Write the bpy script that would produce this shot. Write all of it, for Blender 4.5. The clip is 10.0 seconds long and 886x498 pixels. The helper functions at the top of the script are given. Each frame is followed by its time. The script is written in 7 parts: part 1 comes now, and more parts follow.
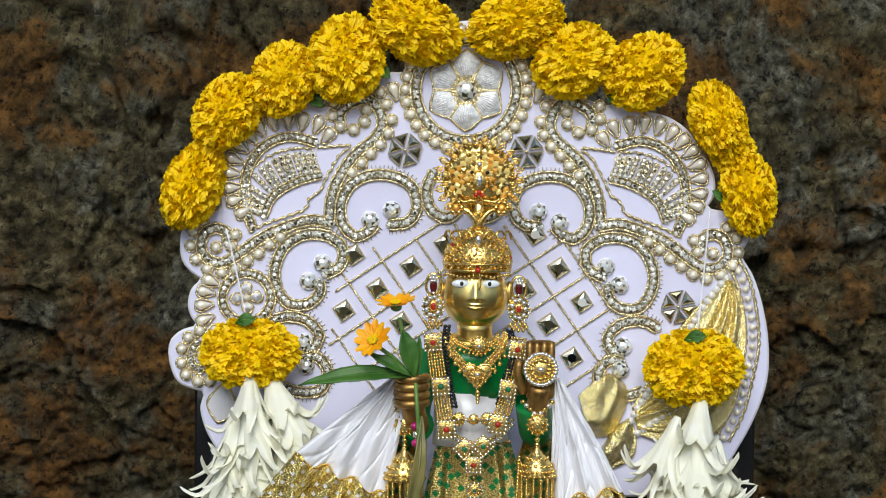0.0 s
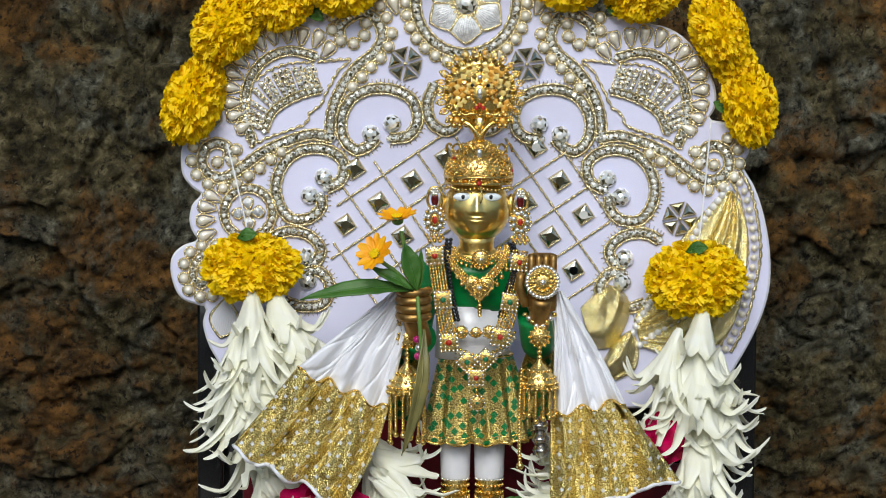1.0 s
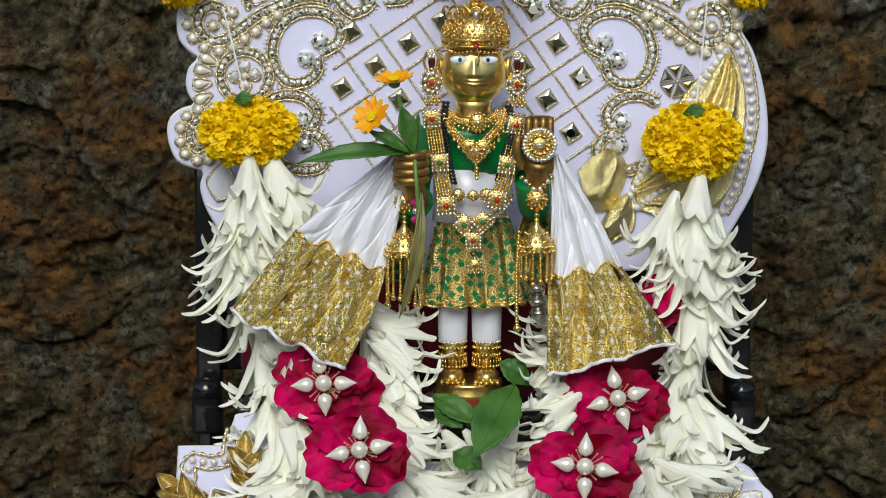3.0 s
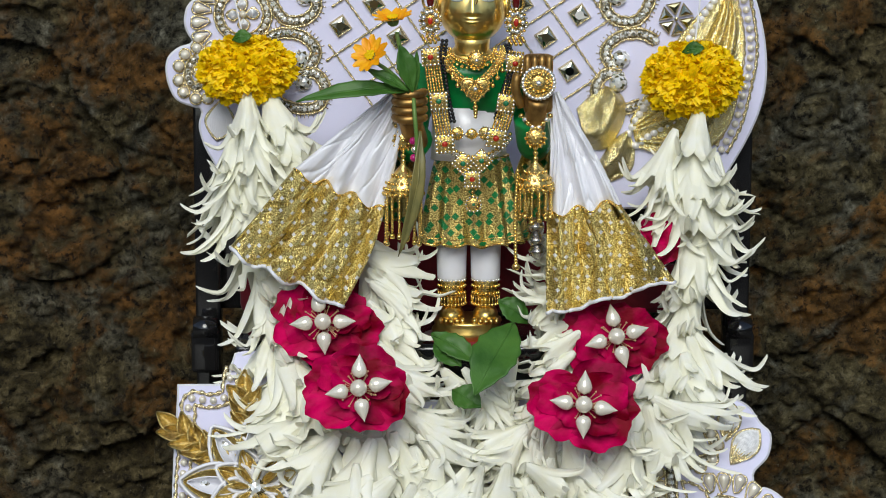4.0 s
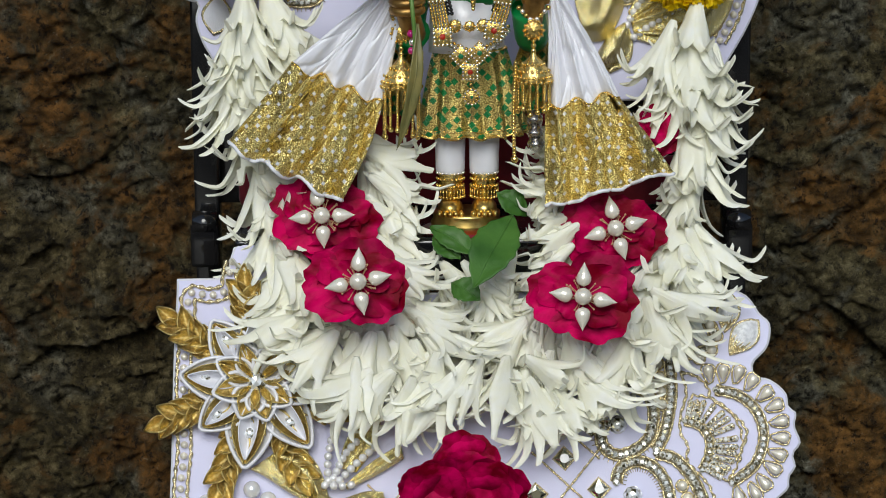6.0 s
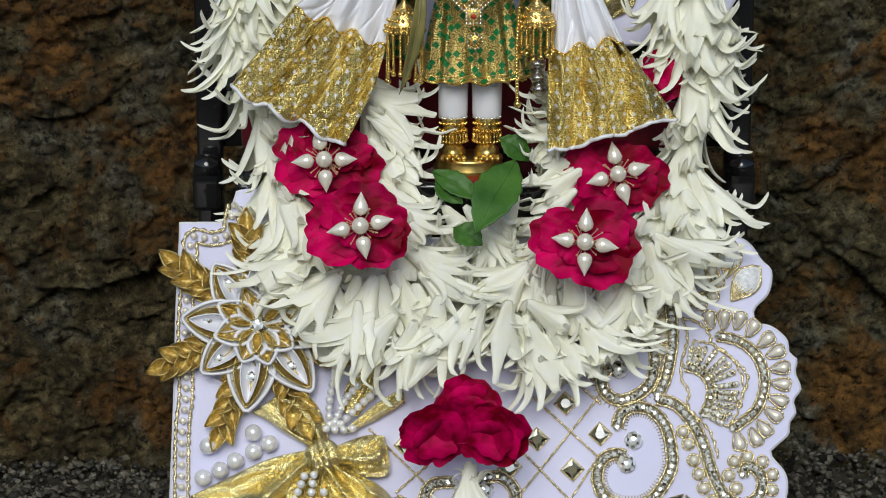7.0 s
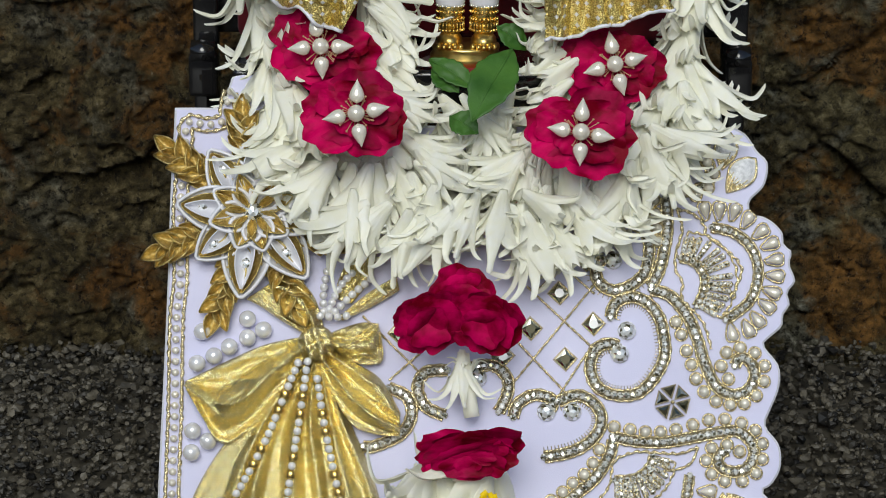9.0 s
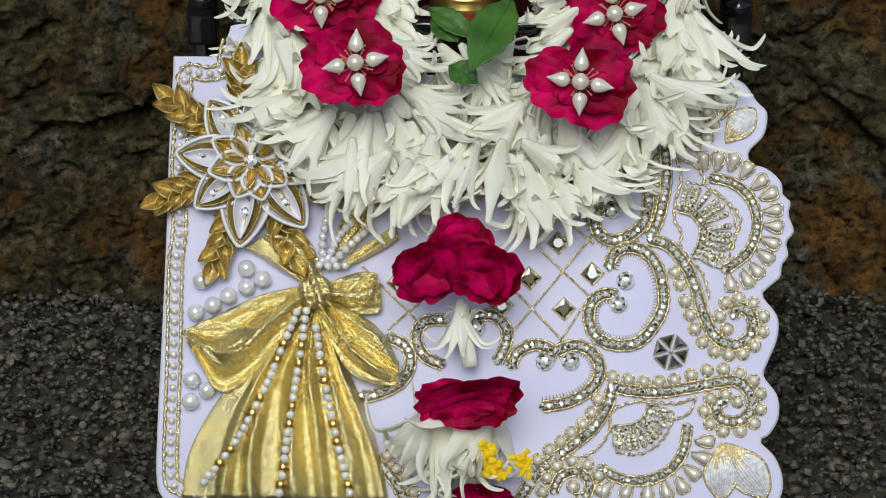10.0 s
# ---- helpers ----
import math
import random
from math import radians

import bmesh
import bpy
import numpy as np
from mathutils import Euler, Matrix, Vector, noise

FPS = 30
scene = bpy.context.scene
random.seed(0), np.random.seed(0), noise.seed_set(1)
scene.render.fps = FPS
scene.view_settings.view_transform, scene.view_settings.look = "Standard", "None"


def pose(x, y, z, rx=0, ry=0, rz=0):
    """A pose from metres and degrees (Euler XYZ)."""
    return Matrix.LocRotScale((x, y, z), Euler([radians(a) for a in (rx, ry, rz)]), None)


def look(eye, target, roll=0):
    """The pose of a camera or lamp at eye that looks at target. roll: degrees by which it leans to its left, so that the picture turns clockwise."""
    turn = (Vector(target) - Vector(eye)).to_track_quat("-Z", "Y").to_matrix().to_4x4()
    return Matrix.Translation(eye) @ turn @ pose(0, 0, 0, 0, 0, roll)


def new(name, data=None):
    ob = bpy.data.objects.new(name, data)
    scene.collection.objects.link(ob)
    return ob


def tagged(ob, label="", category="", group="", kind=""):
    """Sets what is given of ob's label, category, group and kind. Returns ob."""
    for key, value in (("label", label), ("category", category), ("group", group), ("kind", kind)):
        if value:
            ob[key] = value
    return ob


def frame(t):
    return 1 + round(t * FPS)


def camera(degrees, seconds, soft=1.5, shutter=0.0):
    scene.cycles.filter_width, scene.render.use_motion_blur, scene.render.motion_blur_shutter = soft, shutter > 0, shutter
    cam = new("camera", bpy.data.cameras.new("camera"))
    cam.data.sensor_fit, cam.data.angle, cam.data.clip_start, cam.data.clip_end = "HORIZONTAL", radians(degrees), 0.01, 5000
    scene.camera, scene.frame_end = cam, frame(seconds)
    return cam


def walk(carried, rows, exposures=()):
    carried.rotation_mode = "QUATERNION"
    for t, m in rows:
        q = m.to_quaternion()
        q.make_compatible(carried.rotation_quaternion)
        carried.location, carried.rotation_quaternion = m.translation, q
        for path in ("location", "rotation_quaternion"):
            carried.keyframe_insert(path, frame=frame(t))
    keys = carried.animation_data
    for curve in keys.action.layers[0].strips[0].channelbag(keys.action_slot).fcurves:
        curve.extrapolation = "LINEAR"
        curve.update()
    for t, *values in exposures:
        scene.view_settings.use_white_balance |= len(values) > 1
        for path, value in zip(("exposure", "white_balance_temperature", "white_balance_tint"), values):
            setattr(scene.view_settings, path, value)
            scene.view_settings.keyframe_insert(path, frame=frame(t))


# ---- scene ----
cam = camera(20.0, 10.0, soft=1.0)
# seconds, then the turn of the camera, which stands on a tripod and tilts down
ROWS = [
    (0, 86.775, -0.714, 0.166),
    (0.5, 85.756, -0.473, 0.183),
    (1, 84.801, -0.287, 0.166),
    (1.5, 83.950, -0.274, 0.150),
    (2, 83.188, -0.226, 0.131),
    (2.5, 82.432, -0.164, 0.110),
    (3, 81.681, -0.157, 0.085),
    (4.5, 79.622, -0.017, 0.016),
    (5, 79.000, 0.147, -0.029),
    (5.5, 78.425, 0.310, -0.072),
    (7, 76.577, -0.036, 0.070),
    (7.5, 75.906, -0.172, 0.107),
    (8, 75.254, -0.336, 0.127),
    (8.5, 74.630, -0.500, 0.117),
    (9, 74.036, -0.647, 0.116),
    (9.5, 73.462, -0.744, 0.123),
    (10, 72.886, -0.771, 0.127),
]
walk(cam, [(t, pose(0, 0, 0.560, rx, ry, rz)) for t, rx, ry, rz in ROWS],
     exposures=((0.0, -0.08), (2.0, -0.22), (4.5, -0.24), (7.0, -0.37), (10.0, -0.39)))

# ---------------------------------------------------------------- light
world = bpy.data.worlds.new("world")
scene.world = world
world.use_nodes = True
sky = world.node_tree.nodes.new("ShaderNodeTexSky")
sky.sky_type, sky.sun_disc = "NISHITA", False
sky.sun_elevation, sky.sun_rotation = radians(36), radians(186)
world.node_tree.links.new(sky.outputs[0], world.node_tree.nodes["Background"].inputs[0])
world.node_tree.nodes["Background"].inputs[1].default_value = 0.115
sun = new("sun", bpy.data.lights.new("sun", "SUN"))
sun.data.energy, sun.data.angle, sun.data.color = 2.45, radians(34), (0.965, 1.0, 0.945)
sun.matrix_world = look((-0.16, -1.6, 1.2), (0, 0, 0))


# ---------------------------------------------------------------- materials
def mat(name, color, rough=0.5, metal=0.0, color2=None, scale=60.0, bump=0.0, bump_scale=None, vary=0.0, coat=0.0, sheen=0.0,
        transmission=0.0, subsurface=0.0, detail=6.0, island=0.0, specular=0.5, translucent=0.0, knots=0.0, knot_depth=0.75, through_color=None):
    """A principled material: two noise scales between two colours, fine relief, and a shift of brightness from object to object or island to island."""
    m = bpy.data.materials.new(name)
    m.use_nodes = True
    nt = m.node_tree
    bsdf = nt.nodes["Principled BSDF"]
    bsdf.inputs["Base Color"].default_value = (*color, 1)
    bsdf.inputs["Roughness"].default_value = rough
    bsdf.inputs["Metallic"].default_value = metal
    bsdf.inputs["Coat Weight"].default_value = coat
    bsdf.inputs["Sheen Weight"].default_value = sheen
    bsdf.inputs["Transmission Weight"].default_value = transmission
    bsdf.inputs["Specular IOR Level"].default_value = specular
    if subsurface:
        bsdf.inputs["Subsurface Weight"].default_value = subsurface
        bsdf.inputs["Subsurface Scale"].default_value = 0.004
    co = nt.nodes.new("ShaderNodeTexCoord")
    out = None
    if color2:
        n1 = nt.nodes.new("ShaderNodeTexNoise")
        n1.inputs["Scale"].default_value, n1.inputs["Detail"].default_value = scale, detail
        nt.links.new(co.outputs["Object"], n1.inputs["Vector"])
        ramp = nt.nodes.new("ShaderNodeMapRange")
        ramp.inputs[1].default_value, ramp.inputs[2].default_value = 0.35, 0.65
        nt.links.new(n1.outputs["Fac"], ramp.inputs[0])
        mix = nt.nodes.new("ShaderNodeMix")
        mix.data_type = "RGBA"
        mix.inputs[6].default_value, mix.inputs[7].default_value = (*color, 1), (*color2, 1)
        nt.links.new(ramp.outputs[0], mix.inputs[0])
        out = mix.outputs[2]
    if vary or island:
        src = nt.nodes.new("ShaderNodeNewGeometry").outputs["Random Per Island"] if island else nt.nodes.new("ShaderNodeObjectInfo").outputs["Random"]
        amount = island or vary
        mr = nt.nodes.new("ShaderNodeMapRange")
        mr.inputs[3].default_value, mr.inputs[4].default_value = 1 - amount, 1 + amount
        nt.links.new(src, mr.inputs[0])
        hsv = nt.nodes.new("ShaderNodeHueSaturation")
        hsv.inputs["Color"].default_value = (*color, 1)
        if out:
            nt.links.new(out, hsv.inputs["Color"])
        nt.links.new(mr.outputs[0], hsv.inputs["Value"])
        out = hsv.outputs[0]
    if out:
        nt.links.new(out, bsdf.inputs["Base Color"])
    if translucent:
        tr, mx = nt.nodes.new("ShaderNodeBsdfTranslucent"), nt.nodes.new("ShaderNodeMixShader")
        tr.inputs[0].default_value = (*(through_color or color), 1)
        mx.inputs[0].default_value = translucent
        nt.links.new(bsdf.outputs[0], mx.inputs[1])
        nt.links.new(tr.outputs[0], mx.inputs[2])
        nt.links.new(mx.outputs[0], nt.nodes["Material Output"].inputs[0])
    if bump:
        n2 = nt.nodes.new("ShaderNodeTexNoise")
        n2.inputs["Scale"].default_value, n2.inputs["Detail"].default_value = bump_scale or scale * 4, 4
        nt.links.new(co.outputs["Object"], n2.inputs["Vector"])
        b = nt.nodes.new("ShaderNodeBump")
        b.inputs["Strength"].default_value, b.inputs["Distance"].default_value = bump, 0.001
        nt.links.new(n2.outputs["Fac"], b.inputs["Height"])
        nt.links.new(b.outputs[0], bsdf.inputs["Normal"])
        if knots:
            vo, b2 = nt.nodes.new("ShaderNodeTexVoronoi"), nt.nodes.new("ShaderNodeBump")
            vo.inputs["Scale"].default_value = knots
            nt.links.new(co.outputs["Object"], vo.inputs["Vector"])
            b2.invert = True
            b2.inputs["Strength"].default_value, b2.inputs["Distance"].default_value = knot_depth, 0.0006
            nt.links.new(vo.outputs["Distance"], b2.inputs["Height"])
            nt.links.new(b.outputs[0], b2.inputs["Normal"])
            nt.links.new(b2.outputs[0], bsdf.inputs["Normal"])
    return m


def rock_material():
    m = bpy.data.materials.new("rock")
    m.use_nodes = True
    nt, link = m.node_tree, m.node_tree.links.new
    bsdf = nt.nodes["Principled BSDF"]
    co = nt.nodes.new("ShaderNodeTexCoord")

    def tex(scale, detail, rough=0.6, distortion=0.0):
        n = nt.nodes.new("ShaderNodeTexNoise")
        n.inputs["Scale"].default_value, n.inputs["Detail"].default_value = scale, detail
        n.inputs["Roughness"].default_value, n.inputs["Distortion"].default_value = rough, distortion
        link(co.outputs["Object"], n.inputs["Vector"])
        return n.outputs["Fac"]

    def ramp(src, stops):
        r = nt.nodes.new("ShaderNodeValToRGB")
        while len(r.color_ramp.elements) < len(stops):
            r.color_ramp.elements.new(0.5)
        for e, (p, c) in zip(r.color_ramp.elements, stops):
            e.position, e.color = p, (*c, 1)
        link(src, r.inputs[0])
        return r.outputs[0]

    def mixed(fac, a, b, mode="MIX"):
        x = nt.nodes.new("ShaderNodeMix")
        x.data_type, x.blend_type = "RGBA", mode
        link(a, x.inputs[6])
        link(b, x.inputs[7])
        if fac is None:
            x.inputs[0].default_value = 1.0
        else:
            link(fac, x.inputs[0])
        return x.outputs[2]

    grain = ramp(tex(66, 12, 0.80), [(0.36, (0.011, 0.008, 0.004)), (0.46, (0.052, 0.041, 0.017)), (0.54, (0.120, 0.097, 0.044)), (0.66, (0.31, 0.265, 0.15))])
    grey = ramp(tex(85, 12, 0.80), [(0.36, (0.015, 0.013, 0.008)), (0.48, (0.068, 0.063, 0.041)), (0.56, (0.15, 0.142, 0.104)), (0.66, (0.38, 0.37, 0.29))])
    rust = ramp(tex(58, 12, 0.78), [(0.36, (0.02, 0.010, 0.002)), (0.48, (0.105, 0.053, 0.012)), (0.64, (0.30, 0.145, 0.036))])
    f1 = ramp(tex(16, 8, 0.65, 0.4), [(0.50, (0, 0, 0)), (0.58, (1, 1, 1))])
    f2 = ramp(tex(13, 8, 0.65, 0.5), [(0.50, (0, 0, 0)), (0.58, (1, 1, 1))])
    c = mixed(f1, grain, grey)
    c = mixed(f2, c, rust)
    xyz = nt.nodes.new("ShaderNodeSeparateXYZ")
    link(co.outputs["Object"], xyz.inputs[0])

    def calc(op, a, b):
        n = nt.nodes.new("ShaderNodeMath")
        n.operation = op
        for k, s in enumerate((a, b)):
            if isinstance(s, float):
                n.inputs[k].default_value = s
            else:
                link(s, n.inputs[k])
        return n.outputs[0]

    # the colour gets darker towards the bottom on one side, with a ragged edge
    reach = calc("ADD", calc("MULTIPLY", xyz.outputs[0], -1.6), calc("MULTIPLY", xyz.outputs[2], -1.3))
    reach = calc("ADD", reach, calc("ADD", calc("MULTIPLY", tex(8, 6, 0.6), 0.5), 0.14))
    low_tone = ramp(reach, [(0.05, (1, 1, 1)), (0.40, (0.84, 0.79, 0.73))])
    c = mixed(None, c, low_tone, "MULTIPLY")
    pits = ramp(tex(170, 8, 0.7), [(0.38, (0.10, 0.09, 0.08)), (0.47, (1, 1, 1))])
    c = mixed(None, c, pits, "MULTIPLY")
    specks = ramp(tex(330, 5, 0.65), [(0.63, (0, 0, 0)), (0.72, (0.6, 0.6, 0.6))])
    c = mixed(specks, c, ramp(tex(20, 4), [(0.3, (0.30, 0.24, 0.15)), (0.7, (0.36, 0.34, 0.27))]))
    link(c, bsdf.inputs["Base Color"])
    bsdf.inputs["Roughness"].default_value = 0.7
    bsdf.inputs["Specular IOR Level"].default_value = 0.25
    b = nt.nodes.new("ShaderNodeBump")
    b.inputs["Strength"].default_value, b.inputs["Distance"].default_value = 1.0, 0.006
    link(tex(140, 12, 0.75), b.inputs["Height"])
    link(b.outputs[0], bsdf.inputs["Normal"])
    return m


ROCK = rock_material()
PLASTER = mat("weathered_plaster", (0.16, 0.15, 0.13), 0.85, color2=(0.11, 0.105, 0.09), scale=3, bump=0.3, bump_scale=60)
GRAVEL = mat("gravel", (0.046, 0.040, 0.029), 0.55, color2=(0.082, 0.072, 0.053), scale=140, bump=0.3, bump_scale=900, island=0.97)
FELT = mat("white_felt", (0.745, 0.735, 0.95), 0.7, color2=(0.69, 0.68, 0.885), scale=14, bump=0.12, bump_scale=1500, sheen=0.15)
BOARD_EDGE = mat("board_edge", (0.82, 0.81, 0.86), 0.7, color2=(0.74, 0.73, 0.78), scale=40)
PEARL = mat("pearl", (0.92, 0.87, 0.74), 0.18, 0.25, color2=(0.86, 0.78, 0.64), scale=300, coat=0.8, vary=0.08)
WHITE_PEARL = mat("white_pearl", (0.93, 0.92, 0.92), 0.16, 0.3, color2=(0.85, 0.83, 0.82), scale=300, coat=0.8, vary=0.06)
CORD = mat("gold_cord", (0.95, 0.83, 0.54), 0.26, 0.85, color2=(0.52, 0.41, 0.20), scale=700, bump=0.5, bump_scale=1800)
BANDING = mat("antique_gold_backing", (0.42, 0.36, 0.24), 0.45, 0.7, color2=(0.14, 0.11, 0.06), scale=600, bump=0.6, bump_scale=1500)
STONE = mat("rhinestone", (0.96, 0.95, 0.90), 0.06, 0.35, island=0.12, coat=0.6)
# grey and dark reflections, painted as facet colours on stones, gems and mirrors
REFLECTION_GREY = mat("grey_painted_reflection", (0.60, 0.575, 0.47), 0.06, 0.75)
REFLECTION_DARK = mat("dark_painted_reflection", (0.17, 0.155, 0.09), 0.06, 0.7)
GEM = mat("clear_gem", (0.95, 0.97, 0.95), 0.03, 0.5, coat=0.5)
MIRROR = mat("mirror_glass", (0.27, 0.29, 0.22), 0.02, 1.0, island=0.3)
SILVER = mat("silver_thread", (0.9, 0.9, 0.92), 0.32, 0.45, color2=(0.6, 0.6, 0.62), scale=400, bump=0.5, bump_scale=1500)
GOLD = mat("gold", (0.89, 0.66, 0.24), 0.26, 1.0, color2=(0.76, 0.51, 0.13), scale=240, bump=0.25, bump_scale=900)
BRASS = mat("polished_brass", (0.92, 0.70, 0.25), 0.30, 1.0, color2=(0.70, 0.47, 0.13), scale=45, bump=0.05, bump_scale=300)
LAME = mat("gold_lame", (0.95, 0.845, 0.46), 0.22, 0.97, color2=(0.76, 0.63, 0.27), scale=420, bump=0.10, bump_scale=400, knots=1400, knot_depth=0.66)
BLACK = mat("black_lacquer", (0.008, 0.008, 0.009), 0.12, color2=(0.014, 0.013, 0.013), scale=40, coat=0.6)
VELVET = mat("red_velvet", (0.24, 0.004, 0.014), 0.8, color2=(0.13, 0.002, 0.008), scale=60, sheen=0.15)
PETAL_YELLOW = mat("marigold_petal", (1.0, 0.75, 0.004), 0.5, color2=(1.0, 0.62, 0.0), scale=120, island=0.05, translucent=0.18, specular=0.25)
PETAL_WHITE = mat("white_petal", (0.95, 0.945, 0.865), 0.40, color2=(0.93, 0.91, 0.74), scale=110, vary=0.04, translucent=0.16, through_color=(0.95, 0.96, 0.72), bump=0.12, bump_scale=900)
PETAL_RED = mat("rose_petal", (0.54, 0.0, 0.085), 0.5, color2=(0.17, 0.0, 0.010), scale=1.8, detail=4.0, specular=0.07, island=0.25, bump=0.25, bump_scale=14)
SATIN = mat("white_satin", (0.86, 0.855, 0.90), 0.30, color2=(0.80, 0.795, 0.85), scale=60, sheen=0.2, bump=0.08, bump_scale=900)
LEAF = mat("green_leaf", (0.038, 0.13, 0.013), 0.5, color2=(0.085, 0.22, 0.032), scale=60, translucent=0.2, bump=0.3, bump_scale=400)
GREEN_SATIN = mat("green_satin", (0.0, 0.27, 0.06), 0.28, color2=(0.0, 0.16, 0.035), scale=80, bump=0.1, bump_scale=200)


# ---------------------------------------------------------------- mesh helpers
class Mesh:
    """Collects vertices and faces, with a material slot for each face."""

    def __init__(self):
        self.v, self.f, self.m = [], [], []

    def add(self, verts, faces, matrix=None, slot=0):
        n = len(self.v)
        if matrix is not None:
            verts = [matrix @ Vector(p) for p in verts]
        self.v.extend(tuple(p) for p in verts)
        self.f.extend(tuple(i + n for i in f) for f in faces)
        self.m.extend([slot] * len(faces))
        return self

    def data(self, name, *materials, smooth=True):
        me = bpy.data.meshes.new(name)
        me.from_pydata(self.v, [], self.f)
        for m in materials:
            me.materials.append(m)
        me.polygons.foreach_set("material_index", self.m)
        me.polygons.foreach_set("use_smooth", [smooth] * len(self.f))
        me.update()
        return me


def part(name, data, parent, label="", m=None, kind=""):
    ob = new(name, data)
    ob.parent = parent
    if m is not None:
        ob.matrix_basis = m
    return tagged(ob, label, kind=kind)


def thing(name, data, label, category, m=None, group="", kind=""):
    ob = new(name, data)
    if m is not None:
        ob.matrix_basis = m
    return tagged(ob, label, category, group, kind)


def spline(points, step, closed=False):
    """Points evenly spaced along a smooth curve through the given ones."""
    p = [Vector(q) if len(q) == 3 else Vector((*q, 0)) for q in points]
    n = len(p)
    out = []
    for i in range(n if closed else n - 1):
        if closed:
            a, b, c, d = p[i - 1], p[i], p[(i + 1) % n], p[(i + 2) % n]
        else:
            a, b, c, d = p[max(i - 1, 0)], p[i], p[i + 1], p[min(i + 2, n - 1)]
        for k in range(12):
            t = k / 12
            out.append(0.5 * (2 * b + (c - a) * t + (2 * a - 5 * b + 4 * c - d) * t * t + (3 * b - a - 3 * c + d) * t ** 3))
    out.append(p[0].copy() if closed else p[-1].copy())
    length = [0.0]
    for a, b in zip(out, out[1:]):
        length.append(length[-1] + (b - a).length)
    count = max(2, round(length[-1] / step))
    made, j = [], 0
    for i in range(count + (0 if closed else 1)):
        s = length[-1] * i / count
        while j < len(out) - 2 and length[j + 1] < s:
            j += 1
        w = (s - length[j]) / max(length[j + 1] - length[j], 1e-9)
        made.append(out[j].lerp(out[j + 1], w))
    return made


def offset(path, d, up=Vector((0, 0, 1)), closed=False):
    """The path moved d to its left, seen from above."""
    out, n = [], len(path)
    for i, p in enumerate(path):
        a, b = (path[i - 1], path[(i + 1) % n]) if closed else (path[max(i - 1, 0)], path[min(i + 1, n - 1)])
        t = (b - a).normalized()
        out.append(p + up.cross(t) * d)
    return out


def tube(mesh, path, radius, sides=6, closed=False, slot=0, twist=0.0):
    """A round or twisted cord along a path; radius: a number or a function of 0..1."""
    n, rings = len(path), []
    ref = None
    for i, p in enumerate(path):
        a, b = (path[i - 1], path[(i + 1) % n]) if closed else (path[max(i - 1, 0)], path[min(i + 1, n - 1)])
        t = (b - a).normalized()
        if ref is None:
            ref = t.orthogonal().normalized()
        ref = (ref - t * ref.dot(t)).normalized()
        side = t.cross(ref)
        r = radius(i / max(n - 1, 1)) if callable(radius) else radius
        ring = []
        for k in range(sides):
            w = 2 * math.pi * k / sides
            rr = r * (1 + (0.35 * math.cos(2 * w + twist * i) if twist else 0))
            ring.append(p + (ref * math.cos(w) + side * math.sin(w)) * rr)
        rings.append(ring)
    verts = [v for r in rings for v in r]
    faces = []
    for i in range(n if closed else n - 1):
        j = (i + 1) % n
        for k in range(sides):
            l = (k + 1) % sides
            faces.append((i * sides + k, i * sides + l, j * sides + l, j * sides + k))
    if not closed:
        faces.append(tuple(range(sides))[::-1])
        faces.append(tuple((n - 1) * sides + k for k in range(sides)))
    return mesh.add(verts, faces, slot=slot)


def ball(mesh, at, r, seg=10, ring=6, scale=(1, 1, 1), slot=0, matrix=None):
    verts, faces = [(0, 0, 1)], []
    for i in range(1, ring):
        a = math.pi * i / ring
        verts += [(math.sin(a) * math.cos(2 * math.pi * k / seg), math.sin(a) * math.sin(2 * math.pi * k / seg), math.cos(a)) for k in range(seg)]
    verts.append((0, 0, -1))
    for k in range(seg):
        l = (k + 1) % seg
        faces.append((0, 1 + k, 1 + l))
        for i in range(ring - 2):
            a = 1 + i * seg
            faces.append((a + k, a + seg + k, a + seg + l, a + l))
        a = 1 + (ring - 2) * seg
        faces.append((a + k, len(verts) - 1, a + l))
    m = Matrix.LocRotScale(at, None, [r * s for s in scale])
    return mesh.add(verts, faces, m if matrix is None else matrix @ m, slot)


def lathe(mesh, profile, seg=24, matrix=None, slot=0, squash=1.0, ripple=0.0, waves=0):
    """Turns a profile of (radius, height) round z; squash: depth to width."""
    verts, faces = [], []
    for r, z in profile:
        for k in range(seg):
            a = 2 * math.pi * k / seg
            q = r * (1 + ripple * math.cos(waves * a))
            verts.append((q * math.cos(a), q * math.sin(a) * squash, z))
    for i in range(len(profile) - 1):
        for k in range(seg):
            l = (k + 1) % seg
            faces.append((i * seg + k, i * seg + l, (i + 1) * seg + l, (i + 1) * seg + k))
    faces.append(tuple(range(seg))[::-1])
    faces.append(tuple((len(profile) - 1) * seg + k for k in range(seg)))
    return mesh.add(verts, faces, matrix, slot)


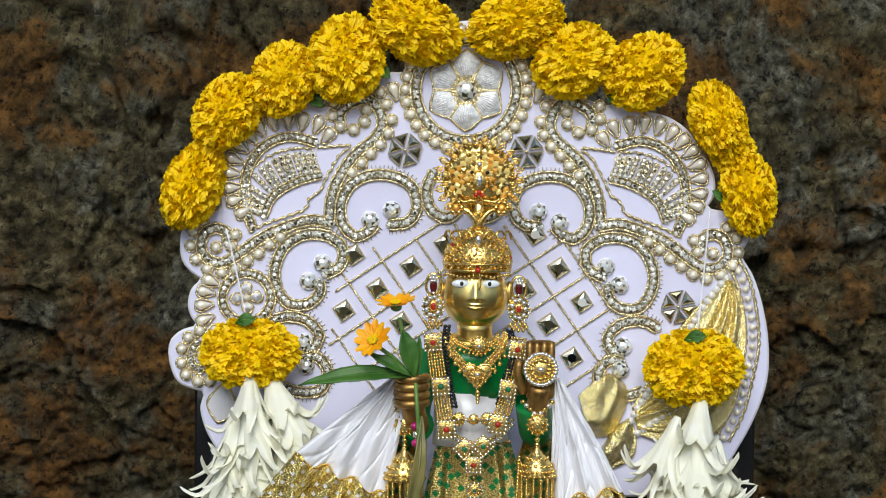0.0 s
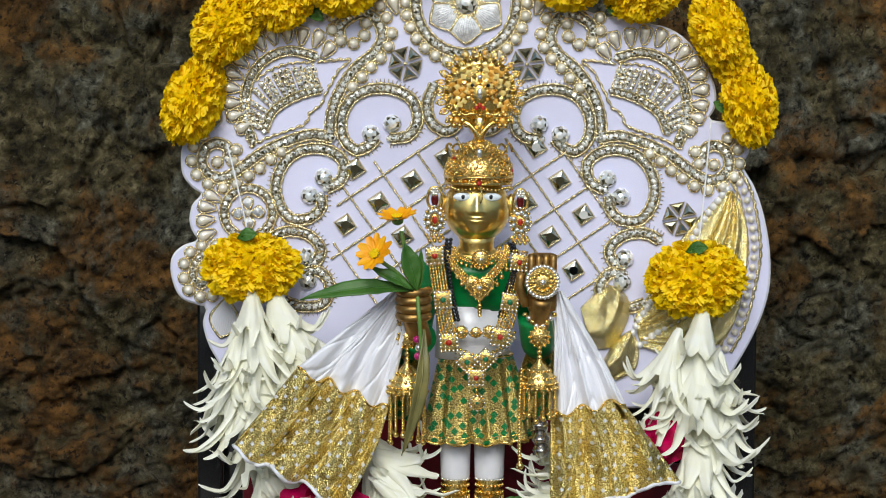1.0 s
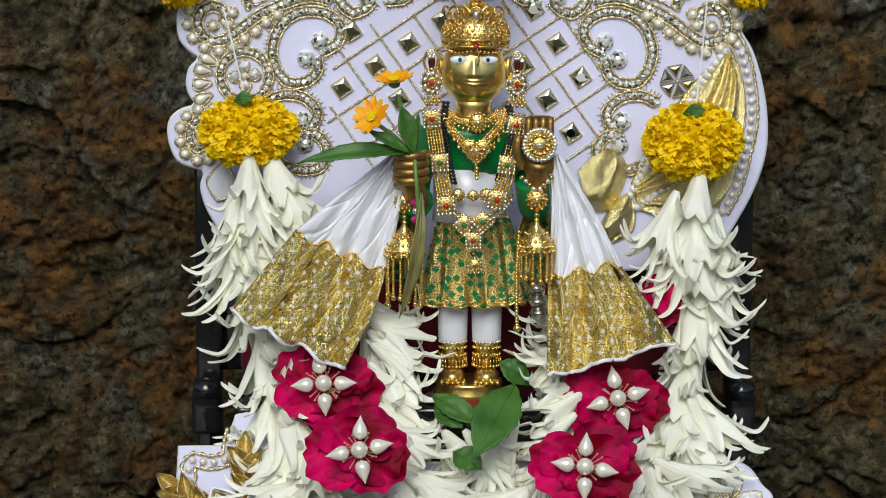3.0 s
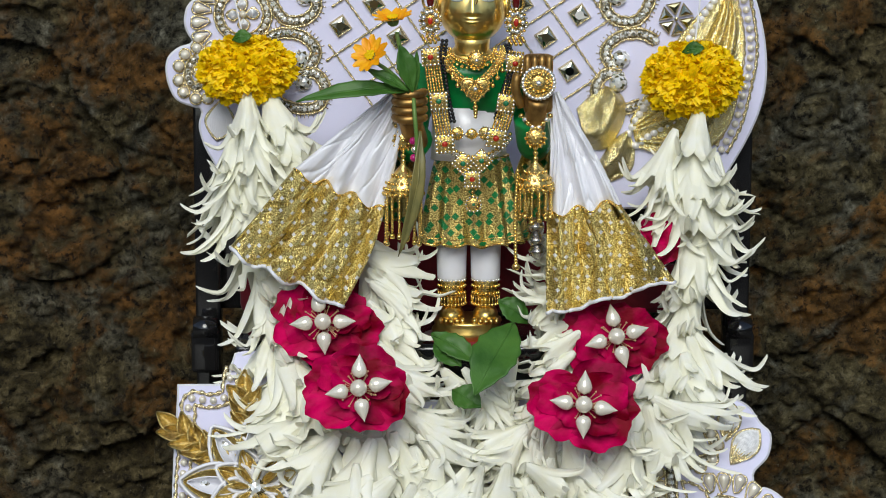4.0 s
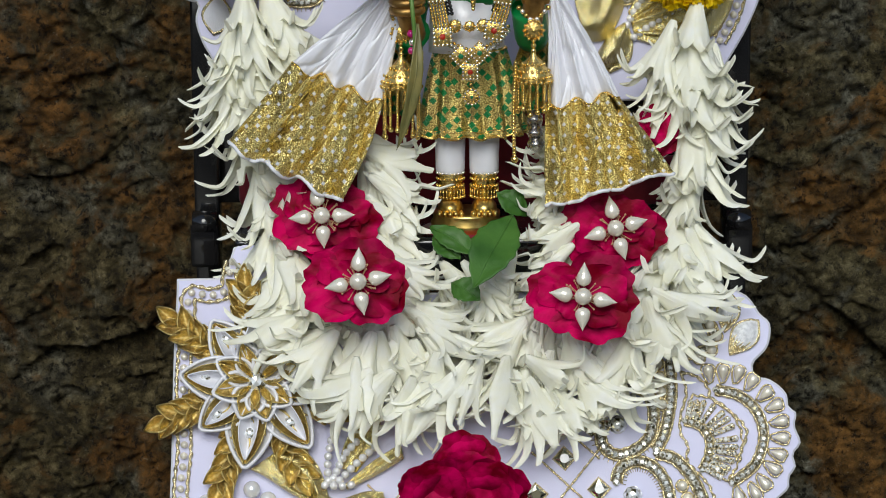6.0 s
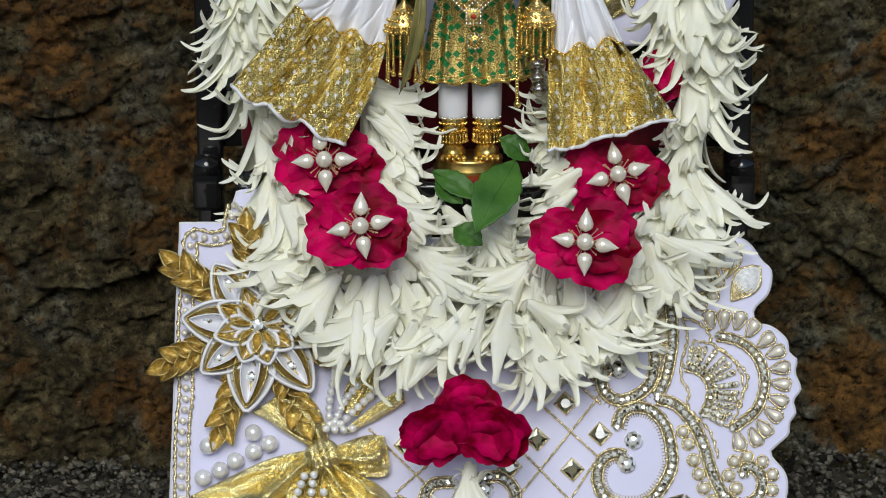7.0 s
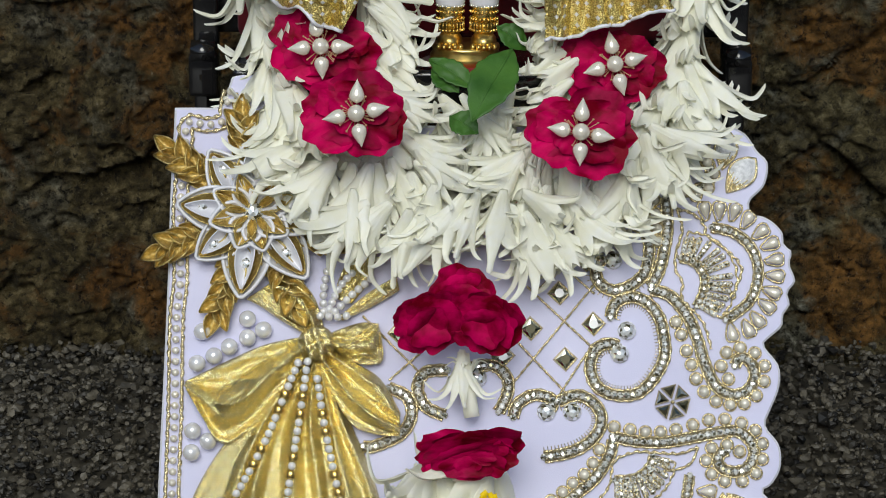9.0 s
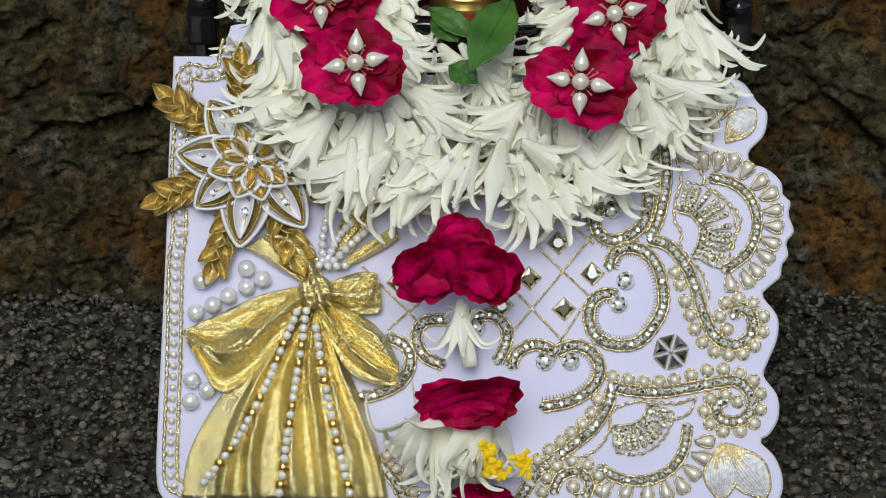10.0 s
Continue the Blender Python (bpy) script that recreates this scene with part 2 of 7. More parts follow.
def slab(mesh, outline, low, high, slot_side=0, slot_face=0, bevel=0.0):
    """A plate with the given outline between two heights, its upper edge rounded."""
    n = len(outline)
    inner = offset(outline, bevel, closed=True) if bevel else outline
    area = sum(a.x * b.y - b.x * a.y for a, b in zip(outline, outline[1:] + outline[:1]))
    if area < 0 and bevel:
        inner = offset(outline, -bevel, closed=True)
    verts = [(p.x, p.y, low) for p in outline] + [(p.x, p.y, high - bevel) for p in outline] + [(p.x, p.y, high) for p in inner]
    ring = range(n)
    side = [(k, (k + 1) % n, n + (k + 1) % n, n + k) for k in ring] + [(n + k, n + (k + 1) % n, 2 * n + (k + 1) % n, 2 * n + k) for k in ring]
    face = [tuple(2 * n + k for k in ring)]
    back = [tuple(ring)[::-1]]
    if area < 0:
        side, face, back = [f[::-1] for f in side], [f[::-1] for f in face], [f[::-1] for f in back]
    mesh.add(verts, side + back, slot=slot_side)
    base = len(mesh.v) - len(verts)
    mesh.f.extend(tuple(i + base for i in f) for f in face)
    mesh.m.extend([slot_face] * len(face))
    return mesh


def sheet(mesh, fn, nu, nv, slot=0):
    """A grid of fn(u, v), u and v from 0 to 1; slot may be a function of u, v."""
    verts = [fn(i / nu, j / nv) for j in range(nv + 1) for i in range(nu + 1)]
    base = len(mesh.v)
    mesh.v.extend(tuple(p) for p in verts)
    for j in range(nv):
        for i in range(nu):
            a = base + j * (nu + 1) + i
            mesh.f.append((a, a + 1, a + nu + 2, a + nu + 1))
            mesh.m.append(slot((i + 0.5) / nu, (j + 0.5) / nv) if callable(slot) else slot)
    return mesh


def thick(ob, t):
    s = ob.modifiers.new("thickness", "SOLIDIFY")
    s.thickness, s.offset = t, 0
    return ob


# ---------------------------------------------------------------- ground and rock wall
ground = Mesh()
sheet(ground, lambda u, v: (-40 + 80 * u, -50 + 60 * v, 0), 8, 8)
thing("ground", ground.data("ground", GRAVEL), "dark grey gravel ground", "ground", kind="structure")


def chips(p, scale, slope):
    """Angular facets: every cell of the rock is a small plane of its own tilt."""
    near, at = noise.voronoi(p * scale)
    way = noise.cell_vector(at[0] * 7.3) * 2 - Vector((1, 1, 1))
    step = noise.noise(at[0] * 5.1 + Vector((2, 7, 1)))
    return (way.dot(p * scale - at[0]) * slope + step * 0.7) / scale + min(0.12, near[1] - near[0]) * 0.9 / scale


def wall_point(u, v):
    s = 2 * u - 1
    x, z = 0.42 * s + 1.98 * s ** 9, -0.03 + 0.72 * v + 1.6 * v ** 12
    p = Vector((x, 0, z))
    w = p + noise.noise_vector(p * 12) * 0.016
    big = noise.fractal(p * 3.1, 1.0, 2.0, 4) * 0.016
    slabs = chips(w + Vector((0, 0.31, 0)), 9, 0.45) * 0.22
    chip = chips(w * 1.0 + noise.noise_vector(p * 60) * 0.004, 34, 0.6) * 0.36
    split = max(0.0, 1 - abs(noise.noise(Vector((x * 5 - z * 2, 8, z * 8 + x * 4))) + 0.35 * noise.noise(p * 45)) / 0.06) * max(0.0, noise.noise(p * 6 + Vector((4, 0, 0))) + 0.1) * 0.011
    pit = max(0.0, noise.fractal(p * 42 + Vector((9, 0, 0)), 0.8, 2.0, 3) - 0.25) * 0.014
    fine = noise.fractal(p * 110, 0.6, 2.0, 4) * 0.0046
    return (x, 1.675 - big - slabs - chip - fine + split + pit - 0.03 * max(0.0, 0.12 - z), z)


rock = Mesh()
sheet(rock, wall_point, 560, 480)
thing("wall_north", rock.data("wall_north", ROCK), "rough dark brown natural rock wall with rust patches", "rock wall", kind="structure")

# unseen walls, added to block low sky and darken reflections in the gold
for name, lo, hi in (("sky_block_south", (-2.6, -2.6, 0.0), (2.6, -2.4, 0.8)), ("sky_block_west", (-2.6, -2.4, 0.0), (-2.4, 1.9, 0.8)), ("sky_block_east", (2.4, -2.4, 0.0), (2.6, 1.9, 0.8))):
    w = Mesh()
    x0, y0, z0, x1, y1, z1 = *lo, *hi
    w.add([(x, y, z) for z in (z0, z1) for x, y in ((x0, y0), (x1, y0), (x1, y1), (x0, y1))], [(3, 2, 1, 0), (4, 5, 6, 7), (0, 1, 5, 4), (1, 2, 6, 5), (2, 3, 7, 6), (3, 0, 4, 7)])
    thing(name, w.data(name, PLASTER, smooth=False), "unseen plain grey wall added to block the low sky", "wall", kind="structure")

core = Mesh()
core.add([(x, y, z) for z in (0.0, 2.29) for x, y in ((-2.4, 1.75), (2.4, 1.75), (2.4, 1.9), (-2.4, 1.9))], [(3, 2, 1, 0), (4, 5, 6, 7), (0, 1, 5, 4), (1, 2, 6, 5), (2, 3, 7, 6), (3, 0, 4, 7)])
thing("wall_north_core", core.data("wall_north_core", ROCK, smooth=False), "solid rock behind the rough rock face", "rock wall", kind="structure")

rng = np.random.default_rng(4)


def gravel_bed():
    t = (1 + 5 ** 0.5) / 2
    base = np.array([(-1, t, 0), (1, t, 0), (-1, -t, 0), (1, -t, 0), (0, -1, t), (0, 1, t), (0, -1, -t), (0, 1, -t), (t, 0, -1), (t, 0, 1), (-t, 0, -1), (-t, 0, 1)]) / 1.9
    tri = np.array([(0, 11, 5), (0, 5, 1), (0, 1, 7), (0, 7, 10), (0, 10, 11), (1, 5, 9), (5, 11, 4), (11, 10, 2), (10, 7, 6), (7, 1, 8),
                    (3, 9, 4), (3, 4, 2), (3, 2, 6), (3, 6, 8), (3, 8, 9), (4, 9, 5), (2, 4, 11), (6, 2, 10), (8, 6, 7), (9, 8, 1)])
    n = 23000
    x, y = rng.uniform(-0.45, 0.45, n), rng.uniform(1.12, 1.70, n)
    r = 0.0013 + 0.0024 * rng.random(n) ** 1.8
    big = rng.random(n) < 0.012
    r[big] *= rng.uniform(1.4, 2.1, big.sum())
    z = rng.uniform(0.0, 0.010, n) + 0.010 * np.clip((y - 1.58) / 0.1, 0, 1) * (0.6 + 0.4 * np.sin(x * 9))
    v = base[None] * (1 + rng.uniform(-0.28, 0.28, (n, 12, 1)))
    v = v * (r[:, None, None] * rng.uniform(0.75, 1.35, (n, 1, 3)) * np.array([1, 1, 0.8]))
    a = rng.uniform(0, 6.28, n)
    c, s = np.cos(a), np.sin(a)
    vx = v[:, :, 0] * c[:, None] - v[:, :, 1] * s[:, None]
    vy = v[:, :, 0] * s[:, None] + v[:, :, 1] * c[:, None]
    v = np.stack([vx + x[:, None], vy + y[:, None], v[:, :, 2] + z[:, None]], 2).reshape(-1, 3)
    f = (tri[None] + 12 * np.arange(n)[:, None, None]).reshape(-1, 3)
    me = bpy.data.meshes.new("gravel")
    me.from_pydata(v.tolist(), [], f.tolist())
    me.materials.append(GRAVEL)
    return me


thing("gravel", gravel_bed(), "loose dark grey gravel at the foot of the rock", "gravel", kind="stuff")

# ---------------------------------------------------------------- the two embroidered boards
BACK = pose(0, 1.46, 0, 90)
FRONT = pose(0, 1.30, 0.006, 72)

left_edge = [(0.0079, 0.6103), (-0.0045, 0.6069), (-0.0165, 0.5992), (-0.0249, 0.5893), (-0.0274, 0.5808), (-0.0346, 0.5801), (-0.0424, 0.5767), (-0.0476, 0.5694), (-0.058, 0.5634), (-0.0679, 0.5626), (-0.0757, 0.5599), (-0.0816, 0.5625), (-0.0908, 0.5591), (-0.0999, 0.5563), (-0.1097, 0.551), (-0.1169, 0.5424), (-0.1234, 0.5351), (-0.1286, 0.5278), (-0.1331, 0.5192), (-0.1344, 0.5093), (-0.1336, 0.5001), (-0.1454, 0.4934), (-0.1546, 0.488), (-0.1565, 0.4788), (-0.1551, 0.4689), (-0.1492, 0.4617), (-0.1445, 0.4585), (-0.1498, 0.4525), (-0.1517, 0.4432), (-0.1496, 0.436), (-0.147, 0.4314), (-0.1562, 0.4279), (-0.1621, 0.4212), (-0.1623, 0.41), (-0.1573, 0.3981), (-0.1474, 0.3936), (-0.1421, 0.3917), (-0.144, 0.3824), (-0.1406, 0.3698), (-0.1339, 0.3573), (-0.1298, 0.344), (-0.1271, 0.3307)]
right_edge = [(0.0207, 0.6095), (0.0332, 0.6025), (0.0405, 0.5934), (0.0453, 0.583), (0.0532, 0.5818), (0.0611, 0.578), (0.0677, 0.5709), (0.0796, 0.5658), (0.0901, 0.5626), (0.0993, 0.5634), (0.1125, 0.5596), (0.1256, 0.5565), (0.1363, 0.5501), (0.1443, 0.5404), (0.1511, 0.5293), (0.1545, 0.5195), (0.154, 0.5097), (0.1509, 0.5037), (0.1627, 0.5012), (0.172, 0.4961), (0.1745, 0.4856), (0.1711, 0.4763), (0.1779, 0.4639), (0.1835, 0.4475), (0.1872, 0.4277), (0.1876, 0.4078), (0.184, 0.3912), (0.177, 0.3745), (0.1681, 0.3585), (0.1598, 0.3444), (0.1547, 0.3344)]
board = thing("embroidered_backdrop", None, "white scalloped felt backdrop board with pearl and rhinestone embroidery", "backdrop board", BACK)
outline = spline([*reversed(right_edge), *left_edge], 0.003)
m = Mesh()
slab(m, outline, -0.005, 0.0, 1, 0, 0.0012)
part("board", m.data("board", FELT, BOARD_EDGE, smooth=False), board)

front_left = [(-0.1237, 0.254), (-0.125, 0.2533), (-0.138, 0.2532), (-0.1494, 0.253), (-0.15, 0.2524), (-0.1502, 0.2435), (-0.1516, 0.2086), (-0.1526, 0.1515), (-0.1543, 0.0945), (-0.156, 0.0439), (-0.1559, 0.0155), (-0.1516, 0.0048), (-0.1389, 0)]
front_right = [(-0.022, -0.0016), (0.0729, -0.002), (0.1772, 0.0026), (0.1917, 0.0075), (0.1947, 0.0202), (0.1901, 0.0328), (0.1818, 0.0415), (0.1868, 0.0454), (0.1918, 0.0549), (0.191, 0.0675), (0.1833, 0.0782), (0.1857, 0.0865), (0.1906, 0.0992), (0.1905, 0.1118), (0.1821, 0.1231), (0.1859, 0.1282), (0.1921, 0.134), (0.1927, 0.1404), (0.1964, 0.1461), (0.1951, 0.1531), (0.1994, 0.1595), (0.1962, 0.1689), (0.1974, 0.1759), (0.1929, 0.18), (0.1922, 0.1863), (0.1877, 0.1916), (0.1819, 0.1953), (0.1749, 0.1972), (0.1736, 0.2041), (0.1817, 0.2131), (0.1835, 0.2258), (0.1777, 0.2321), (0.1712, 0.2415), (0.1623, 0.2458), (0.156, 0.2445), (0.1527, 0.254), (0.1487, 0.2698), (0.1455, 0.2761), (0.1169, 0.2757), (0.095, 0.2532), (0.057, 0.2463), (-0.0317, 0.2451), (-0.0699, 0.2541), (-0.0891, 0.2729), (-0.1145, 0.2725), (-0.1195, 0.2661), (-0.1219, 0.2553)]
apron = thing("embroidered_front_board", None, "white scalloped felt front board with gold bow and pearl embroidery", "front board", FRONT)
m = Mesh()
slab(m, spline([*front_left, *front_right], 0.003, True), -0.005, 0.0, 1, 0, 0.0012)
part("board", m.data("board", FELT, BOARD_EDGE, smooth=False), apron)


# ---------------------------------------------------------------- embroidery, drawn on a board's own plane
def stone_at(mesh, p, r, h, tilt=20):
    """A faceted stone, slightly out of true."""
    m = Matrix.Translation((p.x, p.y, h)) @ pose(0, 0, 0, random.uniform(-tilt, tilt), random.uniform(-tilt, tilt), random.uniform(0, 90))
    n = 8
    low = [(r * math.cos(2 * math.pi * k / n), r * math.sin(2 * math.pi * k / n), 0) for k in range(n)]
    mid = [(r * 0.78 * math.cos(2 * math.pi * (k + 0.5) / n), r * 0.78 * math.sin(2 * math.pi * (k + 0.5) / n), r * 0.42) for k in range(n)]
    top = [(r * 0.42 * math.cos(2 * math.pi * k / n), r * 0.42 * math.sin(2 * math.pi * k / n), r * 0.66) for k in range(n)]
    faces = []
    for k in range(n):
        l = (k + 1) % n
        faces += [(k, l, n + k), (l, n + l, n + k), (n + k, n + l, 2 * n + l), (n + k, 2 * n + l, 2 * n + k)]
    faces.append(tuple(range(2 * n, 3 * n)))
    mesh.add(low + mid + top, faces, m)
    # glints and dark reflections inside the stone, painted facet by facet at random
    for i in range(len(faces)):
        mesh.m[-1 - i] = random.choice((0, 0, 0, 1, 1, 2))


def ribbon(mesh, path, width, h, closed=False, slot=0):
    a, b = offset(path, width / 2, closed=closed), offset(path, -width / 2, closed=closed)
    n = len(path)
    verts = [(p.x, p.y, h) for p in a] + [(p.x, p.y, h) for p in b] + [(p.x, p.y, -0.001) for p in a] + [(p.x, p.y, -0.001) for p in b]
    faces = []
    for i in range(n if closed else n - 1):
        j = (i + 1) % n
        faces += [(n + i, n + j, j, i), (i, j, 2 * n + j, 2 * n + i), (n + j, n + i, 3 * n + i, 3 * n + j)]
    mesh.add(verts, faces, slot=slot)


def raised(path, h):
    return [Vector((p.x, p.y, h)) for p in path]


def stone_band(parent, points, closed=False, width=0.0060, fringe=0):
    """A row of set stones between two twisted gold cords."""
    path = spline(points, 0.0007, closed)
    m = Mesh()
    ribbon(m, path, width, 0.0011, closed)
    for d in (width / 2, -width / 2):
        tube(m, raised(offset(path, d, closed=closed), 0.0012), 0.00068, 6, closed, 1, twist=0.75)
    if fringe:
        for q, e in list(zip(path, offset(path, fringe * (width / 2 + 0.0026), closed=closed)))[::3]:
            s = q.lerp(e, 0.6)
            tube(m, [Vector((s.x, s.y, 0.0006)), Vector((e.x, e.y, 0.0006))], 0.00028, 3, slot=1)
    band = part("rhinestone_band", m.data("rhinestone_band", BANDING, CORD), parent)
    g = Mesh()
    for q in spline(points, 0.0036, closed):
        stone_at(g, q, 0.00215 * width / 0.006 + 0.00005, 0.0011, 12)
    part("rhinestones", g.data("rhinestones", STONE, REFLECTION_GREY, REFLECTION_DARK, smooth=False), band, kind="stuff")
    return band


def gold_line(parent, points, r=0.0008, name="gold_cord", wave=0.0):
    path = spline(points, 0.0006)
    if wave:
        path = [p + Vector((wave * math.sin(i * 0.6), wave * math.cos(i * 0.73), 0)) for i, p in enumerate(path)]
    m = Mesh()
    tube(m, raised(path, 0.0009), r, 6, twist=0.75)
    return part(name, m.data(name, CORD), parent)


def pearl_mesh(r, material, cup=True):
    m = Mesh()
    ball(m, (0, 0, r * 0.72), r, 14, 9)
    if cup:
        ring = [Vector((r * 1.24 * math.cos(2 * math.pi * k / 16), r * 1.24 * math.sin(2 * math.pi * k / 16), 0.0006)) for k in range(16)]
        tube(m, ring, 0.0007, 5, True, 1)
    return m.data("pearl", material, CORD)


def drop_mesh(r, length, material, cup=True):
    """A teardrop pearl that points along y, with a gold cord round it."""
    m = Mesh()
    seg, rings, verts, faces = 12, 10, [], []
    for i in range(rings + 1):
        t = i / rings
        w = r * math.sin(math.pi * t ** 0.62) * (1 - 0.25 * t) if 0 < t < 1 else 0.00005
        for k in range(seg):
            a = 2 * math.pi * k / seg
            verts.append((w * math.cos(a), length * (t - 0.42), r * 0.6 + w * 0.8 * math.sin(a)))
    for i in range(rings):
        for k in range(seg):
            l = (k + 1) % seg
            faces.append((i * seg + k, i * seg + l, (i + 1) * seg + l, (i + 1) * seg + k))
    m.add(verts, [f[::-1] for f in faces])
    if cup:
        edge = []
        for i in range(24):
            t = i / 12 if i <= 12 else (24 - i) / 12
            t = 0.02 + 0.96 * t
            w = (r * 1.0 * math.sin(math.pi * t ** 0.62) * (1 - 0.25 * t) + 0.0010) * (1 if i <= 12 else -1)
            edge.append(Vector((w, length * (t - 0.42) * 1.2, 0.0007)))
        tube(m, edge, 0.00065, 5, True, 1)
    return m.data("drop_pearl", material, CORD)


PEARL_CUP, PEARL_BARE = pearl_mesh(0.0027, PEARL), pearl_mesh(0.0021, PEARL, False)
PEARL_SMALL, PEARL_BIG = pearl_mesh(0.0023, WHITE_PEARL, False), pearl_mesh(0.0049, WHITE_PEARL, False)
DROP = drop_mesh(0.0030, 0.0098, PEARL)


def pearls(parent, points, data=None, name="pearl", h=0.0002):
    for p in points:
        part(name, data or PEARL_CUP, parent, m=Matrix.Translation((p[0], p[1], h)))


def pearl_row(parent, points, step, data=None):
    pearls(parent, spline(points, step), data)


def drops(parent, points, centre, data=None):
    """Teardrop pearls whose tips point to a centre."""
    for p in points:
        a = math.degrees(math.atan2(centre[1] - p[1], centre[0] - p[0])) - 90
        part("drop_pearl", data or DROP, parent, m=pose(p[0], p[1], 0.0002, 0, 0, a))


def gem_mesh():
    m = Mesh()
    n, r = 8, 0.0054
    rows_ = [(r, 0.0010), (r * 0.74, 0.0036), (r * 0.42, 0.0050)]
    verts = [(q * math.cos(2 * math.pi * (k + 0.5 * i) / n), q * math.sin(2 * math.pi * (k + 0.5 * i) / n), z) for i, (q, z) in enumerate(rows_) for k in range(n)]
    faces = []
    for i in range(2):
        for k in range(n):
            l = (k + 1) % n
            faces += [(i * n + k, i * n + l, (i + 1) * n + k), (i * n + l, (i + 1) * n + l, (i + 1) * n + k)]
    verts.append((0, 0, 0.0054))
    faces += [(2 * n + k, 2 * n + (k + 1) % n, 3 * n) for k in range(n)]
    m.add(verts, faces)
    # facet colours imitate the light and dark reflections inside a clear gem
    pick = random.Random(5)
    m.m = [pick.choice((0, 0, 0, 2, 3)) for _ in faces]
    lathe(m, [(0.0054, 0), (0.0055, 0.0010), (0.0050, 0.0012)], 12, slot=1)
    return m.data("gem", GEM, SILVER, REFLECTION_GREY, REFLECTION_DARK, smooth=False)


GEM_MESH = gem_mesh()


def gems(parent, points, scale=1.0):
    for p in points:
        part("gem", GEM_MESH, parent, m=Matrix.LocRotScale((p[0], p[1], 0), Euler((random.uniform(-0.15, 0.15), random.uniform(-0.15, 0.15), random.random() * 6)), (scale,) * 3))


def mirror_mesh(tones, half=0.0051):
    """A square cut mirror in a raised gold frame."""
    m = Mesh()
    h, w = half, half * 0.80
    out = [(-h, -h), (h, -h), (h, h), (-h, h)]
    mid = [(x * 0.9, y * 0.9) for x, y in out]
    inn = [(x * w / h, y * w / h) for x, y in out]
    verts = [(*p, 0) for p in out] + [(*p, 0.0022) for p in mid] + [(*p, 0.0016) for p in inn]
    faces = []
    for k in range(4):
        l = (k + 1) % 4
        faces += [(k, l, 4 + l, 4 + k), (4 + k, 4 + l, 8 + l, 8 + k)]
    m.add(verts, faces)
    c = w * 0.66
    glass = [(x * w / h, y * w / h, 0.0016) for x, y in out] + [(c * math.cos(math.pi / 4 * k), c * math.sin(math.pi / 4 * k), 0.0024) for k in range(8)]
    g = []
    for k in range(4):
        a = [4 + (2 * k + 4) % 8, 4 + (2 * k + 5) % 8, 4 + (2 * k + 6) % 8]
        g += [(k, a[1], a[0]), (k, (k + 1) % 4, a[2]), (k, a[2], a[1])]
    g.append(tuple(range(4, 12)))
    m.add(glass, g, slot=1)
    # tones paint bright and dark reflections onto the glass facets
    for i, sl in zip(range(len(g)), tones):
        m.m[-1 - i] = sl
    return m.data("cut_mirror", CORD, MIRROR, REFLECTION_GREY, REFLECTION_DARK, STONE, smooth=False)


MIRROR_MESH = [mirror_mesh(t) for t in ((3, 2, 1, 3, 2, 4, 1, 3, 2, 1, 3, 2, 1), (4, 2, 1, 3, 2, 3, 1, 3, 2, 4, 3, 2, 1), (1, 3, 1, 2, 2, 4, 1, 3, 3, 1, 2, 2, 4))]


def mirrors(parent, points, turn):
    for p in points:
        part("cut_mirror", random.choice(MIRROR_MESH), parent, m=pose(p[0], p[1], 0, random.uniform(-3, 3), random.uniform(-3, 3), turn))


def hex_mirror(parent, p, r=0.0102):
    """Six triangular mirrors in gold frames round a bead."""
    m = Mesh()
    ball(m, (0, 0, 0.0018), 0.0013, 8, 5)
    hexagon = part("hexagonal_mirror", m.data("boss", CORD), parent, m=pose(p[0], p[1], 0, 0, 0, random.uniform(0, 30)))
    for k in range(6):
        a0, a1 = math.radians(60 * k + 4), math.radians(60 * k + 56)
        c = math.radians(60 * k + 30)
        tri = [Vector((r * math.cos(a0), r * math.sin(a0), 0)), Vector((r * math.cos(a1), r * math.sin(a1), 0)), Vector((r * 0.16 * math.cos(c), r * 0.16 * math.sin(c), 0))]
        mid = sum(tri, Vector()) / 3
        inner = [mid + (q - mid) * 0.72 for q in tri]
        m = Mesh()
        m.add([(q.x, q.y, 0) for q in tri] + [(q.x, q.y, 0.0020) for q in tri] + [(q.x, q.y, 0.0018) for q in inner],
              [(i, (i + 1) % 3, 3 + (i + 1) % 3, 3 + i) for i in range(3)] + [(3 + i, 3 + (i + 1) % 3, 6 + (i + 1) % 3, 6 + i) for i in range(3)])
        top = mid + Vector((0, 0, 0.0028))
        m.add([(q.x, q.y, 0.0018) for q in inner] + [tuple(top)], [(0, 1, 3), (1, 2, 3), (2, 0, 3)], slot=1)
        # painted reflections: each pane's three faces get lighter and darker colours
        m.m[-1], m.m[-2], m.m[-3] = (1, 3, 3) if k % 2 else (3, 1, 2)
        part("pane", m.data("pane", BANDING, MIRROR, REFLECTION_GREY, REFLECTION_DARK, smooth=False), hexagon)


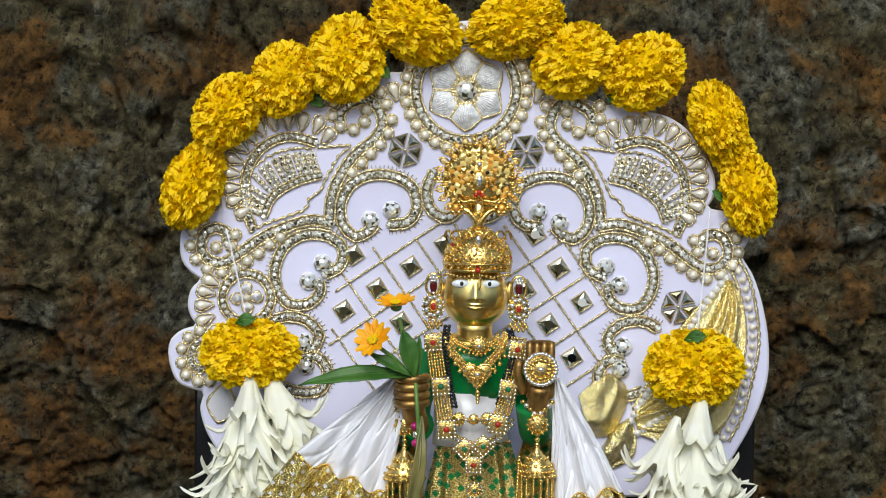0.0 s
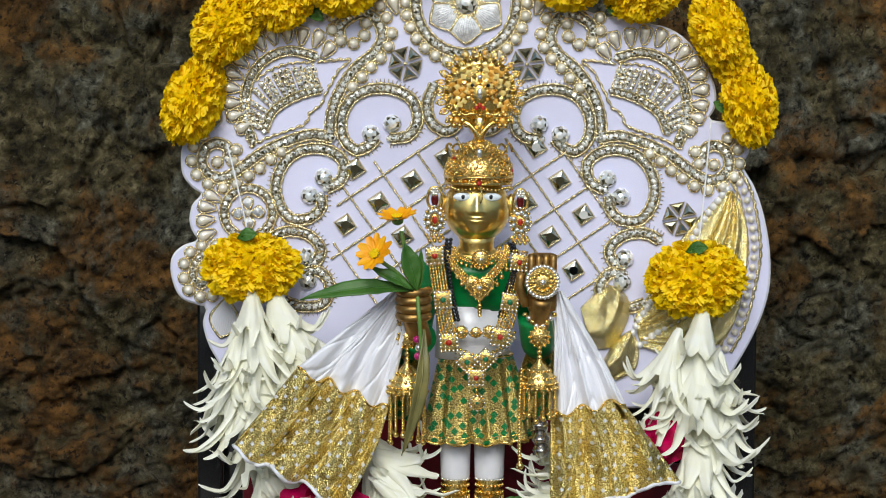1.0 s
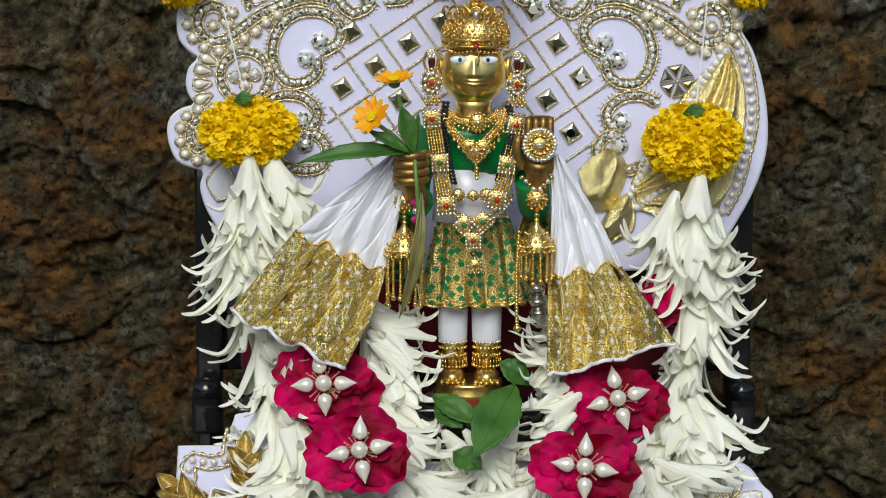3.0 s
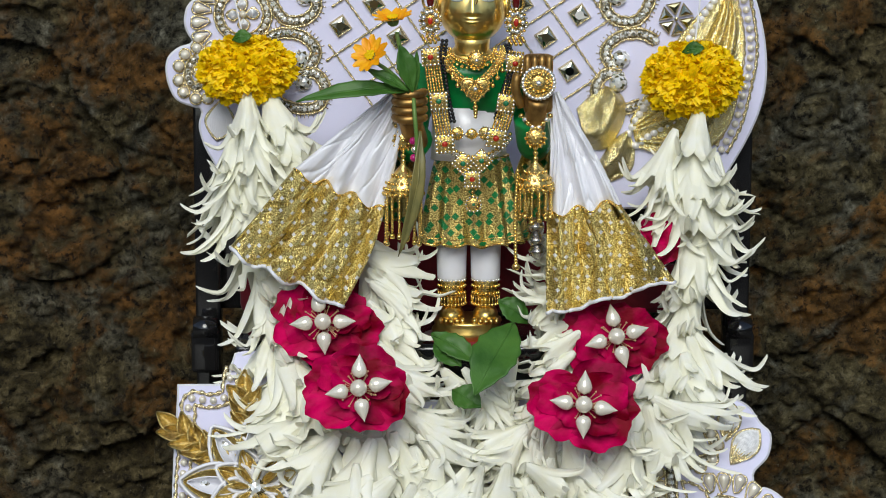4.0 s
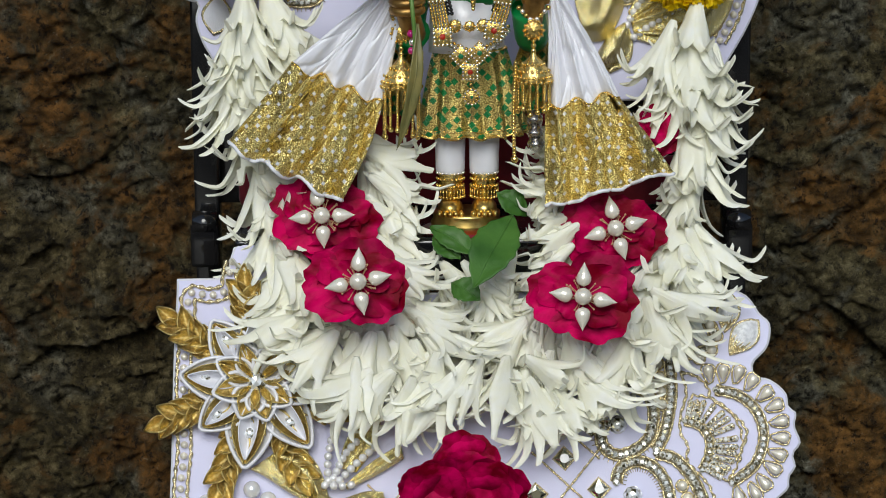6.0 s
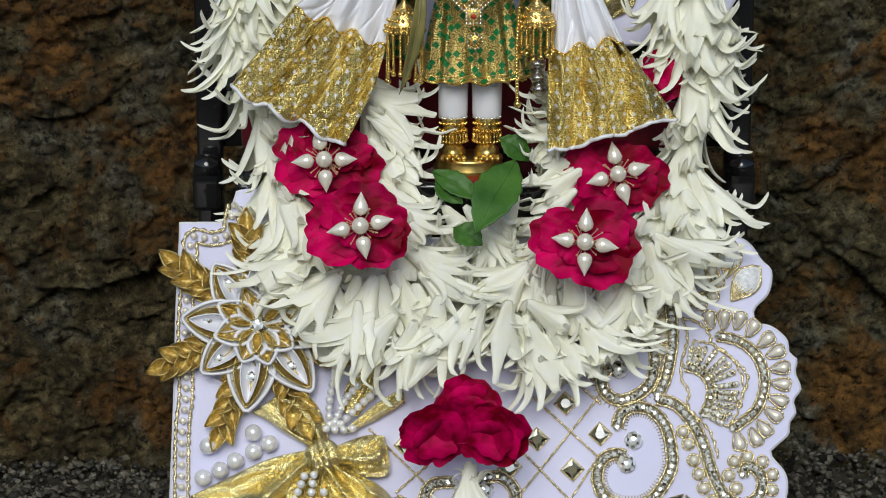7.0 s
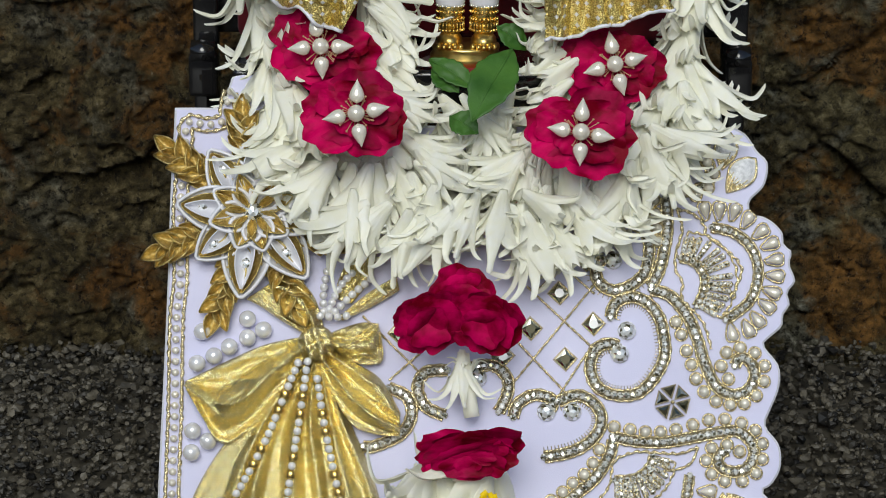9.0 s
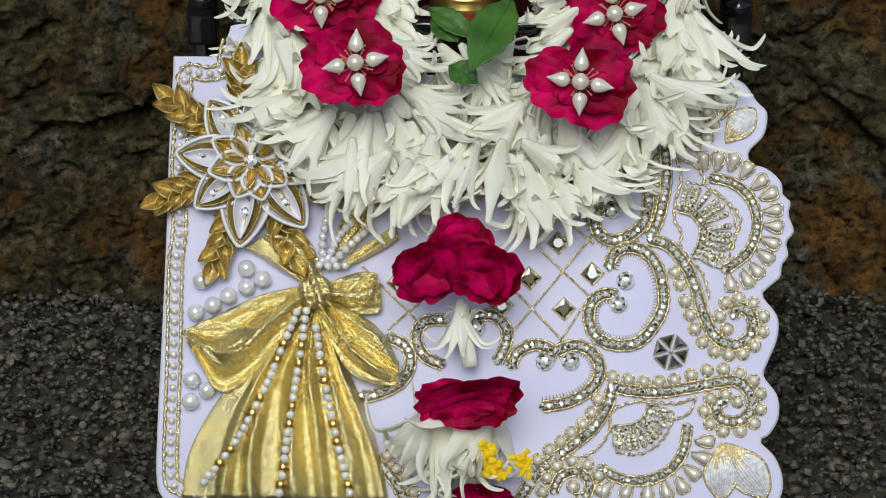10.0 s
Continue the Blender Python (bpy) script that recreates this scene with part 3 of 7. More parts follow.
def shell(parent, points, reach, n, side=1):
    """A fan of gold ribs with small stones, spreading from a stone band."""
    stone_band(parent, points, width=0.0046)
    path = spline(points, 0.0006)
    far = offset(path, side * reach)
    m, g = Mesh(), Mesh()
    tips, ribs = [], []
    for k in range(n):
        i = round((k + 0.5) / n * (len(path) - 1))
        a, b = path[i], far[i]
        grow = 0.75 + 0.3 * math.sin(math.pi * (k + 0.5) / n)
        b = a.lerp(b, grow)
        t = (b - a).normalized()
        e = Vector((-t.y, t.x, 0)) * 0.0007
        ribs.append(Mesh())
        tube(ribs[-1], raised([a + e, a.lerp(b, 0.5) + e * 1.6, b + e * 2, b + t * 0.0008, b - e * 2, a.lerp(b, 0.5) - e * 1.6, a - e], 0.0011), 0.00045, 5)
        for f in (0.22, 0.40, 0.58, 0.77, 0.96):
            stone_at(g, a.lerp(b, f), 0.00165, 0.0014, 25)
        tips.append(b + (b - a).normalized() * 0.0025)
    edge = []
    for a, b in zip(tips, tips[1:]):
        edge += [a, a.lerp(b, 0.5) + (a.lerp(b, 0.5) - path[len(path) // 2]).normalized() * 0.0012]
    tube(m, raised(spline([path[0], *edge, tips[-1], path[-1]], 0.0012), 0.0009), 0.0007, 5, twist=0.9)
    fan = part("fan", m.data("fan", CORD), parent)
    for r in ribs:
        part("rib", r.data("rib", CORD), fan)
    part("rhinestones", g.data("rhinestones", STONE, CORD, REFLECTION_DARK, smooth=False), fan, kind="stuff")


def thread_leaf(parent, base, tip, width, material=None, name="thread_leaf", kite=False, root=0.0):
    """A padded leaf of satin-stitched thread with a gold cord round it."""
    a, b = Vector((*base, 0)), Vector((*tip, 0))
    t = (b - a).normalized()
    s = Vector((-t.y, t.x, 0))
    m = Mesh()

    def f(u, v):
        w = width * 0.5 * math.sin(math.pi * min(1, v * 0.94 + 0.03) ** 1.2)
        if kite:
            w = width * 0.5 * (min(v / 0.62, (1 - v) / 0.38) * 0.96 + 0.03) ** 0.85
        q = a + (b - a) * v + s * w * (2 * u - 1)
        groove = 0.00028 * math.sin(u * 75)
        return (q.x, q.y, 0.0008 + 0.0028 * math.sin(math.pi * u) * math.sin(math.pi * v) + groove)

    sheet(m, f, 36, 20, lambda u, v: 1 if v < root * (0.75 + 0.5 * noise.noise(Vector((u * 19, 0.5, width * 900)))) else 0)
    edge = [Vector(f(0, v / 12)) for v in range(13)] + [Vector(f(1, 1 - v / 12)) for v in range(1, 12)]
    tube(m, raised(edge, 0.001), 0.0008, 5, True, 1, twist=0.9)
    return part(name, m.data(name, material or SILVER, CORD), parent)


def flip(points, axis):
    return [(2 * axis - p[0], p[1]) for p in points]


# ---- the backdrop's embroidery
MID = (0.0093, 0.4914)[0]
ring_c = (0.0091, 0.5701)
circle = lambda c, r, n=20: [(c[0] + r * math.cos(2 * math.pi * k / n), c[1] + r * math.sin(2 * math.pi * k / n)) for k in range(n)]
stone_band(board, circle(ring_c, 0.0292), True)
pearls(board, spline(circle(ring_c, 0.0352), 0.0073, True))
for k in range(6):
    a = math.radians(30 + 60 * k)
    tipp = (ring_c[0] + 0.0235 * math.cos(a), ring_c[1] + 0.0235 * math.sin(a))
    bass = (ring_c[0] + 0.004 * math.cos(a), ring_c[1] + 0.004 * math.sin(a))
    thread_leaf(board, bass, tipp, 0.0195, name="petal", kite=True, root=0.3)
gems(board, [ring_c], 1.2)
for k in range(6):
    a = math.radians(60 * k)
    gold_line(board, [ring_c, (ring_c[0] + 0.0085 * math.cos(a), ring_c[1] + 0.0085 * math.sin(a))], 0.0009)

swirl = [(-0.0631, 0.5489), (-0.0639, 0.5555), (-0.059, 0.5608), (-0.0498, 0.5642), (-0.0423, 0.5597), (-0.0392, 0.5502), (-0.044, 0.541), (-0.0551, 0.5317), (-0.0641, 0.5184), (-0.0686, 0.5056), (-0.0695, 0.4917)]
swirl_pearls = [(-0.0407, 0.5685), (-0.037, 0.5614), (-0.034, 0.5523), (-0.0359, 0.5447), (-0.0404, 0.5381), (-0.0459, 0.5328), (-0.0511, 0.5271), (-0.0566, 0.5215), (-0.0681, 0.5544), (-0.0635, 0.548), (-0.0559, 0.5464), (-0.0497, 0.5511), (-0.0488, 0.5583), (-0.0679, 0.562), (-0.0479, 0.5704)]
lower_band = [(-0.0678, 0.4917), (-0.0803, 0.4936), (-0.0951, 0.4894), (-0.1082, 0.4833), (-0.1203, 0.4746), (-0.1308, 0.4682), (-0.1393, 0.4698), (-0.144, 0.477), (-0.1414, 0.4856), (-0.1342, 0.4883), (-0.1283, 0.4847), (-0.1289, 0.4791)]
lower_pearls = [(-0.0977, 0.4835), (-0.1042, 0.4791), (-0.1104, 0.4738), (-0.117, 0.4694), (-0.1238, 0.4647), (-0.1317, 0.4623), (-0.1403, 0.4645), (-0.1469, 0.47), (-0.1499, 0.4779), (-0.1487, 0.4864), (-0.1431, 0.4924), (-0.124, 0.4845), (-0.1262, 0.4778), (-0.1351, 0.4771)]
arc = [(-0.1138, 0.4885), (-0.1185, 0.5013), (-0.1186, 0.5161), (-0.1142, 0.529), (-0.1047, 0.5383), (-0.0919, 0.542), (-0.0775, 0.5386)]
arc_drops = [(-0.1201, 0.4977), (-0.1251, 0.5045), (-0.1268, 0.5117), (-0.1272, 0.5206), (-0.126, 0.5288), (-0.1221, 0.5364), (-0.1166, 0.5424), (-0.1107, 0.5474), (-0.1032, 0.5514), (-0.0943, 0.5528), (-0.0855, 0.5516), (-0.0763, 0.5498), (-0.0703, 0.5433)]
fan_arc = [(-0.108, 0.4952), (-0.1034, 0.5058), (-0.0956, 0.5124), (-0.0851, 0.5172), (-0.0747, 0.5199)]
wavy = [(-0.1164, 0.4859), (-0.1066, 0.4913), (-0.0935, 0.496), (-0.0837, 0.5001), (-0.0811, 0.5061), (-0.0752, 0.5107), (-0.072, 0.5173), (-0.0681, 0.5246), (-0.0643, 0.5312), (-0.0584, 0.5372), (-0.0774, 0.5356)]
scroll_a = [(-0.0349, 0.4915), (-0.0238, 0.4933), (-0.0186, 0.5026), (-0.022, 0.514), (-0.033, 0.5198), (-0.0461, 0.52), (-0.0569, 0.5146), (-0.0627, 0.5037), (-0.0619, 0.4921), (-0.0546, 0.4847), (-0.0467, 0.4874), (-0.0428, 0.4921)]
scroll_c = [(-0.0087, 0.5231), (-0.0132, 0.5118), (-0.0104, 0.5007), (-0.0015, 0.4959), (0.0057, 0.5012)]
scroll_b = [(-0.0721, 0.462), (-0.063, 0.4674), (-0.0618, 0.478), (-0.0714, 0.4848), (-0.0852, 0.4846), (-0.0956, 0.4776), (-0.1008, 0.465), (-0.099, 0.4528), (-0.092, 0.4446), (-0.0815, 0.4448), (-0.075, 0.4508), (-0.0747, 0.4584)]
scroll_d = [(-0.1041, 0.4329), (-0.0953, 0.437), (-0.0831, 0.4355), (-0.0751, 0.4277), (-0.077, 0.4203), (-0.0816, 0.4183)]
scroll_e = [(-0.0842, 0.413), (-0.0756, 0.4137), (-0.0696, 0.4055), (-0.0738, 0.3946), (-0.086, 0.3931), (-0.0959, 0.3963)]
for side in (0, 1):
    g = (lambda pts: flip(pts, MID)) if side else (lambda pts: pts)
    w = -1 if side else 1
    stone_band(board, g(swirl))
    pearls(board, g(swirl_pearls))
    stone_band(board, g(lower_band))
    pearls(board, g(lower_pearls))
    stone_band(board, g(arc), width=0.0052)
    drops(board, g(arc_drops), g([(-0.0904, 0.5148)])[0])
    shell(board, g(fan_arc), 0.0165, 14, w)
    gold_line(board, g(wavy), 0.0008, wave=0.0003)
    for s in (scroll_a, scroll_b):
        stone_band(board, g(s), fringe=-w)
    for s in (scroll_c, scroll_d, scroll_e):
        stone_band(board, g(s), fringe=w if s is not scroll_c else 0)
    gems(board, g([(-0.0458, 0.494), (-0.0334, 0.5001), (-0.0732, 0.4686), (-0.0813, 0.458), (-0.0839, 0.4222), (-0.0825, 0.4084)]))
    hex_mirror(board, g([(-0.0259, 0.535)])[0])
    drops(board, g([(-0.0329, 0.5696)]), g([(-0.0251, 0.5468)])[0])

# lattice of twisted gold cord with cut mirrors in its cells
base, e1, e2 = (-0.0218, 0.4673), (-0.0024, 0.4804), (-0.0079, 0.4477)
e1, e2 = (e1[0] - base[0], e1[1] - base[1]), (e2[0] - base[0], e2[1] - base[1])
cell = lambda i, j: (base[0] + i * e1[0] + j * e2[0], base[1] + i * e1[1] + j * e2[1])
for i, j0, j1 in ((-2.5, 0.2, 2.5), (-1.5, -0.9, 3), (-0.5, -0.9, 3.6), (0.5, -0.5, 3.6), (1.5, -0.3, 4), (2.5, 0.4, 4.8), (3.5, 1.5, 3.6)):
    gold_line(board, [cell(i, j0), cell(i, j1)], 0.00062)
for j, i0, i1 in ((-0.5, -1.9, 1.2), (0.5, -2.8, 1.6), (1.5, -2.9, 3.7), (2.5, -2.4, 3.9), (3.5, 0.5, 3.6), (4.5, 1.2, 2.6)):
    gold_line(board, [cell(i0, j), cell(i1, j)], 0.00062)
mirrors(board, [cell(i, j) for i, j in ((-1, 0), (-2, 0), (-1, -1), (0, 0), (1, 0), (-2, 1), (-1, 1), (3, 1), (3, 2), (3, 3), (2, 3), (2, 4), (2, 2))],
        math.degrees(math.atan2(e1[1], e1[0])))

# the side with the round brooch
brooch = (-0.1171, 0.4479)
stone_band(board, circle(brooch, 0.0142), True, width=0.005)
for k in range(4):
    a = math.radians(5 + 90 * k)
    thread_leaf(board, (brooch[0] + 0.0015 * math.cos(a), brooch[1] + 0.0015 * math.sin(a)), (brooch[0] + 0.0095 * math.cos(a), brooch[1] + 0.0095 * math.sin(a)), 0.0062, name="petal")
pearls(board, [brooch], PEARL_BARE)
drops(board, [(-0.1386, 0.4576), (-0.1418, 0.4513), (-0.1428, 0.4433), (-0.1421, 0.4347)], (-0.1161, 0.447))
pearls(board, [(-0.144, 0.4284), (-0.1509, 0.4244), (-0.1545, 0.4177), (-0.1547, 0.4094), (-0.1521, 0.4025), (-0.1451, 0.3986), (-0.1382, 0.399), (-0.1357, 0.4289), (-0.1429, 0.4142)])
stone_band(board, [(-0.1331, 0.4276), (-0.1423, 0.4241), (-0.1482, 0.4181), (-0.1495, 0.4102), (-0.1448, 0.4052), (-0.1415, 0.4103)], width=0.0045)
thread_leaf(board, (-0.1296, 0.3985), (-0.1327, 0.3746), 0.0165, SATIN)

# the side with the gold leaf
strip = [(0.1656, 0.4716), (0.1717, 0.4612), (0.1764, 0.4418), (0.1777, 0.4239), (0.1745, 0.4044), (0.1696, 0.3847), (0.1619, 0.3694)]
pearl_row(board, strip, 0.0058, PEARL_BARE)
for d in (0.0038, -0.0038):
    gold_line(board, [tuple(p)[:2] for p in offset(spline(strip, 0.006), d)], 0.0010, "gold_chain", 0.0002)


def pleated(parent, name, left, right, folds, depth, lift=0.001, material=None, seed=0, label="", crumple=1.0):
    """A gathered piece of lame between two edge lines."""
    a, b = spline(left, 0.002), spline(right, 0.002)
    m = Mesh()

    def at(line, v):
        s = v * (len(line) - 1)
        i = min(int(s), len(line) - 2)
        return line[i].lerp(line[i + 1], s - i)

    def f(u, v):
        q = at(a, v).lerp(at(b, v), u)
        w = u + 0.10 * noise.noise(Vector((u * folds * 0.9, v * 0.8, seed + 2))) + 0.03 * math.sin(4 * v + seed)
        fold = (0.5 + 0.5 * math.sin(2 * math.pi * folds * w + seed)) ** 1.5 * (0.75 + 0.5 * noise.noise(Vector((w * folds, 0.4 * v, seed + 8))))
        crease = max(0.0, 1 - abs(noise.noise(Vector((u * 3.2 + v * 1.5, v * 2.2, seed + 4)))) / 0.16)
        wrinkle = noise.noise(Vector((u * 4, v * 2, seed))) * 0.55 + noise.noise(Vector((u * 3, v * 5, seed + 5))) * 0.30 + crease * 0.30 
        body = math.sin(math.pi * min(1, max(0.0, u))) ** 0.35 * math.sin(math.pi * (0.04 + 0.92 * v)) ** 0.3
        return (q.x, q.y, lift + body * (depth * (0.18 + 1.0 * fold) + depth * 0.55 * crumple * wrinkle))

    sheet(m, f, 90, 60)
    return thick(part(name, m.data(name, material or LAME), parent, label), 0.0004)


pleated(board, "gold_leaf", [(0.1082, 0.3863), (0.1216, 0.4103), (0.1376, 0.437), (0.1621, 0.465)], [(0.1124, 0.3704), (0.1422, 0.3641), (0.165, 0.381), (0.173, 0.4143), (0.1731, 0.4407), (0.1661, 0.4604)], 4, 0.006, seed=2, crumple=0.35, label="pleated gold fabric leaf")
pearl_row(board, [(0.1615, 0.463), (0.1506, 0.449), (0.1397, 0.4304)], 0.0046, PEARL_SMALL)
pearl_row(board, [(0.1185, 0.397), (0.1115, 0.3863), (0.1057, 0.375)], 0.0042, PEARL_SMALL)
pearl_row(board, [(0.1372, 0.3886), (0.1248, 0.3812), (0.1117, 0.3717)], 0.0042, PEARL_SMALL)
pleated(board, "bow", [(0.077, 0.3932), (0.0855, 0.4012), (0.0946, 0.4066)], [(0.0827, 0.37), (0.0952, 0.3702), (0.1049, 0.3869), (0.104, 0.4001), (0.0946, 0.4066)], 0.8, 0.009, seed=5, crumple=0.35, label="gold fabric bow")
pleated(board, "bow", [(0.0894, 0.3601), (0.0975, 0.3735), (0.1063, 0.3803)], [(0.0979, 0.3503), (0.1093, 0.3571), (0.1111, 0.3704), (0.107, 0.3796)], 0.7, 0.009, seed=7, crumple=0.35)
hex_mirror(board, (0.1342, 0.4458))

# ---- the front board's embroidery
border = [(-0.1188, 0.2623), (-0.1203, 0.2553), (-0.1217, 0.2464), (-0.1312, 0.2434), (-0.1423, 0.2445), (-0.1434, 0.2325), (-0.1455, 0.2049), (-0.1459, 0.189), (-0.1451, 0.157), (-0.147, 0.1342), (-0.1472, 0.0845), (-0.1479, 0.0504), (-0.1481, 0.0238), (-0.1467, 0.0138), (-0.1404, 0.0107), (-0.1321, 0.0067), (-0.1168, 0.0028)]
pearl_row(apron, border, 0.0061, PEARL_BARE)
for d in (0.0037, -0.0037):
    gold_line(apron, [tuple(p)[:2] for p in offset(spline(border, 0.004), d)], 0.0010, "gold_chain", 0.0002)
pearls(apron, [(-0.1323, 0.1274), (-0.1071, 0.1347), (-0.1349, 0.1097), (-0.1255, 0.1139), (-0.117, 0.1191), (-0.1069, 0.1243), (-0.0981, 0.1288), (-0.1368, 0.072), (-0.1282, 0.0664), (-0.1373, 0.06)], PEARL_BIG)

scrolls = (
    ([(0.1021, 0.1936), (0.1133, 0.1871), (0.1172, 0.178), (0.1151, 0.164), (0.1076, 0.1563), (0.0969, 0.153), (0.0892, 0.1576), (0.0875, 0.1652), (0.091, 0.1707)], 1),
    ([(0.0958, 0.1378), (0.0982, 0.1454), (0.1061, 0.1493), (0.1153, 0.1472), (0.1224, 0.1394), (0.1257, 0.1284), (0.1262, 0.1163), (0.1206, 0.1046), (0.1118, 0.0959), (0.0998, 0.0945), (0.0893, 0.0988), (0.0848, 0.1085), (0.0869, 0.119), (0.0941, 0.1232), (0.1004, 0.122)], -1),
    ([(0.0418, 0.0814), (0.0448, 0.0893), (0.0543, 0.0942), (0.0638, 0.0911), (0.0617, 0.0848)], 0),
    ([(0.067, 0.0906), (0.0774, 0.0942), (0.0863, 0.0905), (0.0911, 0.083), (0.0896, 0.0741), (0.0821, 0.0664), (0.0718, 0.0618), (0.0594, 0.0595)], -1),
    ([(0.005, 0.1074), (-0.0073, 0.106), (-0.0116, 0.0974), (-0.007, 0.087), (0.0035, 0.0821)], 0),
    ([(0.0183, 0.1089), (0.0303, 0.1103), (0.0383, 0.1035), (0.0384, 0.094), (0.0338, 0.0844)], 0),
    ([(-0.0281, 0.0972), (-0.0176, 0.0923), (-0.0149, 0.0819), (-0.0208, 0.0714), (-0.0355, 0.0645), (-0.0419, 0.0644)], 0),
    ([(0.0745, 0.173), (0.0775, 0.18), (0.0849, 0.1763), (0.0866, 0.1658)], 0),
)
for s, fr in scrolls:
    stone_band(apron, s, fringe=fr)
gems(apron, [(0.097, 0.1701), (0.1051, 0.1306), (0.1011, 0.1176), (0.0604, 0.0848), (0.0749, 0.085), (0.0092, 0.1005), (0.0219, 0.1032)], 0.98)
stone_band(apron, [(0.1354, 0.2182), (0.1378, 0.2252), (0.146, 0.2278), (0.1512, 0.2216), (0.1494, 0.2133), (0.1412, 0.2094), (0.1348, 0.2106)])
stone_band(apron, [(0.1263, 0.2054), (0.1272, 0.1889), (0.1257, 0.1765), (0.1227, 0.1641), (0.1184, 0.1558)])
stone_band(apron, [(0.1184, 0.1539), (0.1292, 0.1503), (0.1385, 0.1396), (0.1441, 0.1277), (0.149, 0.1122), (0.1552, 0.1003), (0.1644, 0.0953), (0.1732, 0.0983), (0.1769, 0.1066), (0.174, 0.1141), (0.1686, 0.1163), (0.1655, 0.1115)])
stone_band(apron, [(0.0973, 0.0714), (0.1106, 0.069), (0.1258, 0.0686), (0.1406, 0.071), (0.1555, 0.074), (0.1675, 0.0751), (0.1751, 0.0692), (0.1768, 0.0617), (0.1722, 0.054), (0.1633, 0.0526), (0.1573, 0.056), (0.1572, 0.062), (0.1619, 0.0646)])
stone_band(apron, [(0.0979, 0.0695), (0.0958, 0.0606), (0.0884, 0.0485), (0.0781, 0.0395), (0.0661, 0.0302), (0.0537, 0.0183), (0.0475, 0.0072)])
pearls(apron, [(0.1197, 0.204), (0.1207, 0.1964), (0.1215, 0.1882), (0.1219, 0.1809), (0.1326, 0.1357), (0.1355, 0.1288), (0.1385, 0.1197), (0.1414, 0.1121), (0.144, 0.1042), (0.1485, 0.097), (0.1553, 0.0917), (0.1632, 0.0899), (0.1711, 0.0907), (0.1777, 0.0952), (0.182, 0.1032), (0.1823, 0.1117), (0.1768, 0.1189), (0.1685, 0.1217), (0.161, 0.119), (0.1579, 0.1114), (0.1621, 0.1042)])
pearls(apron, [(0.0985, 0.0767), (0.1073, 0.0753), (0.1159, 0.0741), (0.1244, 0.0742), (0.133, 0.0756), (0.1424, 0.0783), (0.1513, 0.0812), (0.1604, 0.0817), (0.1696, 0.0796), (0.1773, 0.0756), (0.1812, 0.0684), (0.1813, 0.0598), (0.1779, 0.0519), (0.1703, 0.0474), (0.1605, 0.0472), (0.1532, 0.0512), (0.15, 0.0585), (0.153, 0.0655), (0.1616, 0.0675), (0.1686, 0.0638)])
stone_band(apron, [(-0.0360, 0.0302), (-0.0237, 0.0183), (-0.0175, 0.0072)])
pearls(apron, [(-0.0235, 0.0380), (-0.0265, 0.0310), (-0.0215, 0.0240), (-0.0160, 0.0180), (-0.0120, 0.0110)])
stone_band(apron, [(0.0660, 0.0120), (0.0700, 0.0205), (0.0790, 0.0235), (0.0860, 0.0180), (0.0845, 0.0100), (0.0775, 0.0085)], width=0.005)
pearls(apron, [(0.0600, 0.0120), (0.0625, 0.0200), (0.0680, 0.0265), (0.0765, 0.0295), (0.0850, 0.0275), (0.0912, 0.0215), (0.0920, 0.0135), (0.0770, 0.0150)])
pearls(apron, [(0.0904, 0.064), (0.087, 0.0564), (0.082, 0.05), (0.0758, 0.0451), (0.0701, 0.04), (0.0636, 0.0352), (0.0573, 0.0297), (0.0517, 0.0233), (0.1492, 0.2254), (0.1531, 0.2191), (0.15, 0.2114), (0.1431, 0.2069), (0.1355, 0.2087)])
stone_band(apron, [(0.1519, 0.1892), (0.1643, 0.1862), (0.1736, 0.1788), (0.1781, 0.168), (0.1776, 0.1573), (0.1724, 0.1464), (0.1601, 0.1371)], width=0.0052)
drops(apron, [(0.148, 0.199), (0.1562, 0.1991), (0.1648, 0.1986), (0.1724, 0.194), (0.1801, 0.1871), (0.1856, 0.1802), (0.1882, 0.1713), (0.1886, 0.1622), (0.1868, 0.1529), (0.1838, 0.145), (0.1785, 0.137), (0.1732, 0.1319), (0.164, 0.1295)], (0.1538, 0.1652))
shell(apron, [(0.1344, 0.1719), (0.1429, 0.1691), (0.1481, 0.1616), (0.1476, 0.1524), (0.1439, 0.1444)], 0.0145, 14, 1)
gold_line(apron, [(0.1324, 0.1991), (0.1357, 0.1877), (0.1321, 0.1744), (0.1322, 0.1649), (0.1361, 0.158), (0.1356, 0.1491), (0.1433, 0.141), (0.1484, 0.1341), (0.1524, 0.1208)], 0.0008, wave=0.0003)
gold_line(apron, [(0.1324, 0.1991), (0.1413, 0.1967), (0.1478, 0.1904), (0.1497, 0.1841), (0.1625, 0.1748), (0.169, 0.1647), (0.1628, 0.1495)], 0.0008, wave=0.0003)
stone_band(apron, [(0.0918, 0.0261), (0.1023, 0.0202), (0.1156, 0.0188), (0.1292, 0.0237), (0.1379, 0.0343), (0.1409, 0.0504)], width=0.0052)
drops(apron, [(0.1514, 0.0414), (0.1493, 0.0322), (0.144, 0.0236), (0.1381, 0.0163), (0.1293, 0.013), (0.1189, 0.0116), (0.1069, 0.0127), (0.0948, 0.0135)], (0.1198, 0.0413))
shell(apron, [(0.1205, 0.0609), (0.1184, 0.0546), (0.1108, 0.0485), (0.0988, 0.047)], 0.0115, 12, 1)
gold_line(apron, [(0.1454, 0.0663), (0.1417, 0.0574), (0.1339, 0.0535), (0.126, 0.0525)], 0.0008)
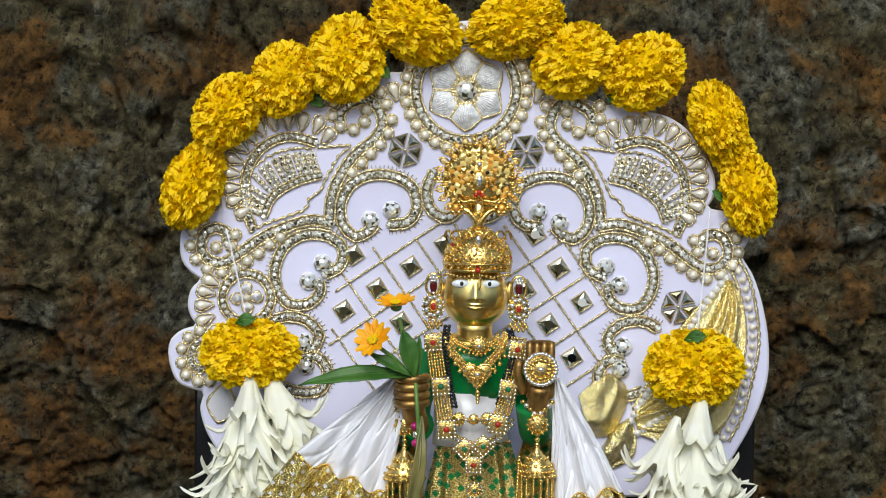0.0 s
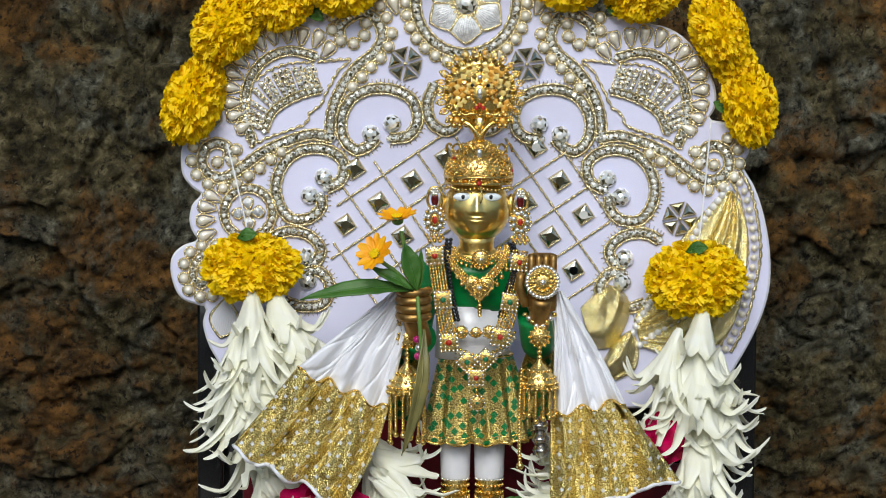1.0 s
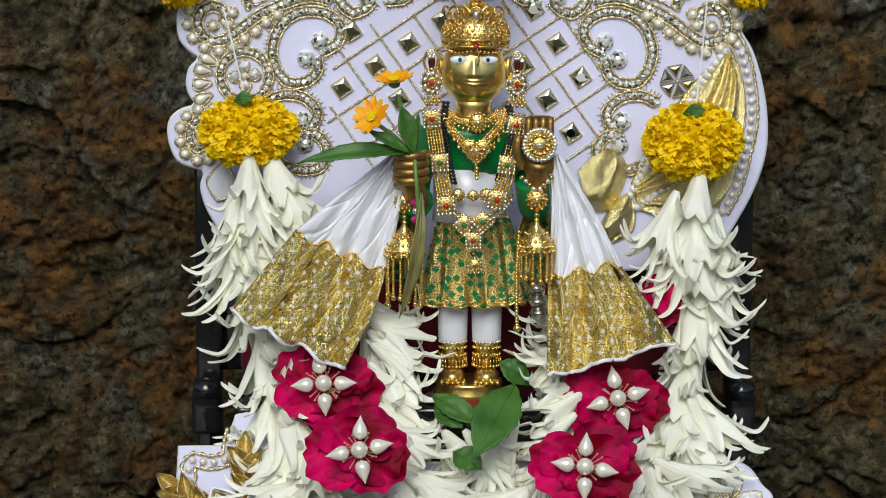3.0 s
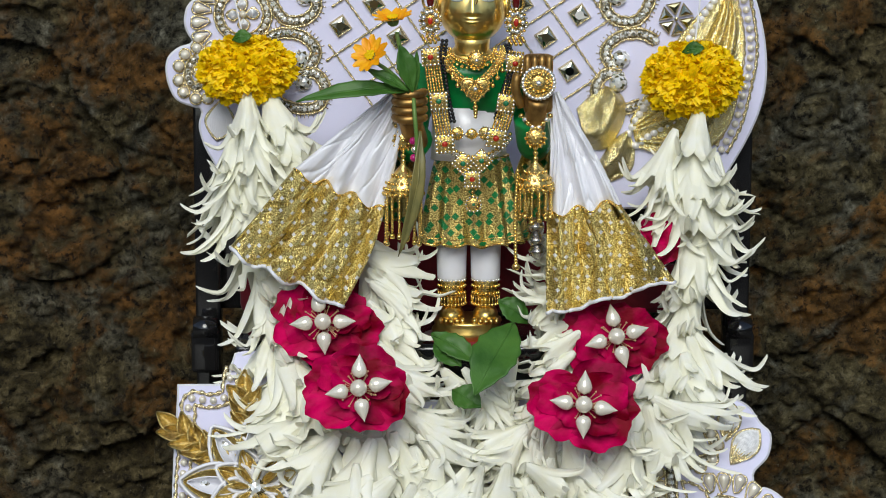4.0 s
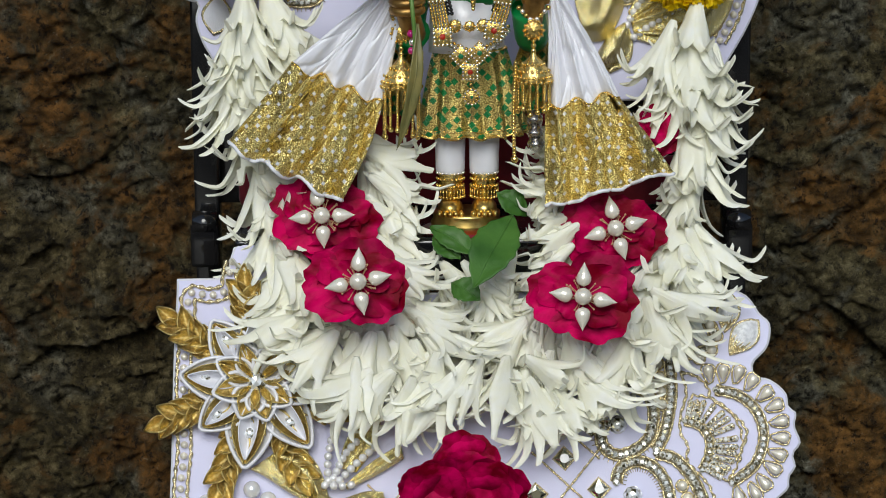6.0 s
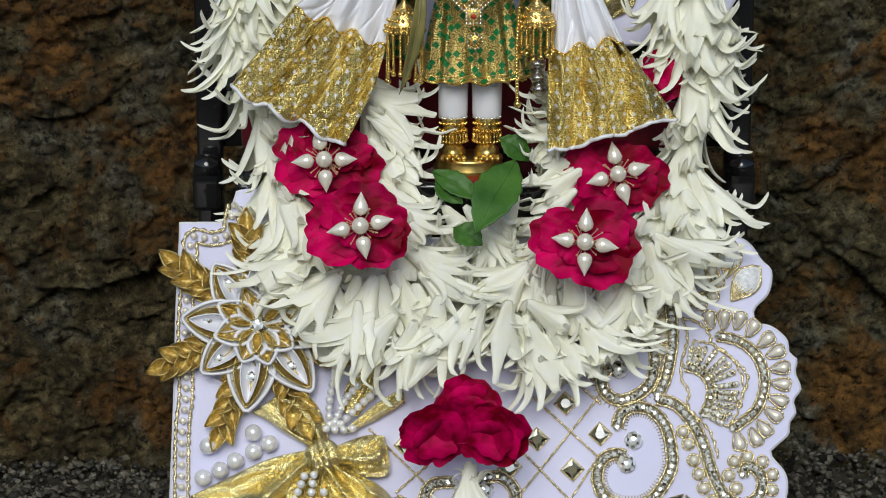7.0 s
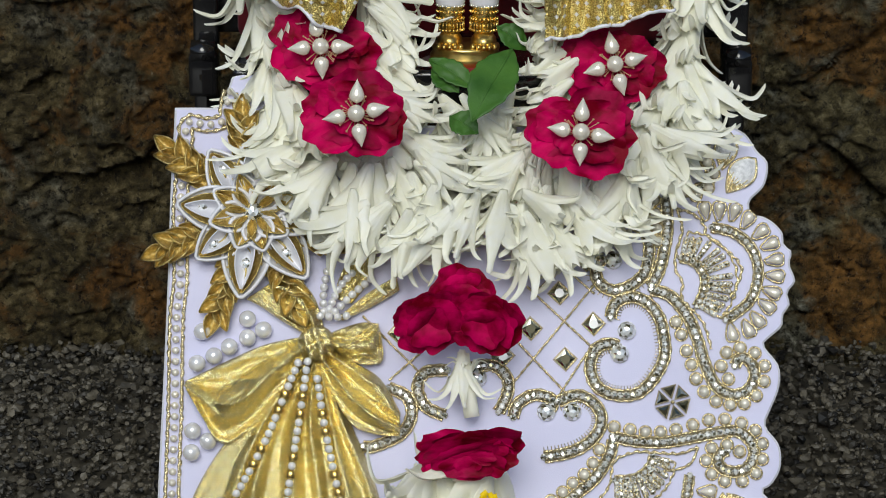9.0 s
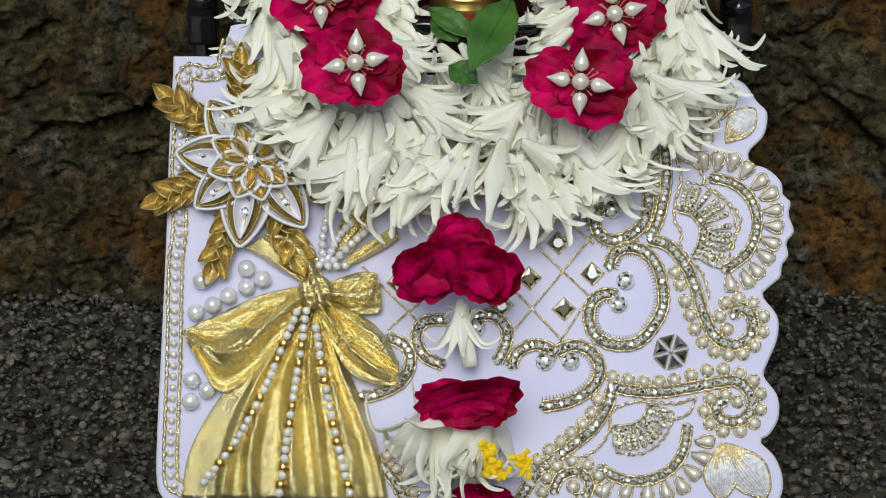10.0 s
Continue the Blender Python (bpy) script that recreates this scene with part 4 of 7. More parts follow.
gold_line(apron, [(0.0772, 0.0306), (0.0882, 0.0346), (0.096, 0.0442), (0.0987, 0.0575), (0.11, 0.0627), (0.1195, 0.0628), (0.1354, 0.0624), (0.1454, 0.0663)], 0.0008, wave=0.0003)
thread_leaf(apron, (0.1597, 0.0406), (0.16, 0.009), 0.019, root=0.45)
thread_leaf(apron, (0.1622, 0.0406), (0.1859, 0.0106), 0.021, root=0.45)
thread_leaf(apron, (0.1575, 0.2217), (0.1617, 0.242), 0.0125, root=0.45)
thread_leaf(apron, (0.1602, 0.209), (0.1758, 0.2283), 0.0150, root=0.45)
pearl_row(apron, [(0.1476, 0.2577), (0.1496, 0.2476), (0.151, 0.2381)], 0.0052, PEARL_BARE)
gold_line(apron, [(0.1514, 0.2584), (0.1541, 0.2476), (0.1548, 0.2369)], 0.001)
hex_mirror(apron, (0.1309, 0.0911))
for seg in ([(0.066, 0.1687), (0.0868, 0.151)], [(0.0487, 0.1549), (0.0904, 0.1168)], [(0.0383, 0.1294), (0.071, 0.0957)], [(-0.0429, 0.1372), (-0.0082, 0.1035)], [(0.0415, 0.1003), (0.0886, 0.1586)], [(0.0672, 0.0937), (0.0828, 0.118)], [(0.0545, 0.1518), (0.0707, 0.1704)], [(-0.0278, 0.1013), (-0.0097, 0.1174)]):
    gold_line(apron, seg, 0.00062)
mirrors(apron, [(0.0671, 0.1513), (0.0864, 0.1342), (0.0708, 0.1143), (0.0512, 0.1312), (0.0359, 0.1158), (-0.0222, 0.128), (0.0821, 0.1699)], 48)


PETAL_GOLD = mat("gold_ribbon", (0.88, 0.71, 0.31), 0.36, 0.9, color2=(0.62, 0.46, 0.15), scale=500, bump=0.4, bump_scale=900, knots=1200, knot_depth=0.6)


def kanzashi_petal(length, width, height, share):
    """A folded ribbon petal: white outside, gold lame inside, pointed at the tip."""
    m = Mesh()

    def profile(t):
        return math.sin(math.pi * (t * 0.95 + 0.03) ** 0.9) ** 0.8

    for layer, (slot, s, hh, ins) in enumerate(((0, 1.0, 0.75, 0.0), (1, share, 1.0, 0.08), (0, share * 0.55, 1.05, 0.16))[:2 if length < 0.03 else 3]):
        def f(u, v):
            w = width * 0.5 * s * profile(v)
            rim = abs(2 * u - 1)
            return (w * (2 * u - 1), length * (ins + (1 - 1.6 * ins) * v), height * hh * (0.25 + 0.75 * rim ** 1.5) * (0.45 + 0.55 * profile(v)) + 0.0010 * layer)
        sheet(m, f, 14, 12, slot)
        edge = [Vector(f(0, v / 10)) for v in range(11)] + [Vector(f(1, 1 - v / 10)) for v in range(11)]
        tube(m, edge, 0.0011 if layer == 0 else 0.0004, 6, False, slot)
    return m.data("petal", SATIN, PETAL_GOLD)


def leaf_data(length, width):
    m = Mesh()

    def f(u, v):
        w = width * 0.5 * math.sin(math.pi * (v * 0.94 + 0.04) ** 0.8)
        rim = abs(2 * u - 1)
        return (w * (2 * u - 1), length * v, 0.0012 + 0.0062 * rim ** 1.4 * math.sin(math.pi * (0.1 + 0.85 * v)))

    sheet(m, f, 10, 10)
    edge = [Vector(f(0, v / 10)) for v in range(11)] + [Vector(f(1, 1 - v / 10)) for v in range(11)]
    tube(m, edge, 0.00055, 4)
    return m.data("leaf", LEAF_GOLD)


LEAF_GOLD = mat("dull_gold_lame", (0.86, 0.69, 0.31), 0.38, 0.9, color2=(0.60, 0.44, 0.14), scale=500, bump=0.4, bump_scale=900, knots=1200, knot_depth=0.6)


def ribbon_flower(at_local):
    flower = part("ribbon_flower", None, apron, "white and gold folded ribbon flower with gold leaf sprays", Matrix.Translation((at_local[0], at_local[1], 0.0)))
    small, large, leaf = kanzashi_petal(0.0215, 0.0165, 0.0086, 0.66), kanzashi_petal(0.0420, 0.0250, 0.0100, 0.72), leaf_data(0.0152, 0.0090)
    for k in range(8):
        part("petal", small, flower, m=pose(0, 0, 0.0068, 14, 0, 17 + 45 * k + random.uniform(-7, 7)) @ Matrix.Translation((0, 0.003, 0)) @ Matrix.Diagonal((random.uniform(0.88, 1.1), random.uniform(0.9, 1.1), 1, 1)))
    for k in range(8):
        a = 40 + 45 * k + random.uniform(-5, 5)
        part("petal", large, flower, m=pose(0, 0, 0.002, random.uniform(3, 10), random.uniform(-8, 8), a) @ Matrix.Translation((0, 0.004, 0)) @ Matrix.Diagonal((random.uniform(0.85, 1.05), random.uniform(0.85, 1.12), 1, 1)))
        q = pose(0, 0, 0, 0, 0, a) @ Vector((0, 0.0290, 0.0090))
        part("gem", GEM_MESH, flower, m=Matrix.LocRotScale(q, None, (0.62,) * 3))
    part("gem", GEM_MESH, flower, m=Matrix.LocRotScale((0, 0, 0.0095), None, (1.3,) * 3))
    for a, reach in ((8, 0.058), (54, 0.062), (113, 0.060), (160, 0.066), (205, 0.062), (250, 0.052)):
        for i in range(11):
            s = reach * (0.34 + 0.066 * i)
            turn = 0 if i == 10 else (36 if i % 2 else -36)
            q = pose(0, 0, 0, 0, 0, a) @ Vector((0, s - 0.006, 0.002))
            part("leaf", leaf, flower, m=pose(q.x, q.y, q.z, 8, 0, a + turn + random.uniform(-6, 6)))


ribbon_flower((-0.1038, 0.1943))

big_bow = part("bow", None, apron, "large gold fabric bow with pearl strings")
pleated(big_bow, "tail", [(-0.0704, 0.1146), (-0.0985, 0.089), (-0.1224, 0.0602), (-0.1375, 0.0316), (-0.1415, 0.0062)], [(-0.066, 0.1147), (-0.0516, 0.0833), (-0.0353, 0.0456), (-0.0259, 0.0065)], 6.3, 0.0125, lift=0.002, seed=1, crumple=0.7)
pleated(big_bow, "loop", [(-0.0728, 0.1257), (-0.0964, 0.1206), (-0.1184, 0.1108), (-0.1411, 0.0995)], [(-0.0717, 0.1172), (-0.0866, 0.0955), (-0.1084, 0.0699), (-0.1216, 0.0659), (-0.1306, 0.079), (-0.1404, 0.0954)], 1.6, 0.014, lift=0.006, seed=3, crumple=1.2)
pleated(big_bow, "loop", [(-0.0642, 0.1258), (-0.0523, 0.1307), (-0.0428, 0.1334), (-0.0339, 0.1329)], [(-0.0632, 0.1179), (-0.0488, 0.1111), (-0.0362, 0.11), (-0.0311, 0.1136), (-0.0326, 0.1278)], 1.3, 0.012, lift=0.005, seed=4)
pleated(big_bow, "tail", [(-0.0648, 0.1204), (-0.0488, 0.1118), (-0.0329, 0.1025), (-0.0212, 0.0837)], [(-0.0679, 0.1147), (-0.0581, 0.0927), (-0.0484, 0.077), (-0.0356, 0.0715), (-0.0211, 0.0704)], 2.0, 0.013, lift=0.007, seed=6)
pleated(big_bow, "tail", [(-0.0719, 0.1250), (-0.0880, 0.1340), (-0.1000, 0.1420), (-0.1080, 0.1458)], [(-0.0640, 0.1290), (-0.0690, 0.1450), (-0.0760, 0.1540), (-0.0900, 0.1580)], 1.5, 0.006, lift=0.003, seed=8)
pleated(big_bow, "tail", [(-0.0588, 0.1465), (-0.0558, 0.1592), (-0.0481, 0.1745)], [(-0.0490, 0.1440), (-0.0385, 0.1585), (-0.0350, 0.1752)], 1.0, 0.006, lift=0.003, seed=9)
pleated(big_bow, "tail", [(-0.0555, 0.137), (-0.0399, 0.1499), (-0.0242, 0.1596)], [(-0.0542, 0.1345), (-0.0366, 0.143), (-0.0225, 0.1517)], 1.0, 0.005, lift=0.003, seed=10)
m = Mesh()
ball(m, (*(-0.068, 0.1216), 0.012), 0.0100, 40, 24, (1.05, 1.0, 0.62))
for i, p in enumerate(m.v):
    q = Vector(p)
    m.v[i] = tuple(q + Vector((0, 0, 0.0014)) * (math.sin(q.x * 900 + q.y * 350) + noise.noise(q * 300)))
part("knot", m.data("knot", LAME), big_bow)
spacer = Mesh()
lathe(spacer, [(0.0024, -0.0022), (0.0037, -0.0014), (0.0031, 0), (0.0037, 0.0014), (0.0024, 0.0022)], 12, pose(0, 0, 0, 90))
spacer = spacer.data("spacer", GOLD)
for line in ([(-0.0779, 0.1108), (-0.0865, 0.0891), (-0.0957, 0.0669), (-0.111, 0.0382), (-0.1281, 0.0159)], [(-0.0726, 0.1115), (-0.0763, 0.0829), (-0.0809, 0.0513), (-0.0837, 0.0291), (-0.0869, 0.0057)], [(-0.0671, 0.102), (-0.0629, 0.0768), (-0.0575, 0.0516), (-0.0521, 0.0295), (-0.0458, 0.0063)]):
    pts = spline(line, 0.0048)
    for i, p in enumerate(pts):
        q = Matrix.Translation((p.x, p.y, 0.0145))
        if i % 7 in (4, 6):
            part("spacer", spacer, big_bow, m=q)
        else:
            part("pearl", PEARL_SMALL, big_bow, m=q)
for line in ([(-0.0644, 0.1394), (-0.0646, 0.1511), (-0.0628, 0.1616)], [(-0.0613, 0.1407), (-0.0558, 0.1528), (-0.0489, 0.1608)], [(-0.0581, 0.1395), (-0.0478, 0.1498), (-0.0384, 0.1578)], [(-0.0663, 0.1369), (-0.0587, 0.1363), (-0.0517, 0.1371)]):
    for p in spline(line, 0.0043):
        part("pearl", PEARL_SMALL, big_bow, m=Matrix.Translation((p.x, p.y, 0.006)))


# ---------------------------------------------------------------- black chair with red velvet
def box(mesh, lo, hi, bevel=0.002, slot=0):
    bm = bmesh.new()
    bmesh.ops.create_cube(bm, size=1.0)
    c, s = [(a + b) / 2 for a, b in zip(lo, hi)], [b - a for a, b in zip(lo, hi)]
    bmesh.ops.transform(bm, matrix=Matrix.LocRotScale(c, None, s), verts=bm.verts)
    bmesh.ops.bevel(bm, geom=bm.edges[:], offset=bevel, segments=2, affect="EDGES", profile=0.6)
    bm.verts.index_update()
    mesh.add([v.co for v in bm.verts], [[v.index for v in f.verts] for f in bm.faces], slot=slot)
    bm.free()
    return mesh


SEAT = 0.268
chair = thing("throne_chair", None, "small black lacquered chair with red velvet back", "chair", Matrix.Identity(4))
part("seat", box(Mesh(), (-0.118, 1.384, SEAT - 0.022), (0.150, 1.492, SEAT), 0.003).data("seat", BLACK), chair)
part("cushion", box(box(Mesh(), (-0.122, 1.470, SEAT + 0.001), (0.150, 1.484, SEAT + 0.03), 0.005), (-0.070, 1.468, SEAT + 0.002), (0.100, 1.483, SEAT + 0.12), 0.006).data("cushion", VELVET), chair, "dark red velvet")
part("back_panel", box(Mesh(), (-0.136, 1.4845, SEAT + 0.001), (0.169, 1.4900, 0.402), 0.0015).data("back_panel", BLACK), chair)
for x in ((-0.1412, 1.48, 0.3088)[0], (0.1746, 1.48, 0.3098)[0]):
    m = Mesh()
    box(m, (x - 0.0075, 1.474, 0.004), (x + 0.0075, 1.489, 0.42), 0.002)
    part("back_post", m.data("back_post", BLACK), chair)
    m = Mesh()
    box(m, (x - 0.0085, 1.452, SEAT - 0.032), (x + 0.0085, 1.478, SEAT - 0.006), 0.003)
    tube(m, [Vector((x - 0.007, 1.458, SEAT - 0.006)), Vector((x + 0.007, 1.458, SEAT - 0.006))], 0.0075, 14)
    part("armrest", m.data("armrest", BLACK), chair)
    m = Mesh()
    tube(m, [Vector((x * 0.78, 1.400, 0.004)), Vector((x * 0.78, 1.400, SEAT - 0.02))], lambda t: 0.0065 + 0.0018 * math.cos(t * 25), 12)
    part("front_leg", m.data("front_leg", BLACK), chair)
m = Mesh()
box(m, (-0.145, 1.476, 0.404), (0.168, 1.487, 0.420), 0.002)
part("rail", m.data("rail", BLACK), chair)


# ---------------------------------------------------------------- brass figure, one plain shape
AX = 1.41
face, foot = (0.0154, 1.41, 0.454), (0.0133, 1.41, 0.2737)


def limb(mesh, points, radius, slot=0, sides=14):
    tube(mesh, spline(points, 0.003), radius, sides, slot=slot)


figure = Mesh()
fx, fz = face[0], face[2]
seg, rings = 128, 120
verts, faces = [], []
for i in range(rings + 1):
    a = math.pi * i / rings
    for k in range(seg):
        b = 2 * math.pi * k / seg
        x, y, z = math.sin(a) * math.cos(b), -math.sin(a) * math.sin(b), math.cos(a)
        jaw = 1.0 - 0.07 * z * z if z < 0 else 1.0
        px, py, pz = 0.0188 * x * jaw, 0.0175 * y, (0.0205 if z > 0 else 0.0186) * z
        if y < 0:
            ridge = min(1.0, max(0.0, (0.46 - z) / 0.48))
            nose = math.exp(-((x / (0.055 + 0.105 * ridge ** 1.5)) ** 2)) * 0.0021 * ridge ** 0.7 * min(1.0, max(0.0, (z + 0.10) / 0.09)) ** 0.6
            brow = math.exp(-((z - 0.52) / 0.10) ** 2) * 0.0004
            smile = z - 0.5 * x * x
            lips = (math.exp(-((smile + 0.19) / 0.035) ** 2) + 1.15 * math.exp(-((smile + 0.29) / 0.04) ** 2)) * math.exp(-((x / 0.16) ** 2)) * 0.0008 - math.exp(-((smile + 0.238) / 0.018) ** 2) * math.exp(-((x / 0.19) ** 4)) * 0.0005
            chin = math.exp(-((x / 0.28) ** 2) - ((z + 0.66) / 0.13) ** 2) * 0.0011
            py -= nose + brow + lips + chin
        verts.append((fx + px, AX + py, fz + pz))
for i in range(rings):
    for k in range(seg):
        l = (k + 1) % seg
        faces.append((i * seg + k, (i + 1) * seg + k, (i + 1) * seg + l, i * seg + l))
figure.add(verts, [f[::-1] for f in faces])
for s in (-1, 1):
    ball(figure, (fx + s * 0.0080, AX - 0.0146, fz + 0.0082), 0.0054, 20, 12, (1.0, 0.34, 0.44), slot=1)
    ball(figure, (fx + s * 0.0078, AX - 0.0161, fz + 0.0083), 0.0013, 10, 6, (1.0, 0.35, 1.0), slot=2)
    ball(figure, (fx + s * 0.0192, AX, fz + 0.002), 0.0056, 12, 8, (0.45, 0.6, 1.3))
    tube(figure, spline([(fx + s * 0.003, AX - 0.0164, fz + 0.0108), (fx + s * 0.0075, AX - 0.0152, fz + 0.0126), (fx + s * 0.0125, AX - 0.0118, fz + 0.0108)], 0.002), 0.00028, 5, slot=2)
lathe(figure, [(0.0125, 0), (0.0100, 0.006), (0.0098, 0.014), (0.0105, 0.02)], 20, pose(fx, AX, fz - 0.033), squash=0.9)
for z in (0.004, 0.008):
    lathe(figure, [(0.0105, 0), (0.0118, 0.0008), (0.0105, 0.0016)], 20, pose(fx, AX, fz - 0.033 + z), squash=0.9)
# trunk
lathe(figure, [(0.017, 0), (0.018, 0.02), (0.017, 0.04), (0.018, 0.065), (0.022, 0.085), (0.018, 0.1), (0.008, 0.109)], 24, pose(fx - 0.0008, AX, fz - 0.128), squash=0.6)
fist, palm = (-0.0199, 1.375, 0.4027), (0.0515, 1.375, 0.4154)
limb(figure, [(fx - 0.026, AX, fz - 0.044), (fx - 0.036, AX, fz - 0.072), (fist[0] + 0.004, 1.392, fist[2] - 0.022), (fist[0], 1.38, fist[2] - 0.004)], lambda t: 0.0085 - 0.002 * t, 3)
limb(figure, [(fx + 0.026, AX, fz - 0.044), (fx + 0.036, AX, fz - 0.078), (palm[0] - 0.002, 1.39, palm[2] - 0.028), (palm[0], 1.38, palm[2] - 0.008)], lambda t: 0.0070 - 0.001 * t, 3)
for k in range(4):
    z = fist[2] + 0.0085 - k * 0.0046
    limb(figure, [(fist[0] - 0.0072, 1.379, z), (fist[0] - 0.004, 1.3705, z - 0.0003), (fist[0] + 0.005, 1.370, z), (fist[0] + 0.0085, 1.377, z + 0.0004)], 0.0026, 3, 8)
ball(figure, (fist[0], 1.379, fist[2] + 0.001), 0.0085, 14, 10, (1, 0.7, 1.2))
box(figure, (palm[0] - 0.0082, 1.379, palm[2] - 0.016), (palm[0] + 0.0082, 1.387, palm[2] + 0.017), 0.0034, slot=3)
for k in range(4):
    limb(figure, [(palm[0] - 0.0060 + 0.0040 * k, 1.3795, palm[2] - 0.002), (palm[0] - 0.0060 + 0.0040 * k, 1.3788, palm[2] + 0.008), (palm[0] - 0.0060 + 0.0040 * k, 1.3798, palm[2] + 0.0162)], 0.0021, 3, 8)
limb(figure, [(palm[0] - 0.009, 1.381, palm[2] - 0.012), (palm[0] - 0.0125, 1.378, palm[2] - 0.002), (palm[0] - 0.0115, 1.378, palm[2] + 0.006)], 0.0026, 3, 8)
# legs, feet and plinth
for px_ in ((0.0041, 1.41, 0.3146), (0.0234, 1.41, 0.3147)):
    lathe(figure, [(0.0062, 0), (0.0066, 0.012), (0.0070, 0.03), (0.0075, 0.06)], 18, pose(px_[0], AX, foot[2] + 0.012))
    for k in range(5):
        ball(figure, (px_[0] - 0.0062 + k * 0.0031, AX - 0.0165 + 0.001 * abs(k - 2), foot[2] + 0.0062), 0.0020, 8, 6, (0.85, 1.9, 1.0))
    ball(figure, (px_[0], AX - 0.005, foot[2] + 0.008), 0.0080, 14, 8, (0.92, 1.45, 0.75))
lathe(figure, [(0.0155, -0.0165), (0.0165, -0.014), (0.0158, -0.011), (0.0200, -0.0065), (0.0205, -0.003), (0.0188, -0.0005), (0.0195, 0.0015), (0.0192, 0.003), (0.016, 0.0034)], 40, pose(foot[0], AX, foot[2] + 0.002))
EYE_WHITE = mat("eye_enamel", (0.8, 0.86, 0.9), 0.15)
EYE_DARK = mat("dark_enamel", (0.02, 0.02, 0.025), 0.2)
thing("figurine", figure.data("figurine", BRASS, EYE_WHITE, EYE_DARK, mat("worn_bronze", (0.46, 0.27, 0.08), 0.42, 0.85, color2=(0.22, 0.12, 0.04), scale=160, bump=0.15, bump_scale=500)), "polished brass standing temple figurine on a round plinth", "figurine")
m = Mesh()
low = foot[2] - 0.0146
lathe(m, [(0.026, SEAT + 0.0005), (0.026, low - 0.001), (0.0245, low)], 32, pose(foot[0], AX, 0))
thing("riser", m.data("riser", VELVET), "round red velvet riser under the figurine", "riser")

# ---------------------------------------------------------------- clothes
def fabric(name, color, color2, spot, spot_scale, rough, metal, spot_size=0.35, spot_metal=0.0, grain=850, random_=0.35):
    """A glittering fabric of tiny metal knots with lozenges of a second thread."""
    mt = mat(name, color, rough, metal)
    nt, link = mt.node_tree, mt.node_tree.links.new
    bsdf = nt.nodes["Principled BSDF"]
    co = nt.nodes.new("ShaderNodeTexCoord").outputs["Object"]

    xyz, flat = nt.nodes.new("ShaderNodeSeparateXYZ"), nt.nodes.new("ShaderNodeCombineXYZ")
    link(co, xyz.inputs[0])
    link(xyz.outputs[0], flat.inputs[0])
    link(xyz.outputs[2], flat.inputs[1])

    def cells(scale, metric, chance):
        v = nt.nodes.new("ShaderNodeTexVoronoi")
        v.distance, v.voronoi_dimensions = metric, "2D"
        v.inputs["Scale"].default_value, v.inputs["Randomness"].default_value = scale, chance
        link(flat.outputs[0], v.inputs["Vector"])
        return v

    knots = cells(grain, "EUCLIDEAN", 1.0)
    tone = nt.nodes.new("ShaderNodeMix")
    tone.data_type = "RGBA"
    tone.inputs[6].default_value, tone.inputs[7].default_value = (*color, 1), (*color2, 1)
    fade = nt.nodes.new("ShaderNodeMapRange")
    fade.inputs[1].default_value, fade.inputs[2].default_value = 0.25, 0.75
    link(knots.outputs["Distance"], fade.inputs[0])
    link(fade.outputs[0], tone.inputs[0])
    v = cells(spot_scale, "MANHATTAN", random_)
    r = nt.nodes.new("ShaderNodeMapRange")
    r.inputs[1].default_value, r.inputs[2].default_value = spot_size, spot_size + 0.08
    r.inputs[3].default_value, r.inputs[4].default_value = 1.0, 0.0
    link(v.outputs["Distance"], r.inputs[0])
    mix = nt.nodes.new("ShaderNodeMix")
    mix.data_type = "RGBA"
    mix.inputs[7].default_value = (*spot, 1)
    link(r.outputs[0], mix.inputs[0])
    link(tone.outputs[2], mix.inputs[6])
    link(mix.outputs[2], bsdf.inputs["Base Color"])
    r2 = nt.nodes.new("ShaderNodeMapRange")
    r2.inputs[3].default_value, r2.inputs[4].default_value = metal, spot_metal
    link(r.outputs[0], r2.inputs[0])
    link(r2.outputs[0], bsdf.inputs["Metallic"])
    b = nt.nodes.new("ShaderNodeBump")
    b.invert = True
    b.inputs["Strength"].default_value, b.inputs["Distance"].default_value = 0.95, 0.0006
    link(knots.outputs["Distance"], b.inputs["Height"])
    link(b.outputs[0], bsdf.inputs["Normal"])
    return mt


SKIRT = fabric("green_gold_brocade", (0.82, 0.65, 0.24), (0.38, 0.27, 0.08), (0.0, 0.20, 0.045), 165, 0.28, 0.95, 0.33, 0.0, 1050, 0.75)
BROCADE = fabric("gold_brocade", (0.84, 0.69, 0.28), (0.46, 0.33, 0.09), (0.78, 0.76, 0.76), 165, 0.28, 0.95, 0.17, 0.1, 1050, 0.3)

m = Mesh()
lathe(m, [(0.0205, 0.031), (0.0225, 0.036), (0.025, 0.044), (0.0285, 0.0525), (0.0262, 0.0575), (0.0185, 0.0598), (0.0118, 0.0600)], 28, pose(fx - 0.0002, AX, fz - 0.087), squash=0.68)
for s, hand in ((-1, fist), (1, palm)):
    limb(m, [(fx + s * 0.022, AX, fz - 0.034), (fx + s * 0.032, AX - 0.002, fz - 0.052), (fx + s * 0.035, AX - 0.008, fz - 0.074), (hand[0] - s * 0.004, 1.388, hand[2] - 0.018)], lambda t: 0.0105 - 0.001 * t)
thing("blouse", m.data("blouse", GREEN_SATIN), "emerald green satin blouse on the figurine", "blouse")
m = Mesh()
lathe(m, [(0.0215, 0), (0.0212, 0.008), (0.0208, 0.018), (0.0208, 0.030)], 40, pose(fx - 0.002, AX, fz - 0.0835), squash=0.70, ripple=0.012, waves=11)
